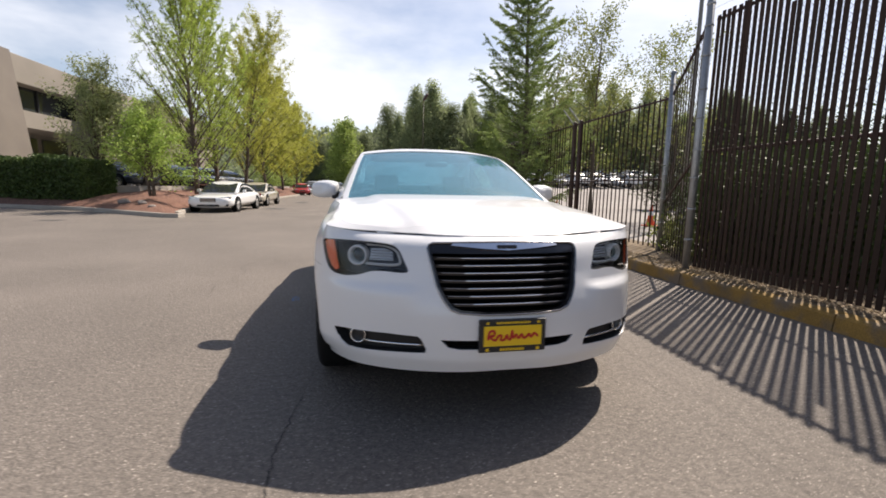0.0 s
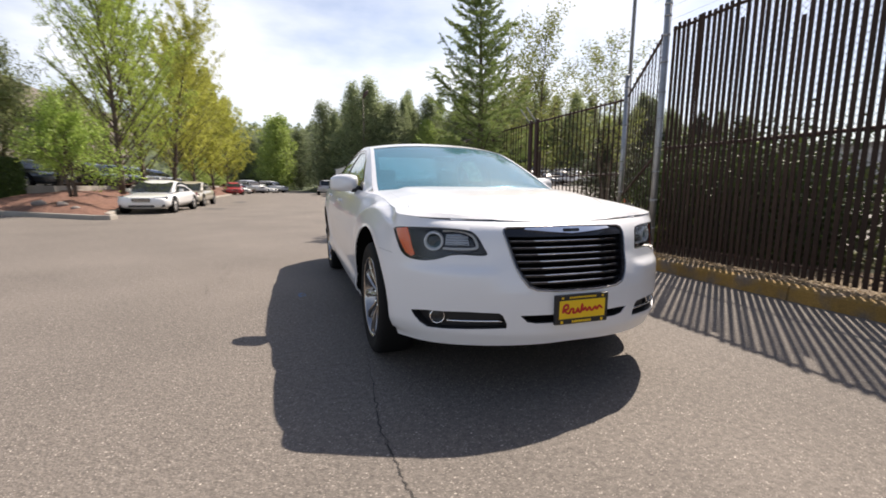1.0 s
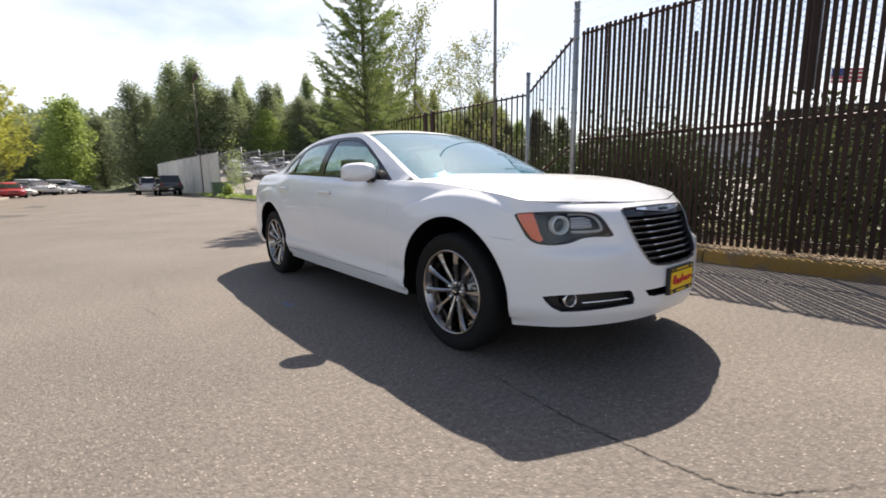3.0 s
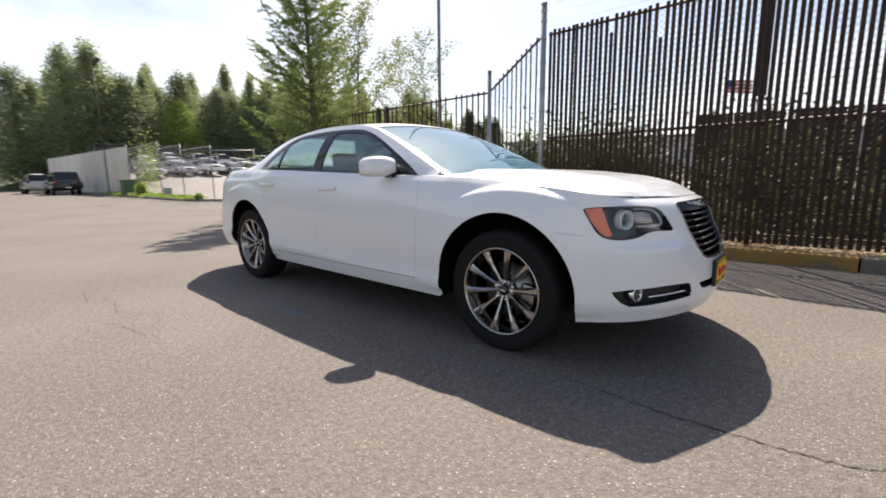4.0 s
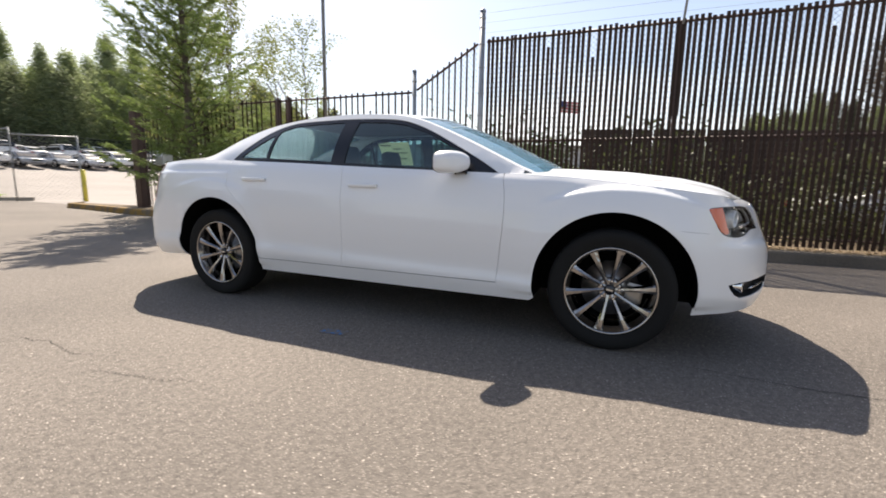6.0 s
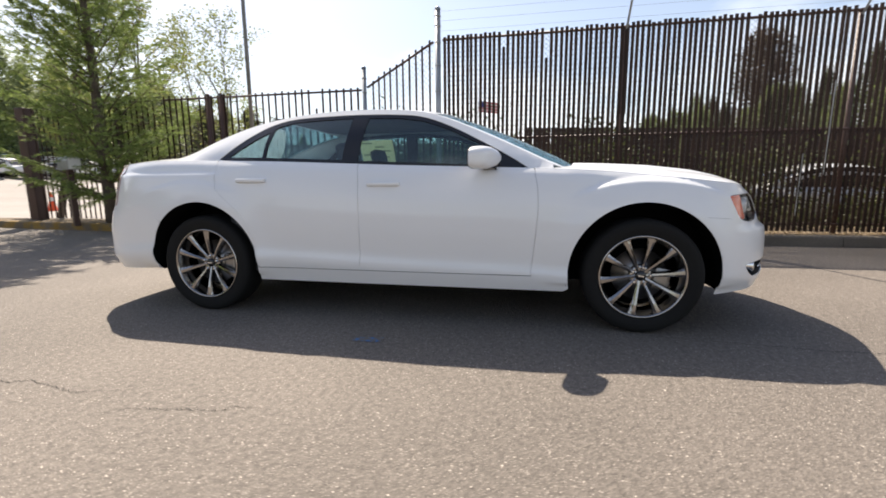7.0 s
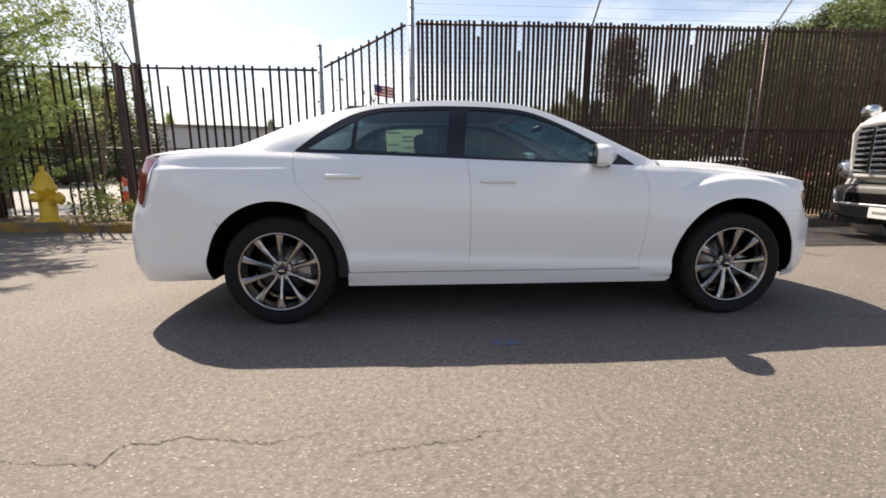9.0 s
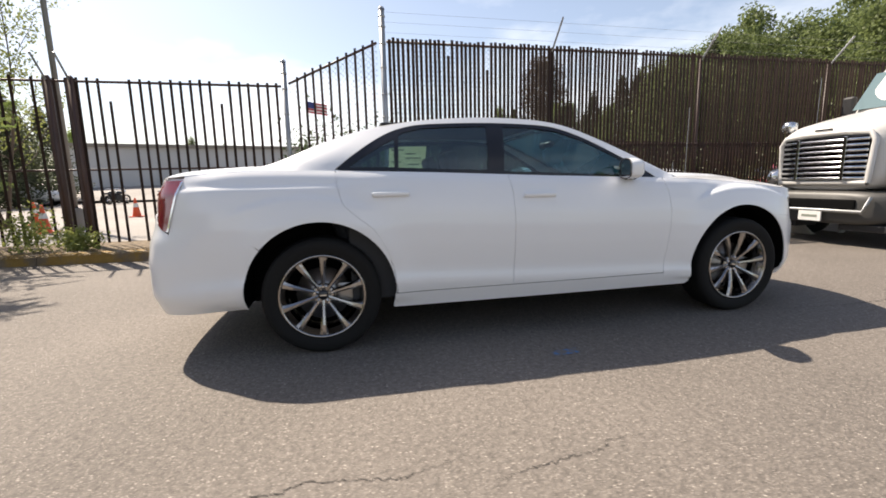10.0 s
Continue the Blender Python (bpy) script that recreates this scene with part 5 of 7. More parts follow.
def broadleaf(name, seed, height, spread, trunk_r, leaf_m, label, clear=.22, twig0=.16, limbs=26, twigs=9, per=16, leaf=.06, rise=.75, stems=1, droop=.1, cluster=.16, fill=1.0, slim=.5, taper=.75, wander=.12, twig=.38):
    """A tree of one or more stems with rising limbs, twigs and leaves along them."""
    r = np.random.RandomState(seed)
    tree = thing(name, label, "tree")
    wood, cents, ways = [], [], []
    for st in range(stems):
        lean = r.normal(0, .06 if stems == 1 else .22, 2)
        pts, rad = limb(r, (r.normal(0, .05) * (stems > 1), r.normal(0, .05) * (stems > 1), 0), (lean[0], lean[1], 1), height * (.95 if st == 0 else r.uniform(.7, .92)), trunk_r / math.sqrt(stems), trunk_r * .06, 12, .035, .02)
        wood.append(tube(pts, rad, 8))
        for k in range(limbs // stems):
            t = clear + (1 - clear) * ((k + r.uniform(0, 1)) / (limbs / stems)) ** .9
            base = np.array([np.interp(t, np.linspace(0, 1, len(pts)), pts[:, i]) for i in range(3)])
            az = k * 2.4 + r.uniform(-.5, .5)
            ln = spread * (1.12 - taper * max(0, t - .2)) * r.uniform(.65, 1.15) * (1 if t > .3 else .9)
            up = rise * r.uniform(.7, 1.35) + max(0, t - .5) * 1.2
            lp, lr = limb(r, base, (math.cos(az), math.sin(az), up), ln, max(.008, trunk_r * .30 * (1.1 - t)), .005, 6, wander, .02)
            wood.append(tube(lp, lr, 5))
            for q in range(twigs):
                s = r.uniform(.18, 1.0)
                b0 = np.array([np.interp(s, np.linspace(0, 1, len(lp)), lp[:, i]) for i in range(3)])
                way = lp[-1] - lp[0]
                way = way / (np.linalg.norm(way) + 1e-9) * .6 + r.normal(0, .55, 3) + np.array([0, 0, .15])
                tp, tr = limb(r, b0, way, ln * r.uniform(twig0, twig), .006, .002, 3, .2, -.02)
                if q % 2 == 0:
                    wood.append(tube(tp, tr, 3, False))
                m = int(per * fill * r.uniform(.5, 1.4))
                f = r.uniform(0, 1, m)
                c = np.stack([np.interp(f, np.linspace(0, 1, len(tp)), tp[:, i]) for i in range(3)], 1) + r.normal(0, cluster, (m, 3)) * (1 - .3 * f[:, None])
                cents.append(c)
                ways.append(np.repeat(((tp[-1] - tp[0]) / (np.linalg.norm(tp[-1] - tp[0]) + 1e-9))[None], m, 0))
    link("trunk", *joined(*wood), M_BARK, tree, "grey-brown bark trunk and limbs", True)
    c, w = np.vstack(cents), np.vstack(ways)
    v, f = leaves(r, c, leaf, droop, slim, w * .4)
    fast("crown", v, f, leaf_m, tree, "loose leafy crown with gaps")
    return tree


def conifer(name, seed, height, spread, trunk_r, leaf_m, label, first=.1, whorls=26, boughs=6, sprays=12, per=20, leaf=.05, droop=.25, up=.25, slim=.22, power=.8, skip=.12, fuzz=.028, lift=.03):
    """A conical tree: whorls of boughs shortening to the tip, each with side sprays of needles."""
    r = np.random.RandomState(seed)
    tree = thing(name, label, "tree")
    pts, rad = limb(r, (0, 0, 0), (0, 0, 1), height, trunk_r, .01, 14, .012, .03)
    wood, cents, ways = [tube(pts, rad, 8)], [], []
    for k in range(whorls):
        t = first + (1 - first) * (k / whorls) ** .95
        base = np.array([np.interp(t, np.linspace(0, 1, len(pts)), pts[:, i]) for i in range(3)])
        for j in range(boughs):
            if r.random_sample() < skip:
                continue
            az = j * 6.283 / boughs + k * .9 + r.uniform(-.35, .35)
            ln = (spread * (1 - t) ** power * r.uniform(.65, 1.2) + .12) * (1 if t > first + .06 else .8)
            lp, lr = limb(r, base, (math.cos(az), math.sin(az), up + .5 * t), ln, max(.006, trunk_r * .22 * (1.05 - t)), .003, 6, .07, lift)
            wood.append(tube(lp, lr, 4, False))
            n = max(3, int(sprays * ln / spread + 2))
            for q in range(n):
                s = .05 + .95 * (q + r.uniform(0, 1)) / n
                b0 = np.array([np.interp(s, np.linspace(0, 1, len(lp)), lp[:, i]) for i in range(3)])
                d = lp[-1] - lp[0]
                d /= np.linalg.norm(d)
                side = np.array([-d[1], d[0], 0]) * r.choice((-1, 1)) * r.uniform(.5, 1.1) + d * .8 + np.array([0, 0, r.uniform(-.4, .25) - droop * .4])
                tl = (.10 + .28 * ln * (1 - s * .7)) * r.uniform(.6, 1.2)
                m = int(per * r.uniform(.6, 1.4))
                f = r.uniform(0, 1, m)[:, None]
                c = b0 + side * tl * f + np.array([0, 0, -droop]) * tl * f * f + r.normal(0, fuzz, (m, 3))
                cents.append(c)
                ways.append(np.repeat((side / np.linalg.norm(side))[None], m, 0))
    link("trunk", *joined(*wood), M_BARK, tree, "brown trunk and boughs", True)
    v, f = leaves(r, np.vstack(cents), leaf, droop, slim, np.vstack(ways) * .8)
    fast("crown", v, f, leaf_m, tree, "feathery needle sprays")
    return tree


def plume(name, seed, height, spread, leaf_m, label, n=5200, leaf=.30, lobes=26, bottom=.04, top=.35):
    """A tall far-off tree: a trunk and an uneven crown of many leaf clumps round rising lobes."""
    r = np.random.RandomState(seed)
    tree = thing(name, label, "tree")
    wood = [tube([(0, 0, 0), (r.normal(0, .15), r.normal(0, .15), height * .5), (r.normal(0, .2), r.normal(0, .2), height * .95)], [height * .014, height * .009, .03], 6)]
    cents = []
    for k in range(lobes):
        t = bottom + (1 - bottom) * ((k + r.uniform(0, 1)) / lobes)
        env = spread * (min(1, (t + .05) / .28) ** .6) * max(.05, (1 - t)) ** top
        az = k * 2.4 + r.uniform(-.6, .6)
        c = np.array([math.cos(az) * env * r.uniform(.25, .85), math.sin(az) * env * r.uniform(.25, .85), t * height])
        wood.append(tube([(0, 0, max(.2, t * height - env * .6)), tuple(c)], [.05, .02], 4, False))
        m = n // lobes
        q = r.normal(size=(m, 3))
        q *= (np.minimum(np.linalg.norm(q, axis=1), 1.75) / (np.linalg.norm(q, axis=1) + 1e-9))[:, None]
        q = q * np.array([env * .34 + .12, env * .34 + .12, height * .05 + .1])
        cents.append(c + q)
    link("trunk", *joined(*wood), M_BARK, tree, "dark trunk", True)
    v, f = leaves(r, np.vstack(cents), leaf, .1, .55)
    fast("crown", v, f, leaf_m, tree, "dense uneven crown")
    return tree


L_FIR = leaf_mat("fir_needles", (0.125, 0.18, 0.055), (0.29, 0.37, 0.115), .47)
L_LOCUST = leaf_mat("young_yellow_green_leaf", (0.25, 0.35, 0.06), (0.42, 0.50, 0.11), .6)
L_LOCUST2 = leaf_mat("young_golden_leaf", (0.33, 0.36, 0.06), (0.48, 0.48, 0.11), .6)
L_BUSH = leaf_mat("fresh_green_leaf", (0.22, 0.33, 0.06), (0.36, 0.46, 0.11), .45)
L_ALDER = leaf_mat("sparse_alder_leaf", (0.17, 0.21, 0.06), (0.30, 0.32, 0.10), .4)
# Leaf green darkened so the scrub carries the shade behind the fence.
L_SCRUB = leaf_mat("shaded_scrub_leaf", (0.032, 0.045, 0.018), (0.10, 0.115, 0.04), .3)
# Far wood greens are lightened and greyed to paint in distance haze.
L_WOOD = leaf_mat("far_wood_leaf", (0.23, 0.28, 0.14), (0.37, 0.42, 0.22), .6)
L_WOOD2 = leaf_mat("far_wood_dark_leaf", (0.16, 0.195, 0.11), (0.26, 0.30, 0.16), .55)
L_LIGHT = leaf_mat("far_light_leaf", (0.25, 0.34, 0.085), (0.39, 0.47, 0.14), .5)
L_HEDGE = leaf_mat("clipped_hedge_leaf", (0.045, 0.075, 0.022), (0.09, 0.14, 0.035), .2)
L_DARK = leaf_mat("dark_willow_leaf", (0.22, 0.26, 0.11), (0.36, 0.39, 0.17), .5)

conifer("fir_tree", 21, 7.3, 2.35, .13, L_FIR, "young green fir with open airy boughs behind the kerb", first=.07, whorls=23, boughs=7, sprays=28, per=50, leaf=.04, power=.72, up=.22, droop=.16, skip=.14, slim=.17, fuzz=.017, lift=.055).matrix_basis = pose(4.15, 8.05, .1)
broadleaf("alder_tree", 31, 7.3, 2.5, .10, L_ALDER, "thin-leaved young alder behind the slatted fence", limbs=34, twigs=10, per=22, leaf=.05, stems=3, rise=.9).matrix_basis = pose(8.0, 11.0, 0)
broadleaf("alder_tree", 32, 7.1, 2.3, .08, L_ALDER, "sparse young alder standing in the fenced lot", limbs=34, twigs=9, per=20, leaf=.05, stems=2, rise=.9).matrix_basis = pose(11.2, 10.9, 0)
broadleaf("alder_tree", 33, 6.8, 1.9, .10, L_ALDER, "leafy young alder near the lot entrance", limbs=28, twigs=8, per=14, leaf=.06, stems=2, rise=.85).matrix_basis = pose(6.6, 12.6, 0)

BANK = .75


def bank_z(x, y):
    """The mulched bank rises from the kerb to the upper car park."""
    return .12 + BANK * np.clip((-6.6 - x) / 3.6, 0, 1) ** .8


def bank_z1(x, y):
    return float(bank_z(np.array([x]), np.array([y]))[0])


kb = [(-7.5, 88), (-7.42, 40), (-7.42, 14.4), (-7.0, 12.5), (-6.58, 11.6), (-7.6, 11.95), (-9.5, 13.5), (-11.3, 15.0), (-15, 16.7), (-30, 22.2), (-30, 24), (-15, 19.4), (-10.4, 17.5), (-10.4, 88)]


def bank_onto(p):
    d = near(p, np.array(kb[:10]))
    # distance from the kerb line sets the height
    open_line = np.array(kb[:10], float)
    dd = np.full(len(p), 9e9)
    for a, b in zip(open_line[:-1], open_line[1:]):
        ab = b - a
        t = np.clip(((p - a) @ ab) / (ab @ ab), 0, 1)
        dd = np.minimum(dd, np.linalg.norm(p - a - t[:, None] * ab, axis=1))
    z = .115 + .72 * np.clip(dd / 3.2, 0, 1) ** .85 + .05 * np.sin(p[:, 0] * 2.1) * np.sin(p[:, 1] * 1.3) * np.clip(dd, 0, 1)
    return np.column_stack([p, z])


tagged(link("mulch_bank", *sheet(kb, [], bank_onto, .45), M_MULCH, smooth=True), "reddish bark mulch bank above the kerb", "ground", kind="structure")
tagged(link("upper_pavement", *plan_sheet([(-10.4, 17.5), (-15, 19.4), (-30, 24), (-60, 36), (-60, 120), (-10.4, 120)], .83, 5.0), M_LOT), "upper car park behind the bank", "parking lot", kind="structure")
M_ROCK = mat("grey_boulder", (0.22, 0.19, 0.17), .9, vary=.25, scale=6, fine=.25, bump=1.0)
for k, (rx, ry, rr) in enumerate(((-8.7, 13.9, .16), (-9.6, 14.6, .2), (-8.0, 13.1, .13))):
    bm = bmesh.new()
    bmesh.ops.create_icosphere(bm, subdivisions=3, radius=rr)
    for v in bm.verts:
        v.co *= 1 + .35 * noise.noise(v.co * 4 + Vector((k * 7, 0, 0)))
        v.co.z *= .62
    me = bpy.data.meshes.new("boulder")
    bm.to_mesh(me)
    bm.free()
    me.materials.append(M_ROCK)
    ob = tagged(new("boulder", me), "rough grey boulder half sunk in mulch", "rock", "boulders on the bank")
    ob.matrix_basis = pose(rx, ry, .24 + .1 * (rx < -8.5) + rr * .2, 0, 0, k * 50)

# the yellow-green street trees on the bank
for k, (x, y, h, sp, sd) in enumerate(((-8.6, 19.4, 10.6, 4.3, 41), (-8.9, 23.8, 11.0, 5.3, 47), (-8.7, 29.5, 11.2, 5.2, 43), (-8.6, 36, 10.8, 4.8, 44), (-8.5, 44, 10.6, 4.8, 45), (-8.5, 54, 10, 4.8, 46))):
    broadleaf("street_tree", sd, h, sp, .13, L_LOCUST if k < 2 else L_LOCUST2, "young street tree with feathery yellow-green spring leaves", clear=.07, limbs=92, twigs=20, per=26 if k < 3 else 16, leaf=.040 if k < 1 else (.05 if k < 3 else .09), rise=1.3 if k < 2 else 1.0, droop=.1, cluster=.05 if k < 2 else .10, taper=.85, wander=.04, twig0=.05, twig=.15, slim=.4).matrix_basis = pose(x, y, .6)
broadleaf("bushy_tree", 51, 3.0, 1.75, .12, L_BUSH, "low bushy tree with fresh green leaves on the bank", clear=.14, limbs=34, twigs=11, per=26, leaf=.05, rise=.55, stems=3, cluster=.13).matrix_basis = pose(-8.7, 14.9, .6)
broadleaf("willow_tree", 52, 6.2, 2.6, .2, L_DARK, "dull green wispy tree before the office building", clear=.1, limbs=46, twigs=14, per=26, leaf=.062, rise=.85, cluster=.2, stems=2, droop=.5).matrix_basis = pose(-15.0, 23.5, .8)
broadleaf("willow_tree", 53, 4.6, 2.2, .15, L_DARK, "dull green wispy shrub-like tree beside the bank", clear=.1, limbs=40, twigs=12, per=24, leaf=.06, rise=.75, cluster=.2, stems=2, droop=.5).matrix_basis = pose(-11.2, 20.2, .8)

# clipped hedge
r = np.random.RandomState(61)
hedge = thing("hedge", "dense clipped dark green hedge above the kerb", "hedge")
Aq, Bq = np.array([-24.0, 21.2]), np.array([-11.9, 16.25])
dq = (Bq - Aq) / np.linalg.norm(Bq - Aq)
nq = np.array([-dq[1], dq[0]])
L_ = np.linalg.norm(Bq - Aq)


def hedge_shell(n, w, h, inset):
    side = r.choice(4, n, p=(.36, .14, .42, .08))
    s, t = r.uniform(0, L_, n), r.uniform(0, 1, n)
    o = np.where(side == 0, 0, np.where(side == 1, w, r.uniform(0, w, n)))
    z = np.where(side == 2, h, t * h)
    s = np.where(side == 3, L_, s)
    wob = .10 * np.sin(s * 1.9) + .07 * np.sin(s * 4.7 + 1)
    xy = Aq + dq * s[:, None] + nq * (o + r.normal(0, .05, n))[:, None]
    return np.column_stack([xy, .35 + z + np.where(side == 2, wob, 0) + r.normal(0, .05, n)])


v, f = leaves(r, hedge_shell(42000, 1.5, 1.65, 0), .055, 0, .6)
fast("foliage", v, f, L_HEDGE, hedge, "small dark hedge leaves")
core = [Aq + nq * .1, Bq + nq * .1, Bq + nq * 1.4, Aq + nq * 1.4]
vs = [(*p, .2) for p in core] + [(*p, 1.92) for p in core]
link("core", vs, [(0, 1, 5, 4), (1, 2, 6, 5), (2, 3, 7, 6), (3, 0, 4, 7), (4, 5, 6, 7)], mat("hedge_twigs", (0.03, 0.04, 0.015), .95, fine=.4), hedge, "dark twiggy inside")

# weeds and shrubs along the fences
def shrubs(name, n, spots, leaf_m, leaf, label, seed):
    r = np.random.RandomState(seed)
    c = []
    for x, y, z, rad, h in spots:
        q = r.normal(size=(n, 3)) * np.array([rad * .5, rad * .5, h * .3]) + np.array([x, y, z + h * .5])
        q[:, 2] = np.maximum(q[:, 2], z)
        c.append(q)
    v, f = leaves(r, np.vstack(c), leaf, .1, .45)
    return tagged(fast(name, v, f, leaf_m), label, "shrubs", kind="stuff")


rs_ = random.Random(7)
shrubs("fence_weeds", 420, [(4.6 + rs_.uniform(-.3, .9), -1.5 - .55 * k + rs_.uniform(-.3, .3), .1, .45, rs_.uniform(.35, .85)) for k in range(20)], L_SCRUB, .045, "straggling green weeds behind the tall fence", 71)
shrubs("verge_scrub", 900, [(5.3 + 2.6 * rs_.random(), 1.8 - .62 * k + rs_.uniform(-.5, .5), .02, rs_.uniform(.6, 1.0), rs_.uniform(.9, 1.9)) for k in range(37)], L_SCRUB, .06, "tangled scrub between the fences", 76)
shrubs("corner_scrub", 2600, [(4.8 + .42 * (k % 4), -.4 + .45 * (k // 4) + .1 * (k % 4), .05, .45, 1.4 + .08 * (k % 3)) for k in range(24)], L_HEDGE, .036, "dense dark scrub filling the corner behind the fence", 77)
shrubs("kerb_shrub", 900, [(4.05, 6.0, .12, .35, .55), (3.95, 5.3, .12, .22, .3)], L_ALDER, .034, "small green shrub at the foot of the fence", 72)
shrubs("step_weeds", 420, [(4.3 + .2 * k, 1.3 + .5 * k, .1, .3, .55) for k in range(4)], L_ALDER, .04, "pale weeds behind the angled fence", 73)
shrubs("strip_grass", 500, [(5.3 + .1 * (k % 3), 21 + 1.05 * k, .08, .45, .16) for k in range(16)], L_BUSH, .06, "tufts of grass on the far strip", 74)
shrubs("fence_bush", 1500, [(6.9, 33.5, .1, .8, 3.6), (5.3, 29.5, .1, .28, .7), (5.3, 20.2, .1, .12, .2)], L_LIGHT, .07, "yellow-green bush by the chain-link fence", 75)
r = random.Random(5)

# the far wood, and the wooded slope on the other side
kinds = [plume("wood_tree", 81, 13.6, 3.2, L_WOOD, "tall narrow tree of the far wood", n=13000, leaf=.115, lobes=80, top=.55), plume("wood_tree", 82, 12.4, 3.7, L_WOOD2, "dark broad tree of the far wood", n=13000, leaf=.12, lobes=74, top=.48),
         plume("wood_tree", 83, 14.8, 3.0, L_WOOD, "tall poplar-like tree of the far wood", n=13000, leaf=.115, lobes=80, top=.68), plume("wood_tree", 84, 10.6, 3.7, L_LIGHT, "lighter green tree of the far wood", n=12000, leaf=.12, lobes=70, top=.55)]
spots = []
for row, (y0, n, x0, x1) in enumerate(((74, 24, 8, 66), (81, 26, 3, 80), (90, 26, -4, 100))):
    for k in range(n):
        x = x0 + (x1 - x0) * (k + r.uniform(.15, .85)) / n
        # the wood curves towards the viewer on the right
        spots.append((x, y0 - .22 * max(0, x - 12) + r.uniform(-2, 2), r.choice((0, 0, 1, 1, 1, 2, 2, 3)), r.uniform(.85, 1.2)))
for k in range(9):
    spots.append((-13 + 1.05 * k + r.uniform(-.5, .5), 100 - 1.2 * k + r.uniform(-3, 3), r.choice((0, 1, 3)), r.uniform(.65, .85)))
for k in range(12):
    spots.append((-16 - 7 * k * .9 + r.uniform(-2, 2), 62 + r.uniform(-3, 8) - k * .8, r.choice((1, 3, 0)), r.uniform(.6, .85)))
used = set()
for x, y, kd, sc in spots:
    m = pose(x, y, .5 + 2.2 * min(1, max(0, (x - 4) / 6)), 0, 0, r.uniform(0, 360)) @ Matrix.Diagonal((sc * r.uniform(1.1, 1.4), sc * r.uniform(1.1, 1.4), sc, 1))
    if kd not in used:
        used.add(kd)
        kinds[kd].matrix_basis = m
        kinds[kd]["group"] = "trees of the far wood"
    else:
        c = copy_thing(kinds[kd], m)
        c.matrix_basis = m
rnd = plume("park_tree", 86, 13, 3.8, L_LIGHT, "bright green full tree at the end of the road", n=9000, leaf=.2, lobes=40, bottom=.08, top=.3)
rnd.matrix_basis = pose(-3.5, 84, .3)
copy_thing(rnd, pose(-13, 74, .3, 0, 0, 70) @ Matrix.Diagonal((.8, .8, .6, 1))).matrix_basis = pose(-13, 74, .3, 0, 0, 70) @ Matrix.Diagonal((.8, .8, .6, 1))


def rise_onto(p):
    x, y = p[:, 0], p[:, 1]
    return np.column_stack([p, -.1 + 24 * sstep(y, 92, 210) + 2.5 * sstep(x, 4, 10) * sstep(y, 68, 76)])


M_HILL = mat("wooded_hill", (0.050, 0.068, 0.036), .95, second=(0.09, 0.11, 0.06), scale=.25, vary=.3, fine=.4, fscale=3)
tagged(link("hill", *sheet([(-220, 66), (260, 66), (260, 250), (-220, 250)], [], rise_onto, 9.0), M_HILL, smooth=True), "distant low wooded hill", "hill", kind="structure")
rr_ = np.random.RandomState(66)
hp = np.column_stack([rr_.uniform(-60, 170, 26000), rr_.uniform(95, 215, 26000)])
hq = rise_onto(hp) + np.column_stack([rr_.normal(0, .5, (26000, 2)), np.abs(rr_.normal(1.0, .7, 26000)) + 2.2 * np.sin(hp[:, 0] * .55) * np.sin(hp[:, 1] * .4)])
tagged(fast("hill_wood", *leaves(rr_, hq, .75, 0, .7), L_WOOD2), "dark woodland covering the distant hill", "wood", kind="stuff")
L_SLOPE2 = leaf_mat("slope_leaf", (0.095, 0.125, 0.045), (0.21, 0.255, 0.095), .45)
L_SLOPE = leaf_mat("dark_slope_leaf", (0.05, 0.06, 0.032), (0.10, 0.115, 0.058), .35)
slope_kinds = [plume("slope_tree", 91, 12, 4.2, L_SLOPE2, "round light green tree on the slope", n=8000, leaf=.16, lobes=44, top=.35), plume("slope_tree", 92, 14, 3.9, L_SLOPE, "dark evergreen on the slope", n=8000, leaf=.16, lobes=50, top=.7),
               plume("slope_tree", 93, 11, 4.0, L_SLOPE2, "broad green tree on the slope", n=8000, leaf=.16, lobes=44, top=.4)]


def slope_h(x, y):
    return max(0.0, min(9.0, (x - 24) * .10 + (-y - 18) * .13))


def slope_onto(p):
    return np.column_stack([p, [slope_h(a, b) - .15 for a, b in p]])


tagged(link("wooded_slope", *sheet([(18, -110), (130, -110), (130, 6), (40, 6), (26, -4), (18, -14)], [], slope_onto, 4.0), M_HILL, smooth=True), "wooded slope beyond the fence", "hill", kind="structure")
first = set()
r = random.Random(9)
TREES_H = (12.0, 14.0, 11.0)
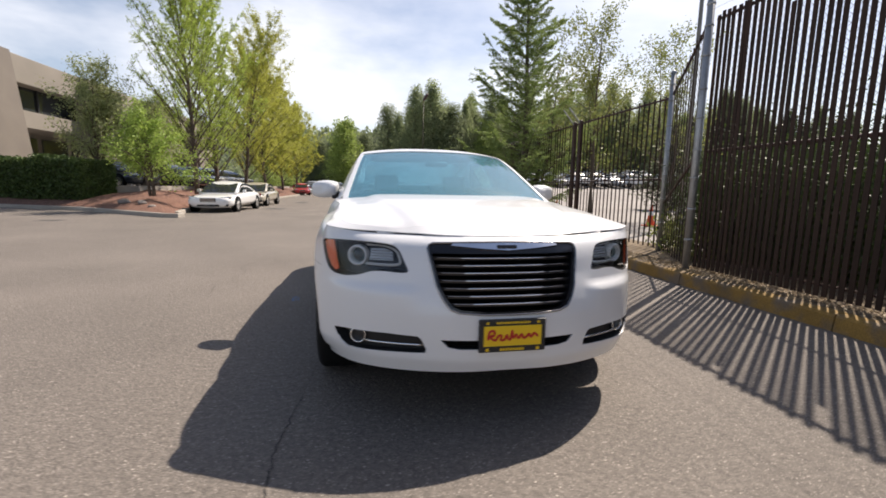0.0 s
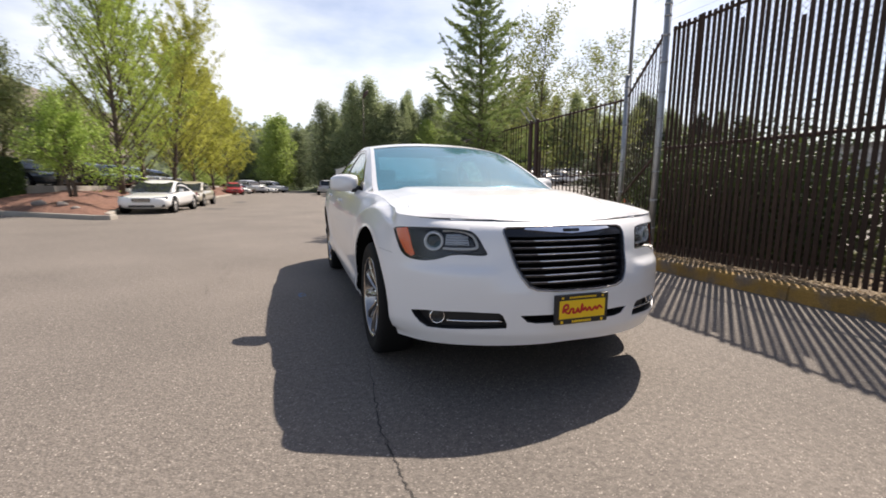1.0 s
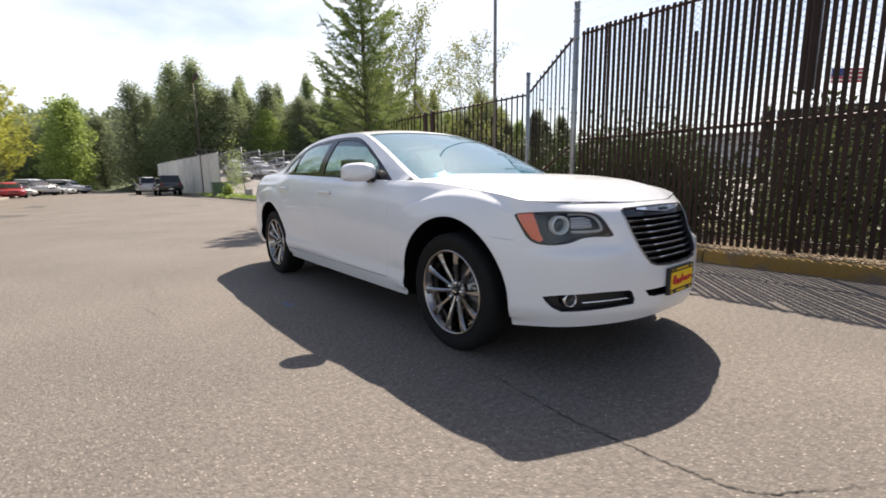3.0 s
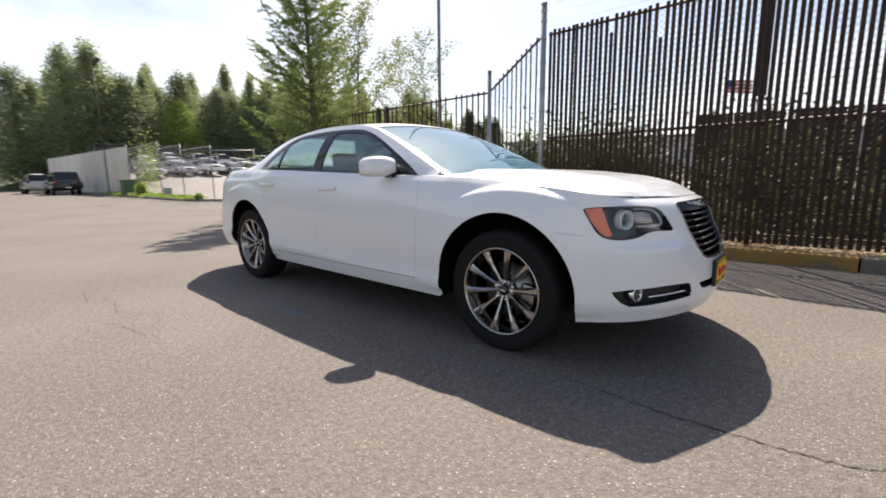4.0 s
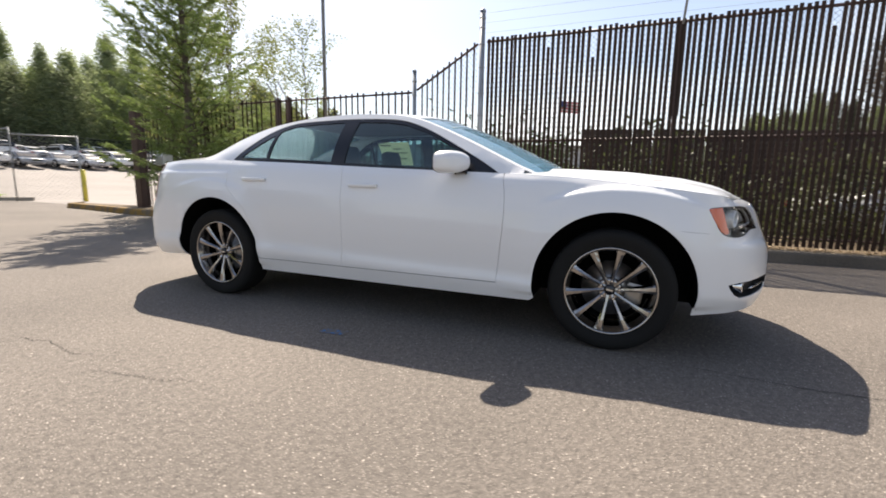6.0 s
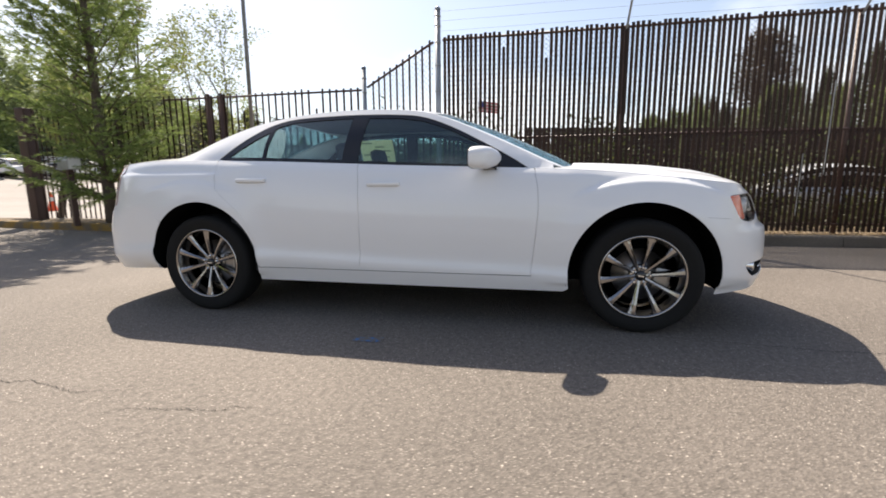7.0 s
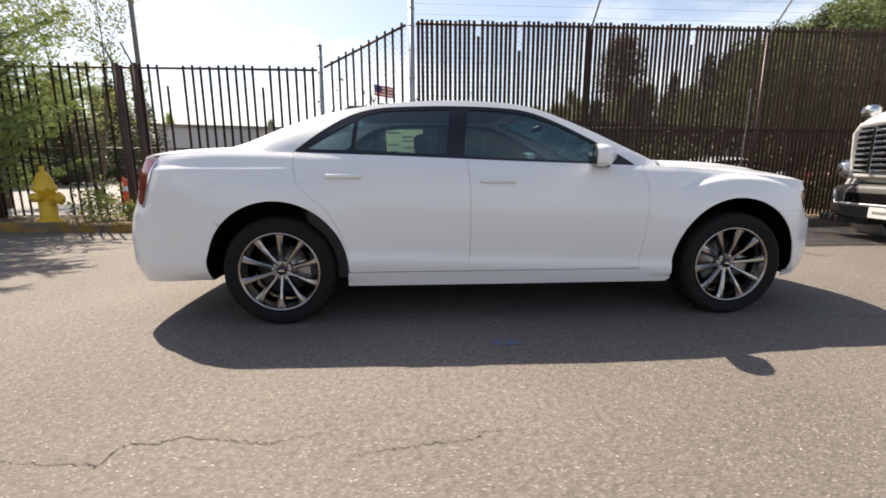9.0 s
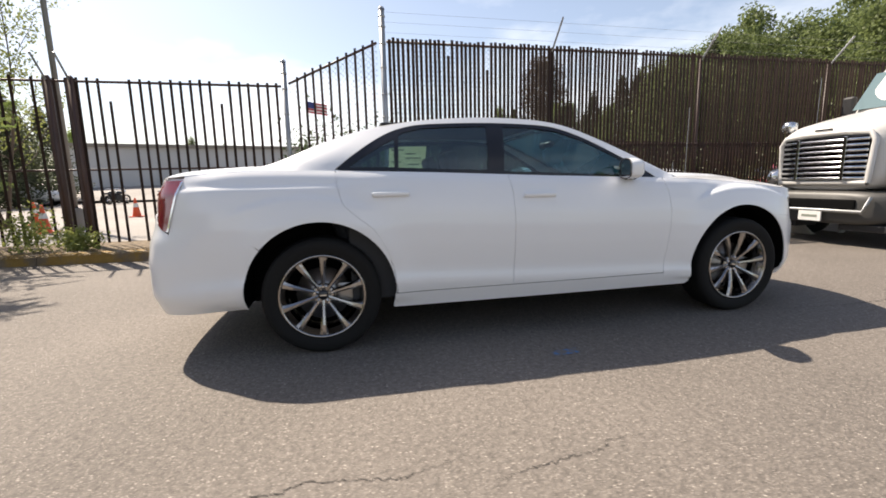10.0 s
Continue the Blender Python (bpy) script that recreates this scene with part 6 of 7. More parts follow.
for k in range(56):
    bearing = 102 + 54 * ((k + .5) / 56) + r.uniform(-.6, .6)
    elev = float(np.interp(bearing, [102, 104, 108, 111, 118.5, 120, 124.8, 127.9, 130.6, 145, 156], [6, 6.6, 9.0, 9.6, 9.6, 10.2, 11.8, 13.3, 15.6, 17.5, 17])) * r.uniform(.76, 1.0)
    d = r.uniform(42, 74)
    x, y = -3.6 + d * math.sin(radians(bearing)), .5 + d * math.cos(radians(bearing))
    kd = r.choice((0, 0, 2, 2, 1) if bearing > 127 else ((1, 1, 1, 2) if bearing > 111 else (0, 2)))
    tall = max(3.0, 1 + d * math.tan(radians(elev)) - slope_h(x, y))
    sw = r.uniform(.75, 1.1) * min(1.1, max(.55, tall / 11))
    m = pose(x, y, slope_h(x, y) - .3, 0, 0, r.uniform(0, 360)) @ Matrix.Diagonal((sw, sw, tall / TREES_H[kd], 1))
    if kd not in first:
        first.add(kd)
        slope_kinds[kd].matrix_basis = m
        slope_kinds[kd]["group"] = "trees of the slope"
    else:
        copy_thing(slope_kinds[kd], m).matrix_basis = m
L_PLUM = leaf_mat("dark_purple_brown_leaf", (0.075, 0.058, 0.045), (0.13, 0.105, 0.075), .3)
plume("copper_tree", 95, 16.2, 5.2, L_PLUM, "tall round dark copper-leaved tree beyond the fence", n=15000, leaf=.2, lobes=70, bottom=.1, top=.26).matrix_basis = pose(82.4, -39.8, 8.4)
# dark screen of trees on the far side of the lot
for k, (x, y, tall) in enumerate(((19, 20.5, 5.0), (22, 20, 5.6), (25, 21.5, 5.2), (28, 21, 6.4), (31.5, 22.5, 6.0), (35, 23, 6.6), (24, 25, 6.2), (30, 27, 7.0))):
    m = pose(x, y, 0, 0, 0, 47 * k) @ Matrix.Diagonal((.62, .62, tall / 14.0, 1))
    copy_thing(slope_kinds[1], m).matrix_basis = m


# ---- parked cars ----
def loft(sections, n=24, power=3.2):
    """Rings (y, half width, z0, z1) as rounded boxes, joined and capped."""
    vs, fs = [], []
    for y, w, z0, z1 in sections:
        for k in range(n):
            a = 2 * math.pi * (k + .5) / n
            c, s = math.cos(a), math.sin(a)
            e = 2 / power
            vs.append((w * math.copysign(abs(c) ** e, c), y, (z0 + z1) / 2 + (z1 - z0) / 2 * math.copysign(abs(s) ** e, s)))
    m = len(sections)
    for i in range(m - 1):
        for k in range(n):
            q = (k + 1) % n
            fs.append((i * n + k, i * n + q, (i + 1) * n + q, (i + 1) * n + k))
    fs.append(tuple(range(n))[::-1])
    fs.append(tuple((m - 1) * n + k for k in range(n)))
    return vs, fs


M_CARGLASS = mat("dark_car_window", (0.02, 0.024, 0.028), .06, spec=.5)


def small_car(name, colour, label, kind="saloon", group=""):
    """A parked car seen from some way off: body, cabin, glass, lamps, wheels. Nose towards -y."""
    e = thing(name, label, "car", group)
    if kind == "saloon":
        body_s = [(-2.3, .50, .32, .60), (-2.26, .66, .24, .66), (-2.15, .79, .20, .70), (-1.9, .86, .19, .745), (-1.5, .885, .19, .79), (-1.0, .90, .19, .84), (-.8, .905, .19, .87), (.8, .905, .20, .93), (1.6, .89, .20, .95), (2.05, .85, .24, .94), (2.25, .76, .30, .88), (2.32, .6, .4, .8)]
        cab = [(-1.15, .76, .78, .84), (-.75, .745, .78, 1.08), (-.3, .70, .78, 1.32), (.1, .66, .78, 1.39), (.6, .655, .78, 1.385), (1.0, .68, .80, 1.29), (1.4, .71, .82, 1.10), (1.75, .73, .84, .96)]
    elif kind == "suv":
        body_s = [(-2.35, .7, .45, .8), (-2.28, .88, .34, .98), (-1.5, .93, .30, 1.05), (-1.0, .94, .30, 1.10), (1.8, .94, .30, 1.14), (2.25, .92, .34, 1.12), (2.36, .86, .4, 1.05)]
        cab = [(-1.15, .80, 1.0, 1.08), (-.8, .78, 1.0, 1.4), (-.45, .74, 1.0, 1.68), (0, .73, 1.0, 1.76), (1.6, .73, 1.0, 1.76), (2.1, .75, 1.0, 1.62), (2.3, .80, 1.0, 1.1)]
    else:
        body_s = [(-2.6, .75, .5, .9), (-2.5, .92, .4, 1.05), (-1.5, .96, .36, 1.1), (0, .96, .36, 1.12), (.6, .96, .36, 1.12), (2.5, .96, .4, 1.12), (2.62, .94, .48, 1.08)]
        cab = [(-1.0, .84, 1.05, 1.12), (-.7, .80, 1.05, 1.5), (-.4, .76, 1.05, 1.76), (.3, .76, 1.05, 1.82), (2.3, .78, 1.05, 1.78), (2.5, .82, 1.05, 1.15)]
    paint = mat("car_paint_" + name, colour, .3, coat=1.0)
    link("body", *loft(body_s, 32, 3.4), paint, e, smooth=True)
    link("roof", *loft(cab, 24, 3.6), paint, e, smooth=True)
    # window band: strips standing just proud of the cabin
    zlo = cab[0][2] + (.10 if kind == "saloon" else .08)
    ztop = max(c[3] for c in cab) - .10
    for sg in (1, -1):
        ys = np.linspace(cab[0][0] + .42, cab[-1][0] - .35, 12)
        up = []
        for y in ys:
            zt = min(ztop, float(np.interp(y, [c[0] for c in cab], [c[3] for c in cab])) - .07)
            w = float(np.interp(y, [c[0] for c in cab], [c[1] for c in cab]))
            up.append((y, max(zt, zlo + .02), w))
        vs = [(sg * (w + .012), y, zlo) for y, zt, w in up] + [(sg * (w - .02 + .006), y, zt) for y, zt, w in up]
        n = len(up)
        link("side_window", vs, [(i, i + 1, n + i + 1, n + i) for i in range(n - 1)], M_CARGLASS, e, "dark side glass")
    for a, b, nm in ((0, 2, "windscreen"), (len(cab) - 1, len(cab) - 3, "rear_window")):
        p, q = cab[a], cab[b]
        sgy = -1 if a == 0 else 1
        vs = [(-p[1] * .88, p[0] + sgy * .012, p[3] + .03), (p[1] * .88, p[0] + sgy * .012, p[3] + .03), (q[1] * .84, q[0] + sgy * .035, q[3] - .035), (-q[1] * .84, q[0] + sgy * .035, q[3] - .035)]
        mid = cab[1 if a == 0 else len(cab) - 2]
        vs = vs[:2] + [(mid[1] * .88, mid[0] + sgy * .04, mid[3] + .012), (-mid[1] * .88, mid[0] + sgy * .04, mid[3] + .012)] + vs[2:]
        link(nm, vs, [(0, 1, 2, 3), (3, 2, 4, 5)], M_CARGLASS, e, "dark sloping glass")
    wr = .33 if kind == "saloon" else .38
    for wy in (-1.42, 1.42):
        for sg in (1, -1):
            ww = link("wheel", *lathe([(-.10, wr * .6), (-.11, wr * .9), (-.09, wr), (.09, wr), (.11, wr * .9), (.105, wr * .68)], "x", 28, (sg * .795, wy, wr)), M_RUBBER, e, "tyre", True)
            link("arch_liner", *lathe([(sg * .80, .01), (sg * .893, wr * .9), (sg * .896, wr * 1.13), (sg * .86, wr * 1.15)], "x", 28, (0, wy, wr * 1.02)), M_LINER, e, "dark wheel arch")
            link("rim", *lathe([(sg * .09, wr * .68), (sg * .10, wr * .62), (sg * .07, wr * .3), (sg * .085, wr * .12), (sg * .085, .001)], "x", 20, (sg * .795, wy, wr)), M_SILVER, ww, "alloy rim", True)
    fz, fy = (.62, -2.27) if kind == "saloon" else (.86, -2.38 if kind == "suv" else -2.6)
    fz -= .06 if kind == "saloon" else 0
    fg = part("front_grille", boxed(-.30, .30, fy - .05, fy + .1, fz - .09, fz + .07, .025), M_TRIM, e, "dark grille")
    for k in range(3):
        part("grille_bar", boxed(-.29, .29, fy - .062, fy - .045, fz - .065 + .045 * k, fz - .05 + .045 * k), M_CHROME, fg)
    for sg in (1, -1):
        part("fog_opening", boxed(min(sg * .50, sg * .74), max(sg * .50, sg * .74), fy + .03, fy + .2, .28, .38, .02), M_PLASTIC, e, "dark bumper opening")
    part("lower_grille", boxed(-.42, .42, fy - .03, fy + .1, .27, .38, .02), M_PLASTIC, e)
    for sg in (1, -1):
        bm = boxed(.40, .80, -.07, .07, -.055, .065, .03)
        for v in bm.verts:
            v.co = Vector((sg * v.co.x, fy + .07 + v.co.y + .55 * max(0, v.co.x - .45), fz + .035 + v.co.z + .10 * (v.co.x - .4)))
        part("headlamp", bm, M_SILVER, e, "clear swept headlamp")
        ry = 2.30 if kind != "pickup" else 2.58
        part("tail_lamp", boxed(min(sg * .55, sg * .84), max(sg * .55, sg * .84), ry - .08, ry + .05, fz + .08, fz + .24, .03), M_RED, e, "red tail lamp")
        part("door_mirror", boxed(min(sg * .86, sg * 1.0), max(sg * .86, sg * 1.0), -.72, -.6, cab[0][2] + .08, cab[0][2] + .22, .03), paint, e)
    part("number_plate", boxed(-.17, .17, (2.36 if kind != "pickup" else 2.61), (2.39 if kind != "pickup" else 2.64), .55, .66), M_WHITE, e, "pale plate")
    return e


white_car = small_car("parked_saloon", (.78, .78, .76), "white parked saloon at the kerb below the bank", "saloon", "cars along the road")
white_car.matrix_basis = pose(-6.3, 16.1, 0, 0, 0, -3) @ Matrix.Diagonal((.97, .95, .90, 1))
beige_car = small_car("parked_saloon", (.42, .38, .30), "beige parked saloon behind the white one", "saloon", "cars along the road")
beige_car.matrix_basis = pose(-6.3, 21.7, 0, 0, 0, -1) @ Matrix.Diagonal((.97, .95, .90, 1))
red_car = small_car("parked_saloon", (.45, .02, .03), "red saloon parked far down the road", "saloon", "cars along the road")
red_car.matrix_basis = pose(-7.4, 50, 0, 0, 0, 10)
pick = small_car("parked_pickup", (.02, .022, .026), "dark pickup with a covered bed parked at the far kerb", "pickup", "cars along the road")
pick.matrix_basis = pose(3.55, 44, 0, 0, 0, 180)
silver = small_car("parked_van", (.55, .56, .58), "pale grey sport utility car parked far down the road", "suv", "cars along the road")
silver.matrix_basis = pose(2.7, 51, 0, 0, 0, 180)
for k, (x, y, a, src) in enumerate(((-7.6, 56, 30, white_car), (-6.4, 60, 40, silver), (-5.2, 64, 60, white_car), (-4.0, 67, 60, silver), (-9, 62, 30, red_car))):
    copy_thing(src, pose(x, y, 0, 0, 0, a))
dark1 = small_car("dark_saloon", (.018, .02, .024), "dark saloon parked on the upper car park", "saloon", "cars on the upper car park")
dark1.matrix_basis = pose(-13.2, 21.5, .83, 0, 0, 62)
for x, y, a in ((-11.7, 24.5, 62), (-11.3, 27.6, 60), (-11.3, 30.8, 64), (-11.4, 34.5, 60)):
    copy_thing(dark1, pose(x, y, .83, 0, 0, a))


# the sloping far lot and its rows of cars
def lot_h(x, y):
    return 3.0 * float(sstep(np.array(y), 24, 66)) * float(sstep(np.array(x), 5, 12))


tagged(link("rising_pavement", *sheet([(6.3, 24), (60, 24), (90, 50), (70, 66), (40, 72), (6.0, 72), (6.2, 50), (6.4, 35)], [], lambda p: np.column_stack([p, [lot_h(a, b) - .008 for a, b in p]]), 2.5), M_LOT, smooth=True),
       "rising far end of the car lot", "parking lot", kind="structure")
lot_white = small_car("lot_car", (.74, .74, .74), "white car standing in the lot's rows", "suv", "cars in the lot")
lot_grey = small_car("lot_car", (.22, .24, .27), "grey car standing in the lot's rows", "saloon", "cars in the lot")
lot_silver = small_car("lot_car", (.50, .51, .53), "silver car standing in the lot's rows", "saloon", "cars in the lot")
src = [lot_white, lot_grey, lot_silver]
placed_ = [0, 0, 0]
r = random.Random(12)
row = [(10.5 + 2.6 * k, 46 + .1 * k, 0) for k in range(14)] + [(12 + 2.6 * k, 54, 180) for k in range(14)] + [(14 + 2.7 * k, 61, 0) for k in range(14)]
for k, (x, y, a) in enumerate(row):
    j = r.choice((0, 0, 1, 2, 2))
    m = pose(x, y, lot_h(x, y), 0, 0, a + r.uniform(-3, 3))
    if not placed_[j]:
        placed_[j] = 1
        src[j].matrix_basis = m
    else:
        copy_thing(src[j], m)
for x, y, a, s in ((6.5, -6.9, 4, white_car), (6.4, -11.6, 2, red_car), (30, 22, 20, lot_white), (27, 24.5, 20, lot_grey)):
    copy_thing(s, pose(x, y, -.01, 0, 0, a))


# ---- chain-link fence of the far lot ----
far_fence = tagged(new("chain_link_fence"), "galvanised chain-link fence round the far lot", "fence", kind="structure")
corner, gate_a, gate_b, far_end = (6.1, 35.0), (5.5, 18.85), (6.9, 17.5), (5.0, 61)
M_WHITESLAT = mat("pale_fence_fabric", (.74, .74, .71), .8, vary=.1, fine=.1, fscale=30)


def link_run(a, b, z1, white=False, base_z=0.0):
    A, B = Vector((*a, base_z)), Vector((*b, base_z))
    L = (B - A).length
    ang = math.degrees(math.atan2(B.y - A.y, B.x - A.x))
    base = pose(A.x, A.y, base_z, 0, 0, ang)
    n = max(1, int(round(L / (3 if white else 9))))
    for k in range(n + 1):
        p = A.lerp(B, k / n)
        ob = link("post", *tube([(p.x, p.y, 0), (p.x, p.y, z1 + .05)], .024, 8), M_GALV, far_fence, smooth=True)
        if white:
            link("arm", *tube([(p.x, p.y, z1), (p.x - .22, p.y - .05, z1 + .25)], .015, 5), M_GALV, ob)
    link("rail", *tube([(A.x, A.y, z1), (B.x, B.y, z1)], .022, 6), M_GALV, far_fence, smooth=True)
    if white:
        m = int(L / .16)
        vs, fs = [], []
        for k in range(m):
            p = A.lerp(B, (k + .5) / m)
            d = (B - A).normalized() * .074
            j = len(vs)
            o = (B - A).normalized().cross(Vector((0, 0, 1))) * .006
            vs += [p - d - o + Vector((0, 0, .1)), p + d - o + Vector((0, 0, .1)), p + d - o + Vector((0, 0, z1 - .03)), p - d - o + Vector((0, 0, z1 - .03)),
                   p - d + o + Vector((0, 0, .1)), p + d + o + Vector((0, 0, .1)), p + d + o + Vector((0, 0, z1 - .03)), p - d + o + Vector((0, 0, z1 - .03))]
            fs += [tuple(j + q for q in fc) for fc in ((0, 1, 2, 3), (5, 4, 7, 6), (1, 5, 6, 2), (4, 0, 3, 7), (3, 2, 6, 7))]
        o = link("privacy_slats", vs, fs, M_WHITESLAT, far_fence, "pale privacy slats")
        o["kind"] = "stuff"
    else:
        vs, fs = wire_mesh(L, .05, lambda x: z1 - .02, .16, .0022)
        o = link("wire_mesh", [base @ Vector(v) for v in vs], fs, M_WIRE, far_fence, "woven wire")
        o["kind"] = "stuff"


link_run(far_end, corner, 3.5, True)
link_run(corner, (5.75, 27.1), 3.3)
link_run((5.75, 27.1), (5.6, 23), 2.9)
link_run((5.6, 23), gate_a, 2.6)
link_run(gate_a, gate_b, 2.4)
for a, b in ((corner, (5.75, 27.1)), ((5.75, 27.1), gate_a)):
    link("middle_rail", *tube([(*a, 2.05), (*b, 2.05)], .022, 6), M_GALV, far_fence, smooth=True)
# dark screened fence behind the rows of cars
M_SCREEN = mat("dark_fence_fabric", (.030, .028, .026), .85, vary=.2, scale=.6, fine=.15)
scr = tagged(new("screened_fence"), "chain-link fence with dark fabric behind the rows of cars", "fence", kind="structure")
for k in range(14):
    xa, xb = 11 + 3.4 * k, 14.4 + 3.4 * k
    ya, yb = 70.5 - .18 * (xa - 11), 70.5 - .18 * (xb - 11)
    part("fabric_panel", boxed(0, 3.36, -.02, .02, 0, 3.0, 0, pose(xa, ya, 2.95, 0, 0, -10.2)), M_SCREEN, scr)
    link("post", *tube([(xa, ya - .06, 2.8), (xa, ya - .06, 6.1)], .05, 6), M_GALV, scr)
    link("rail", *tube([(xa, ya - .05, 6.0), (xb, yb - .05, 6.0)], .035, 6), M_GALV, scr)
M_YEL = mat("yellow_post_paint", (.62, .52, .06), .5, vary=.15)
gp = thing("gate_post", "yellow painted steel gate post at the lot entrance", "post", at=pose(6.9, 17.35, 0))
link("post", *tube([(0, 0, -.02), (0, 0, 1.15)], .07, 12), M_YEL, gp, smooth=True)
link("cap", *lathe([(1.15, .07), (1.18, .06), (1.2, .001)], "z", 12), M_YEL, gp, smooth=True)
ub = thing("utility_box", "small green utility box on the grass strip", "utility box", at=pose(5.6, 32.5, .1))
M_UB = mat("green_enamel", (.07, .13, .07), .5, vary=.1)
part("cabinet", boxed(-.62, .62, -.4, .4, 0, .95, .04), M_UB, ub)
part("lid", boxed(-.66, .66, -.44, .44, .95, 1.03, .02), M_UB, ub)
part("meter_box", boxed(-.18, .18, -.14, .14, 0, .55, .02, pose(-.1, -7.2, 0)), M_GALV, ub, "small grey box beside it")

# ---- street lamps and poles ----
M_POLE = mat("dull_steel_pole", (0.20, 0.19, 0.18), .5, .5, vary=.1)
lampost = thing("light_pole", "tall slender dark steel light pole in the fenced lot", "light pole")
link("pole", *tube([(9.93, 8.44, -.02), (9.93, 8.44, 6), (9.93, 8.44, 14)], [.075, .062, .045], 12), M_POLE, lampost, "tapered steel shaft", True)
link("base_shroud", *lathe([(0, .2), (.5, .2), (.55, .12)], "z", 16, (9.93, 8.44, 0)), M_CLAD, lampost, "concrete footing", True)
lamp2 = thing("street_lamp", "far street lamp with a small round head above the trees", "street lamp")
link("pole", *tube([(5.5, 38.5, 0), (5.5, 38.5, 9.4)], [.045, .025], 10), M_BROWN_POST, lamp2, smooth=True)
link("head", *tube([(5.5, 38.5, 9.3), (5.52, 38.5, 9.45), (5.66, 38.45, 9.72), (5.86, 38.4, 10.0), (5.93, 38.4, 10.06)], [.03, .09, .17, .14, .03], 10), M_BROWN_POST, lamp2, "tilted flood lamp head", True)

# ---- hydrant and letter box ----
hyd = thing("fire_hydrant", "yellow cast-iron fire hydrant behind the kerb", "hydrant", at=pose(3.78, 6.62, .13) @ Matrix.Diagonal((1.14, 1.14, 1.16, 1)))
link("barrel", *lathe([(0, .15), (.04, .15), (.05, .105), (.42, .10), (.44, .135), (.50, .135), (.52, .115), (.58, .11), (.64, .085), (.70, .05), (.71, .03), (.78, .028), (.785, .001)], "z", 24), M_HYDRANT, hyd, "yellow painted barrel and bonnet", True)
link("outlet", *lathe([(.08, .05), (.16, .05), (.165, .062), (.21, .062), (.215, .02), (.235, .02), (.235, .001)], "x", 14, (0, 0, .36)), M_HYDRANT, hyd, "capped outlet", True)
link("outlet", *lathe([(-.08, .05), (-.16, .05), (-.165, .062), (-.21, .062), (-.215, .02), (-.235, .02), (-.235, .001)], "x", 14, (0, 0, .36)), M_HYDRANT, hyd, "capped outlet", True)
link("pumper_outlet", *lathe([(-.08, .065), (-.16, .065), (-.165, .08), (-.2, .08), (-.21, .02), (-.23, .001)], "y", 16, (0, 0, .33)), M_HYDRANT, hyd, "large capped outlet", True)
for k in range(8):
    a = k * math.pi / 4
    link("flange_bolt", *lathe([(.50, .012), (.522, .012), (.523, .001)], "z", 6, (.122 * math.cos(a), .122 * math.sin(a), 0)), M_HYDRANT, hyd)

box_ = thing("letter_box", "pale grey metal letter box on a brown post", "letter box", at=pose(3.62, 8.35, .1, 0, 0, -20))
part("post", boxed(-.05, .05, -.05, .05, 0, 1.15, .006), M_BROWN_POST, box_, "square brown post")
vs, fs = [], []
secp = [(-.11, 0), (.11, 0), (.11, .16)] + [(.11 * math.cos(a), .16 + .11 * math.sin(a)) for a in np.linspace(.3, math.pi - .3, 7)] + [(-.11, .16)]
for y in (-.26, .26):
    vs += [(a, y, 1.15 + b) for a, b in secp]
n = len(secp)
fs = [(i, (i + 1) % n, n + (i + 1) % n, n + i) for i in range(n)] + [tuple(range(n))[::-1], tuple(range(n, 2 * n))]
lb_ = link("box", vs, fs, M_GALV, box_, "rounded metal box")
part("flap", boxed(-.1, .1, -.275, -.262, 1.16, 1.38, .004), M_WHITE, lb_, "pale front flap")

# ---- beyond the low fence: cones, motorcycles, wall, flag ----
def cone(x, y):
    c = thing("traffic_cone", "orange traffic cone standing in the lot", "cone", "cones in the lot", pose(x, y, -.01))
    link("body", *lathe([(.03, .14), (.68, .03), (.70, .02), (.70, .001)], "z", 16), M_CONE, c, smooth=True)
    part("base", boxed(-.2, .2, -.2, .2, 0, .035, .008), M_CONE, c)
    link("collar", *lathe([(.36, .092), (.5, .066)], "z", 16), M_WHITE, c, "white reflective collar", True)
    return c


cn = cone(14.5, 8.9)
for x, y in ((8.9, 8.6), (19, 8.7), (9.3, 16.5), (12, 10.6)):
    copy_thing(cn, pose(x, y, -.01))


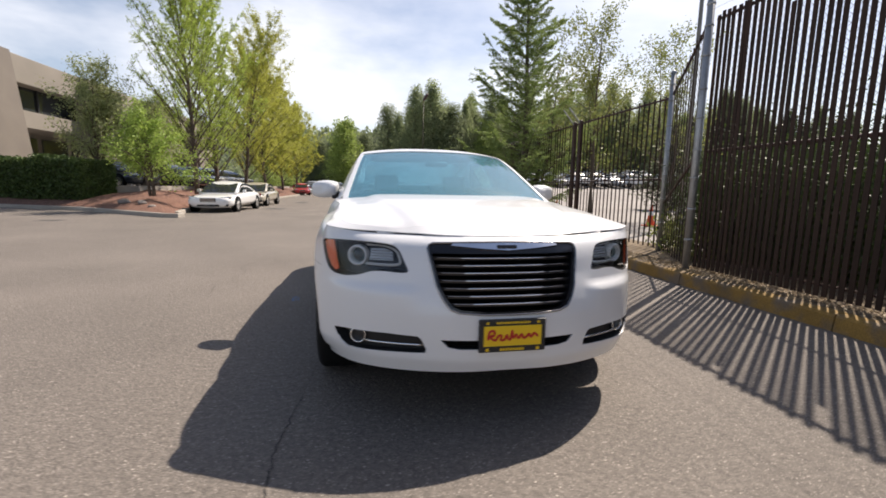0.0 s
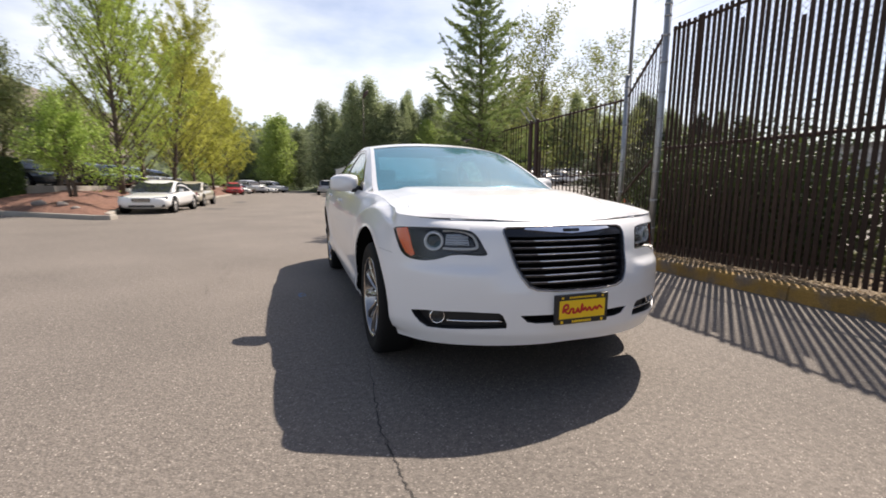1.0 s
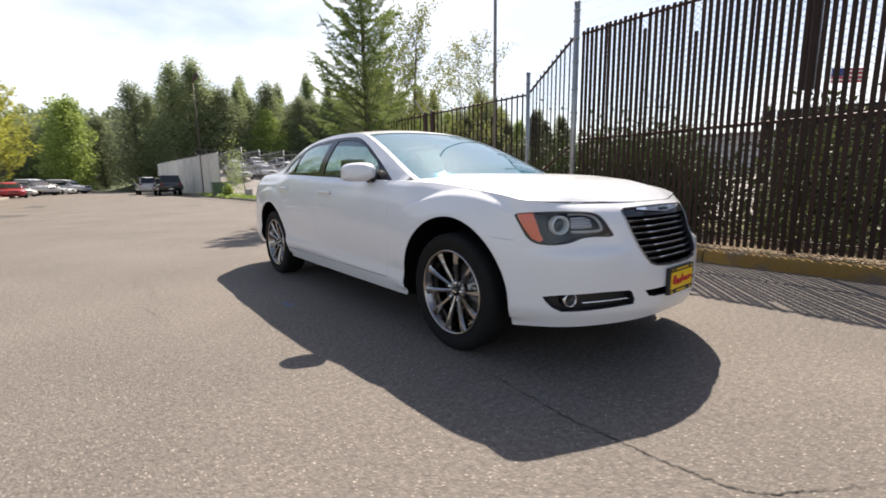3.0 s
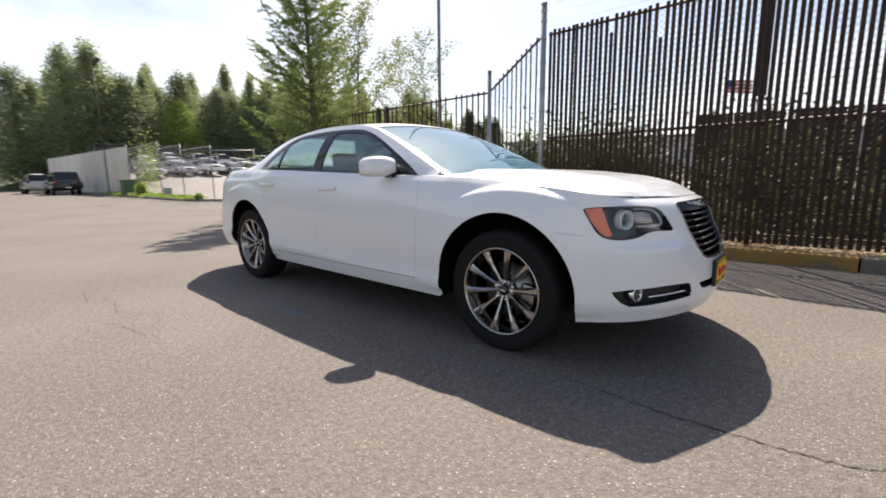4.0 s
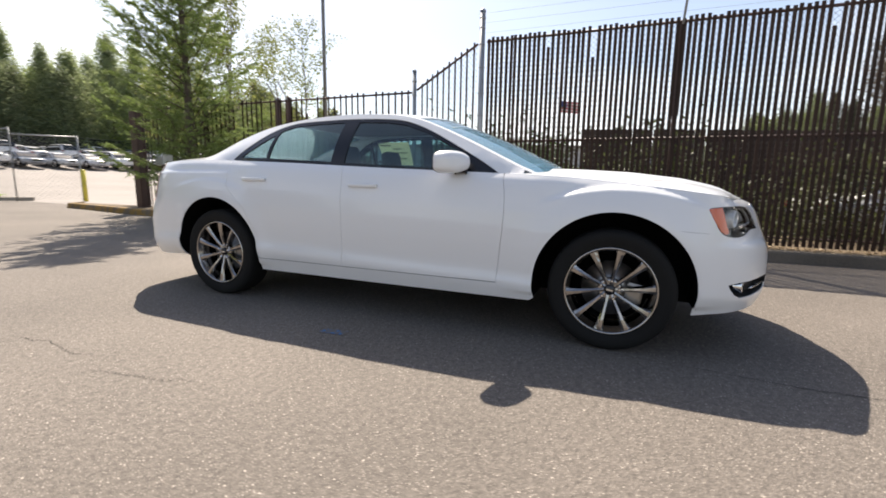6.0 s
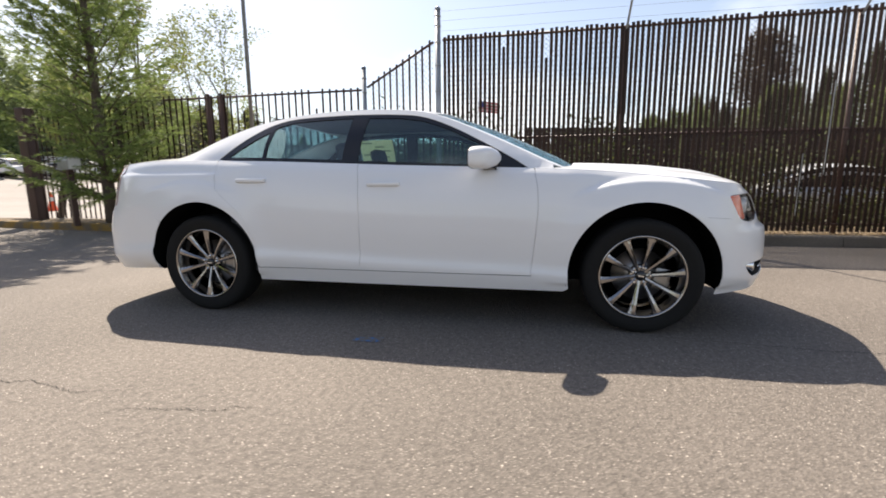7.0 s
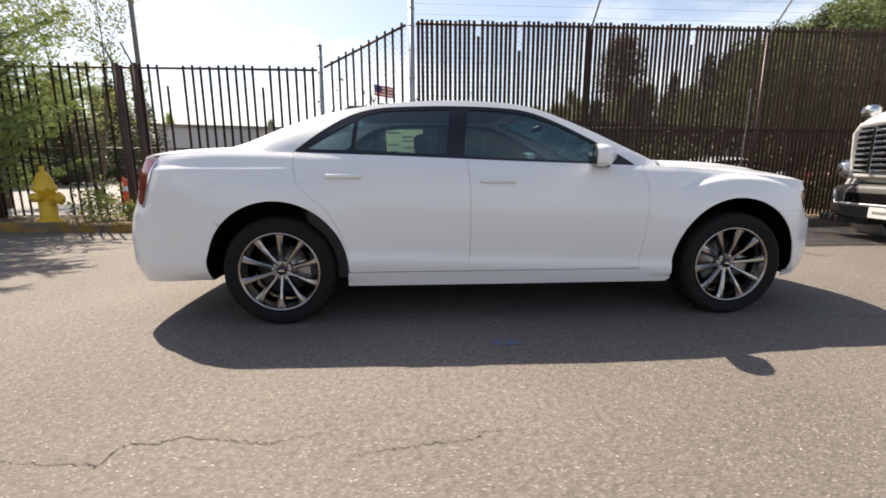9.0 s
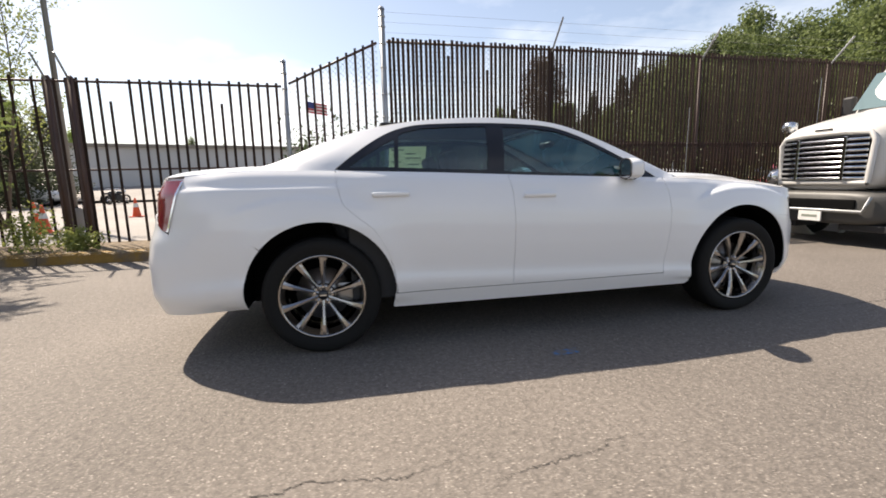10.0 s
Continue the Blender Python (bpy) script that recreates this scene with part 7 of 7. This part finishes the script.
def motorcycle():
    e = thing("motorcycle", "black motorcycle parked on its stand in the lot", "motorcycle", "motorcycles in the lot")
    for y in (-.72, .72):
        w = link("wheel", *lathe([(-.05, .24), (-.055, .29), (0, .32), (.055, .29), (.05, .24), (-.05, .24)], "x", 28, (0, y, .32)), M_RUBBER, e, "tyre", True)
        link("hub", *lathe([(-.05, .001), (-.05, .05), (.05, .05), (.05, .001)], "x", 12, (0, y, .32)), M_SILVER, w)
        for k in range(8):
            a = k * math.pi / 4
            link("wheel_spoke", *tube([(0, y, .32), (0, y + .24 * math.cos(a), .32 + .24 * math.sin(a))], .008, 4), M_SILVER, w)
    part("engine", boxed(-.14, .14, -.25, .25, .25, .62, .05), M_PLASTIC, e, "dark engine block")
    link("tank", *loft([(-.35, .06, .68, .80), (-.2, .14, .62, .88), (.05, .15, .62, .88), (.2, .08, .62, .78)], 14, 2.4), M_TRIM, e, "gloss black tank", True)
    link("seat", *loft([(.1, .10, .66, .76), (.35, .15, .64, .74), (.7, .12, .66, .78), (.85, .06, .70, .80)], 14, 2.6), M_SEAT, e, "black saddle", True)
    for sg in (1, -1):
        link("fork", *tube([(sg * .09, -.72, .32), (sg * .09, -.42, .98)], .022, 6), M_CHROME, e)
        link("handlebar", *tube([(sg * .08, -.42, .98), (sg * .3, -.36, 1.06), (sg * .42, -.2, 1.04)], .014, 6), M_CHROME, e)
    link("exhaust", *tube([(.16, -.2, .3), (.18, .2, .24), (.2, .85, .28)], .045, 8), M_CHROME, e)
    link("headlamp", *lathe([(-.66, .001), (-.65, .07), (-.55, .085), (-.48, .05)], "y", 14, (0, 0, .86)), M_CHROME, e)
    part("windshield", boxed(-.2, .2, -.52, -.505, .95, 1.3, .01), M_LENS, e)
    return e


mb = motorcycle()
mb.matrix_basis = pose(30.5, 16.6, -.01, 0, 0, 70)
copy_thing(mb, pose(31.8, 17.6, -.01, 0, 0, 80))
copy_thing(mb, pose(37, 15.8, -.01, 0, 0, 60))
M_FARWALL = mat("grey_far_cladding", (.52, .515, .51), .8, vary=.1, scale=.3)
hall = thing("long_warehouse", "long low grey warehouse on the far side of the lot", "building")
hm = pose(66, 26, 2.6, 0, 0, 105)
part("wall", boxed(-60, 7, 0, 20, -3, 2.5, 0, hm), M_FARWALL, hall, "grey clad wall")
part("roof", boxed(-60.5, 7.5, -.4, 20.4, 2.5, 2.8, 0, hm), M_CLAD, hall, "flat roof edge")
for k in range(6):
    part("roller_door", boxed(-50 + 9 * k, -46 + 9 * k, -.06, .02, -.2, 1.9, 0, hm), M_WHITE, hall, "pale roller door")
tagged(link("rising_far_pavement", *sheet([(30, -12), (66, -12), (74, 40), (34, 24)], [], lambda p: np.column_stack([p, np.maximum(0, (p[:, 0] - 31)) * .082 - .008]), 4.0), M_LOT, smooth=True), "rising far side of the lot", "parking lot", kind="structure")
for k, sc in ((10, .55), (15, .5), (21, .6), (28, .58), (36, .6)):
    m = pose(66 - .26 * k, 26 + .97 * k, 2.4, 0, 0, 40 * k) @ Matrix.Diagonal((sc * .9, sc * .9, sc, 1))
    copy_thing(kinds[3], m).matrix_basis = m
for k, sc in ((-4, .42), (-8, .36), (-19, .4)):
    m = pose(61 - .26 * k, 25 + .97 * k, 2.2, 0, 0, 40 * k) @ Matrix.Diagonal((sc * .8, sc * .8, sc, 1))
    copy_thing(kinds[1], m).matrix_basis = m
flagp = thing("flag_pole", "flag with red and white stripes on a tall pole", "flag", at=pose(46, 4.9, 0))
link("pole", *tube([(0, 0, 0), (0, 0, 12)], [.07, .04], 8), M_WHITE, flagp, smooth=True)
M_FR, M_FW, M_FB = mat("flag_red", (.5, .03, .05), .8), mat("flag_white", (.75, .73, .7), .8), mat("flag_blue", (.03, .05, .2), .8)
for k in range(7):
    vs = []
    xs = np.linspace(0, 1, 9)
    for zz in (0, .16):
        vs += [(.1 * math.sin(6 * x + k * .1), -.08 - 2.1 * x, 8.6 + k * .16 + zz - .35 * x) for x in xs]
    shell(link("stripe", vs, [(i, i + 1, 10 + i, 9 + i) for i in range(8)], M_FR if k % 2 == 0 else M_FW, flagp), .004)
shell(link("canton", [(.03, -.08, 9.1), (.03, -.9, 8.97), (.03, -.9, 9.6), (.03, -.08, 9.74)], [(0, 1, 2, 3)], M_FB, flagp), .12)
# brown boarded fence across the lot, and dark scrub
bf = tagged(new("board_fence"), "weathered brown board fence across the lot", "fence", kind="structure")
M_BOARD = mat("weathered_brown_board", (.036, .022, .018), .85, vary=.25, scale=3, fine=.2, each=.2)
bmesh_board = bpy.data.meshes.new("board")
_b = boxed(-.108, .108, -.015, .015, 0, 2.3, .004)
_b.to_mesh(bmesh_board)
_b.free()
bmesh_board.materials.append(M_BOARD)
for k in range(150):
    t = k / 150
    ob = new("board", bmesh_board)
    ob.parent = bf
    ob.matrix_basis = pose(8.0 + .3 * t, -.8 - 33 * t, -.02 - min(.25, t) + .03 * random.random(), 0, random.uniform(-.5, .5), 90.5)


# ---- office building on the upper level ----
off = thing("office_building", "two-storey concrete office building with leaning piers and dark windows", "building")
om = pose(-20.2, 25.1, .8, 0, 0, 88)
part("wall", boxed(0, 34, .3, 14, 3.6, 4.5, 0, om), M_CLAD, off, "concrete spandrel band")
part("parapet", boxed(-.2, 34, .1, 14, 6.0, 7.6, .05, om), M_CLAD, off, "deep concrete parapet")
part("core_wall", boxed(1, 33.5, 3.0, 13.5, 0, 3.6, 0, om), M_CLAD, off, "set-back ground floor wall")
part("soffit", boxed(0, 34, .3, 3.1, 3.5, 3.6, 0, om), M_CLAD, off)
for k in range(11):
    x0 = .8 + 3.05 * k
    w = part("window", boxed(x0, x0 + 2.9, .9, 1.0, 4.5, 6.0, 0, om), M_BUILDING_GLASS, off, "dark office window")
    part("mullion", boxed(x0 - .08, x0 + .05, .8, 1.05, 4.5, 6.0, 0, om), M_PLASTIC, w)
    part("ground_window", boxed(x0 + .2, x0 + 2.7, 2.9, 3.02, .4, 3.2, 0, om), M_BUILDING_GLASS, off, "dark ground floor window")
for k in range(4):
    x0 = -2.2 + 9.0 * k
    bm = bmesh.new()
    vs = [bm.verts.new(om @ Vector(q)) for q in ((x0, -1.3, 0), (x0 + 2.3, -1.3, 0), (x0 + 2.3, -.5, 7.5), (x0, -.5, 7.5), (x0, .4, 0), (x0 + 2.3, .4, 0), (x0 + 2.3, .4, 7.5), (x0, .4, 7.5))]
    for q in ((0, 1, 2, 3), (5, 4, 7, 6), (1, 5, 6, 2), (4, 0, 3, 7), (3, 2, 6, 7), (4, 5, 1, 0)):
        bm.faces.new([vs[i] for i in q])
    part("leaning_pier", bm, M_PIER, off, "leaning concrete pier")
rail_e = thing("hand_rail", "pale metal hand rail along the raised walk", "rail")
for z in (1.0, 1.45):
    link("bar", *tube([om @ Vector((-6, -3.2, z - .6)), om @ Vector((6, -3.2, z))], .03, 6), M_WHITE, rail_e)
for k in range(5):
    link("post", *tube([om @ Vector((-6 + 3 * k, -3.2, -.4)), om @ Vector((-6 + 3 * k, -3.2, .85 + .15 * k))], .03, 6), M_WHITE, rail_e)


# ---- the lorry ----
M_CREAM = mat("dusty_pale_truck_paint", (.54, .53, .51), .45, vary=.08, scale=2, coat=.3)
# its nose looks along +y; x runs across
lorry = thing("lorry", "white bonneted lorry with a chrome grille parked behind the saloon's nose", "truck", at=pose(1.52, -5.55, 0, 0, 0, 0))
hood = [(0.0, .60, .80, 1.62), (-.06, .70, .78, 1.70), (-.35, .82, .78, 1.78), (-.9, .93, .78, 1.88), (-1.5, 1.0, .8, 1.98), (-2.1, 1.04, .8, 2.06), (-2.35, 1.05, .8, 2.08)]
link("bonnet", *loft([(y * .82, w, z0, z1) for y, w, z0, z1 in hood], 32, 4.5), M_CREAM, lorry, "white sloping bonnet", True)
gf = part("grille", boxed(-.60, .60, -.02, .035, .90, 1.55, .03), M_TRIM, lorry, "chrome barred grille")
for k in range(8):
    z = .955 + k * .0755
    link("grille_bar", *tube([(-.58, .045, z), (-.3, .075, z), (.3, .075, z), (.58, .045, z)], .020, 8), M_CHROME, gf, "chrome grille bar", True)
for x in (-.32, .32):
    part("grille_stay", boxed(x - .022, x + .022, .03, .102, .92, 1.53, .008), M_CHROME, gf)
fr_ = [(-.60, .03, .89), (-.635, .02, 1.46), (-.57, .02, 1.565), (-.3, .04, 1.59), (.3, .04, 1.59), (.57, .02, 1.565), (.635, .02, 1.46), (.60, .03, .89), (-.60, .03, .89)]
link("grille_frame", *tube(fr_, .038, 10, False), M_CREAM, gf, "pale grille surround", True)
part("name_strip", boxed(-.12, .12, .06, .075, 1.63, 1.66), M_PLASTIC, lorry, "dark name strip")
M_BUMPER = mat("grey_bumper", (.06, .058, .055), .5, .1, vary=.1)
bp = link("bumper", *loft([(-.60, 1.08, .32, .76), (-.3, 1.04, .30, .78), (-.05, .92, .30, .78), (.06, .76, .31, .77), (.11, .60, .33, .72)], 28, 5.0), M_BUMPER, lorry, "grey moulded bumper", True)
part("bumper_vent", boxed(-.55, .55, .08, .135, .52, .66, .02), M_LINER, bp, "dark bumper opening")
link("bumper_hoop", *tube([(-.72, .11, .70), (-.66, .15, .50), (.66, .15, .50), (.72, .11, .70)], .022, 8), M_GALV, bp, "dull bumper bar", True)
part("number_plate", boxed(-.16, .16, .15, .17, .34, .48, .004), M_WHITE, bp, "pale number plate")
part("plate_bar", boxed(-.11, .11, .17, .173, .395, .43), M_INK, bp)
for sg in (1, -1):
    part("lower_valance", boxed(min(sg * .3, sg * 1.0), max(sg * .3, sg * 1.0), -.4, .02, .22, .32, .02), M_PLASTIC, lorry)
    hl = link("headlamp", *loft([(-.62, .02, 1.02, 1.06), (-.42, .17, .86, 1.16), (-.2, .16, .84, 1.12), (-.06, .06, .9, 1.05)], 18, 2.6), M_SILVER, lorry, "clear swept headlamp", True)
    hl.location = (sg * .86, 0, 0)
    fd = link("mudguard", *lathe([(-.35, .66), (-.35, .72), (.0, .74), (.12, .70), (.12, .64)], "x", 36, (0, -1.15, .62)), M_CREAM, lorry, "rounded white mudguard", True)
    fd.location = (sg * 1.02, 0, 0)
    w = link("wheel", *lathe([(-.14, .28), (-.15, .46), (-.12, .50), (.12, .50), (.15, .46), (.14, .29)], "x", 36, (sg * 1.0, -1.15, .50)), M_RUBBER, lorry, "lorry tyre", True)
    link("rim", *lathe([(sg * .13, .29), (sg * .1, .26), (sg * .04, .2), (sg * .12, .1), (sg * .14, .001)], "x", 24, (sg * 1.0, -1.15, .5)), M_SILVER, w, smooth=True)
    mir_ = link("bonnet_mirror", *loft([(-.10, .05, 1.86, 1.98), (-.04, .10, 1.82, 2.02), (.05, .11, 1.82, 2.02), (.10, .07, 1.85, 1.99)], 16, 2.6), M_SILVER, lorry, "round chrome bonnet mirror", True)
    mir_.location = (sg * 1.0, -.55, -.12)
    link("mirror_stalk", *tube([(sg * .98, -.55, 1.75), (sg * .93, -.5, 1.2)], .016, 6), M_PLASTIC, lorry)
    part("cab_mirror", boxed(min(sg * 1.22, sg * 1.42), max(sg * 1.22, sg * 1.42), -2.3, -2.2, 1.95, 2.4, .04), M_PLASTIC, lorry, "tall door mirror")
    link("step_tank", *lathe([(-3.4, .001), (-3.4, .3), (-4.2, .3), (-4.2, .001)], "y", 20, (sg * .95, 0, .62)), M_CHROME, lorry, smooth=True)
cabin = link("cab", *loft([(-1.88, 1.05, .8, 2.1), (-2.13, 1.10, .8, 2.5), (-2.38, 1.12, .8, 2.82), (-2.8, 1.14, .8, 3.25), (-3.3, 1.15, .8, 3.6), (-5.0, 1.15, .8, 3.8), (-5.1, 1.1, .9, 3.7)], 32, 5.0), M_CREAM, lorry, "white cab with a raised roof", True)
vs = [(-1.0, -1.87, 2.10), (1.0, -1.87, 2.10), (1.02, -2.36, 2.74), (-1.02, -2.36, 2.74)]
link("windscreen", vs + [(a, b - .03, c) for a, b, c in vs], [(0, 1, 2, 3), (4, 5, 6, 7)], mat("lorry_glass", (.10, .16, .17), .08, spec=.9), lorry, "wide raked windscreen")
link("wiper", *tube([(-.7, -1.85, 2.13), (0, -1.92, 2.24)], .012, 5), M_PLASTIC, lorry)
for k in range(5):
    link("marker_lamp", *lathe([(0, .05), (.05, .045), (.08, .001)], "z", 10, (-.8 + .4 * k, -2.75, 3.2)), M_AMBER, lorry, "amber roof marker")
part("chassis", boxed(-.45, .45, -7, -.3, .45, .8), M_PLASTIC, lorry, "dark chassis")
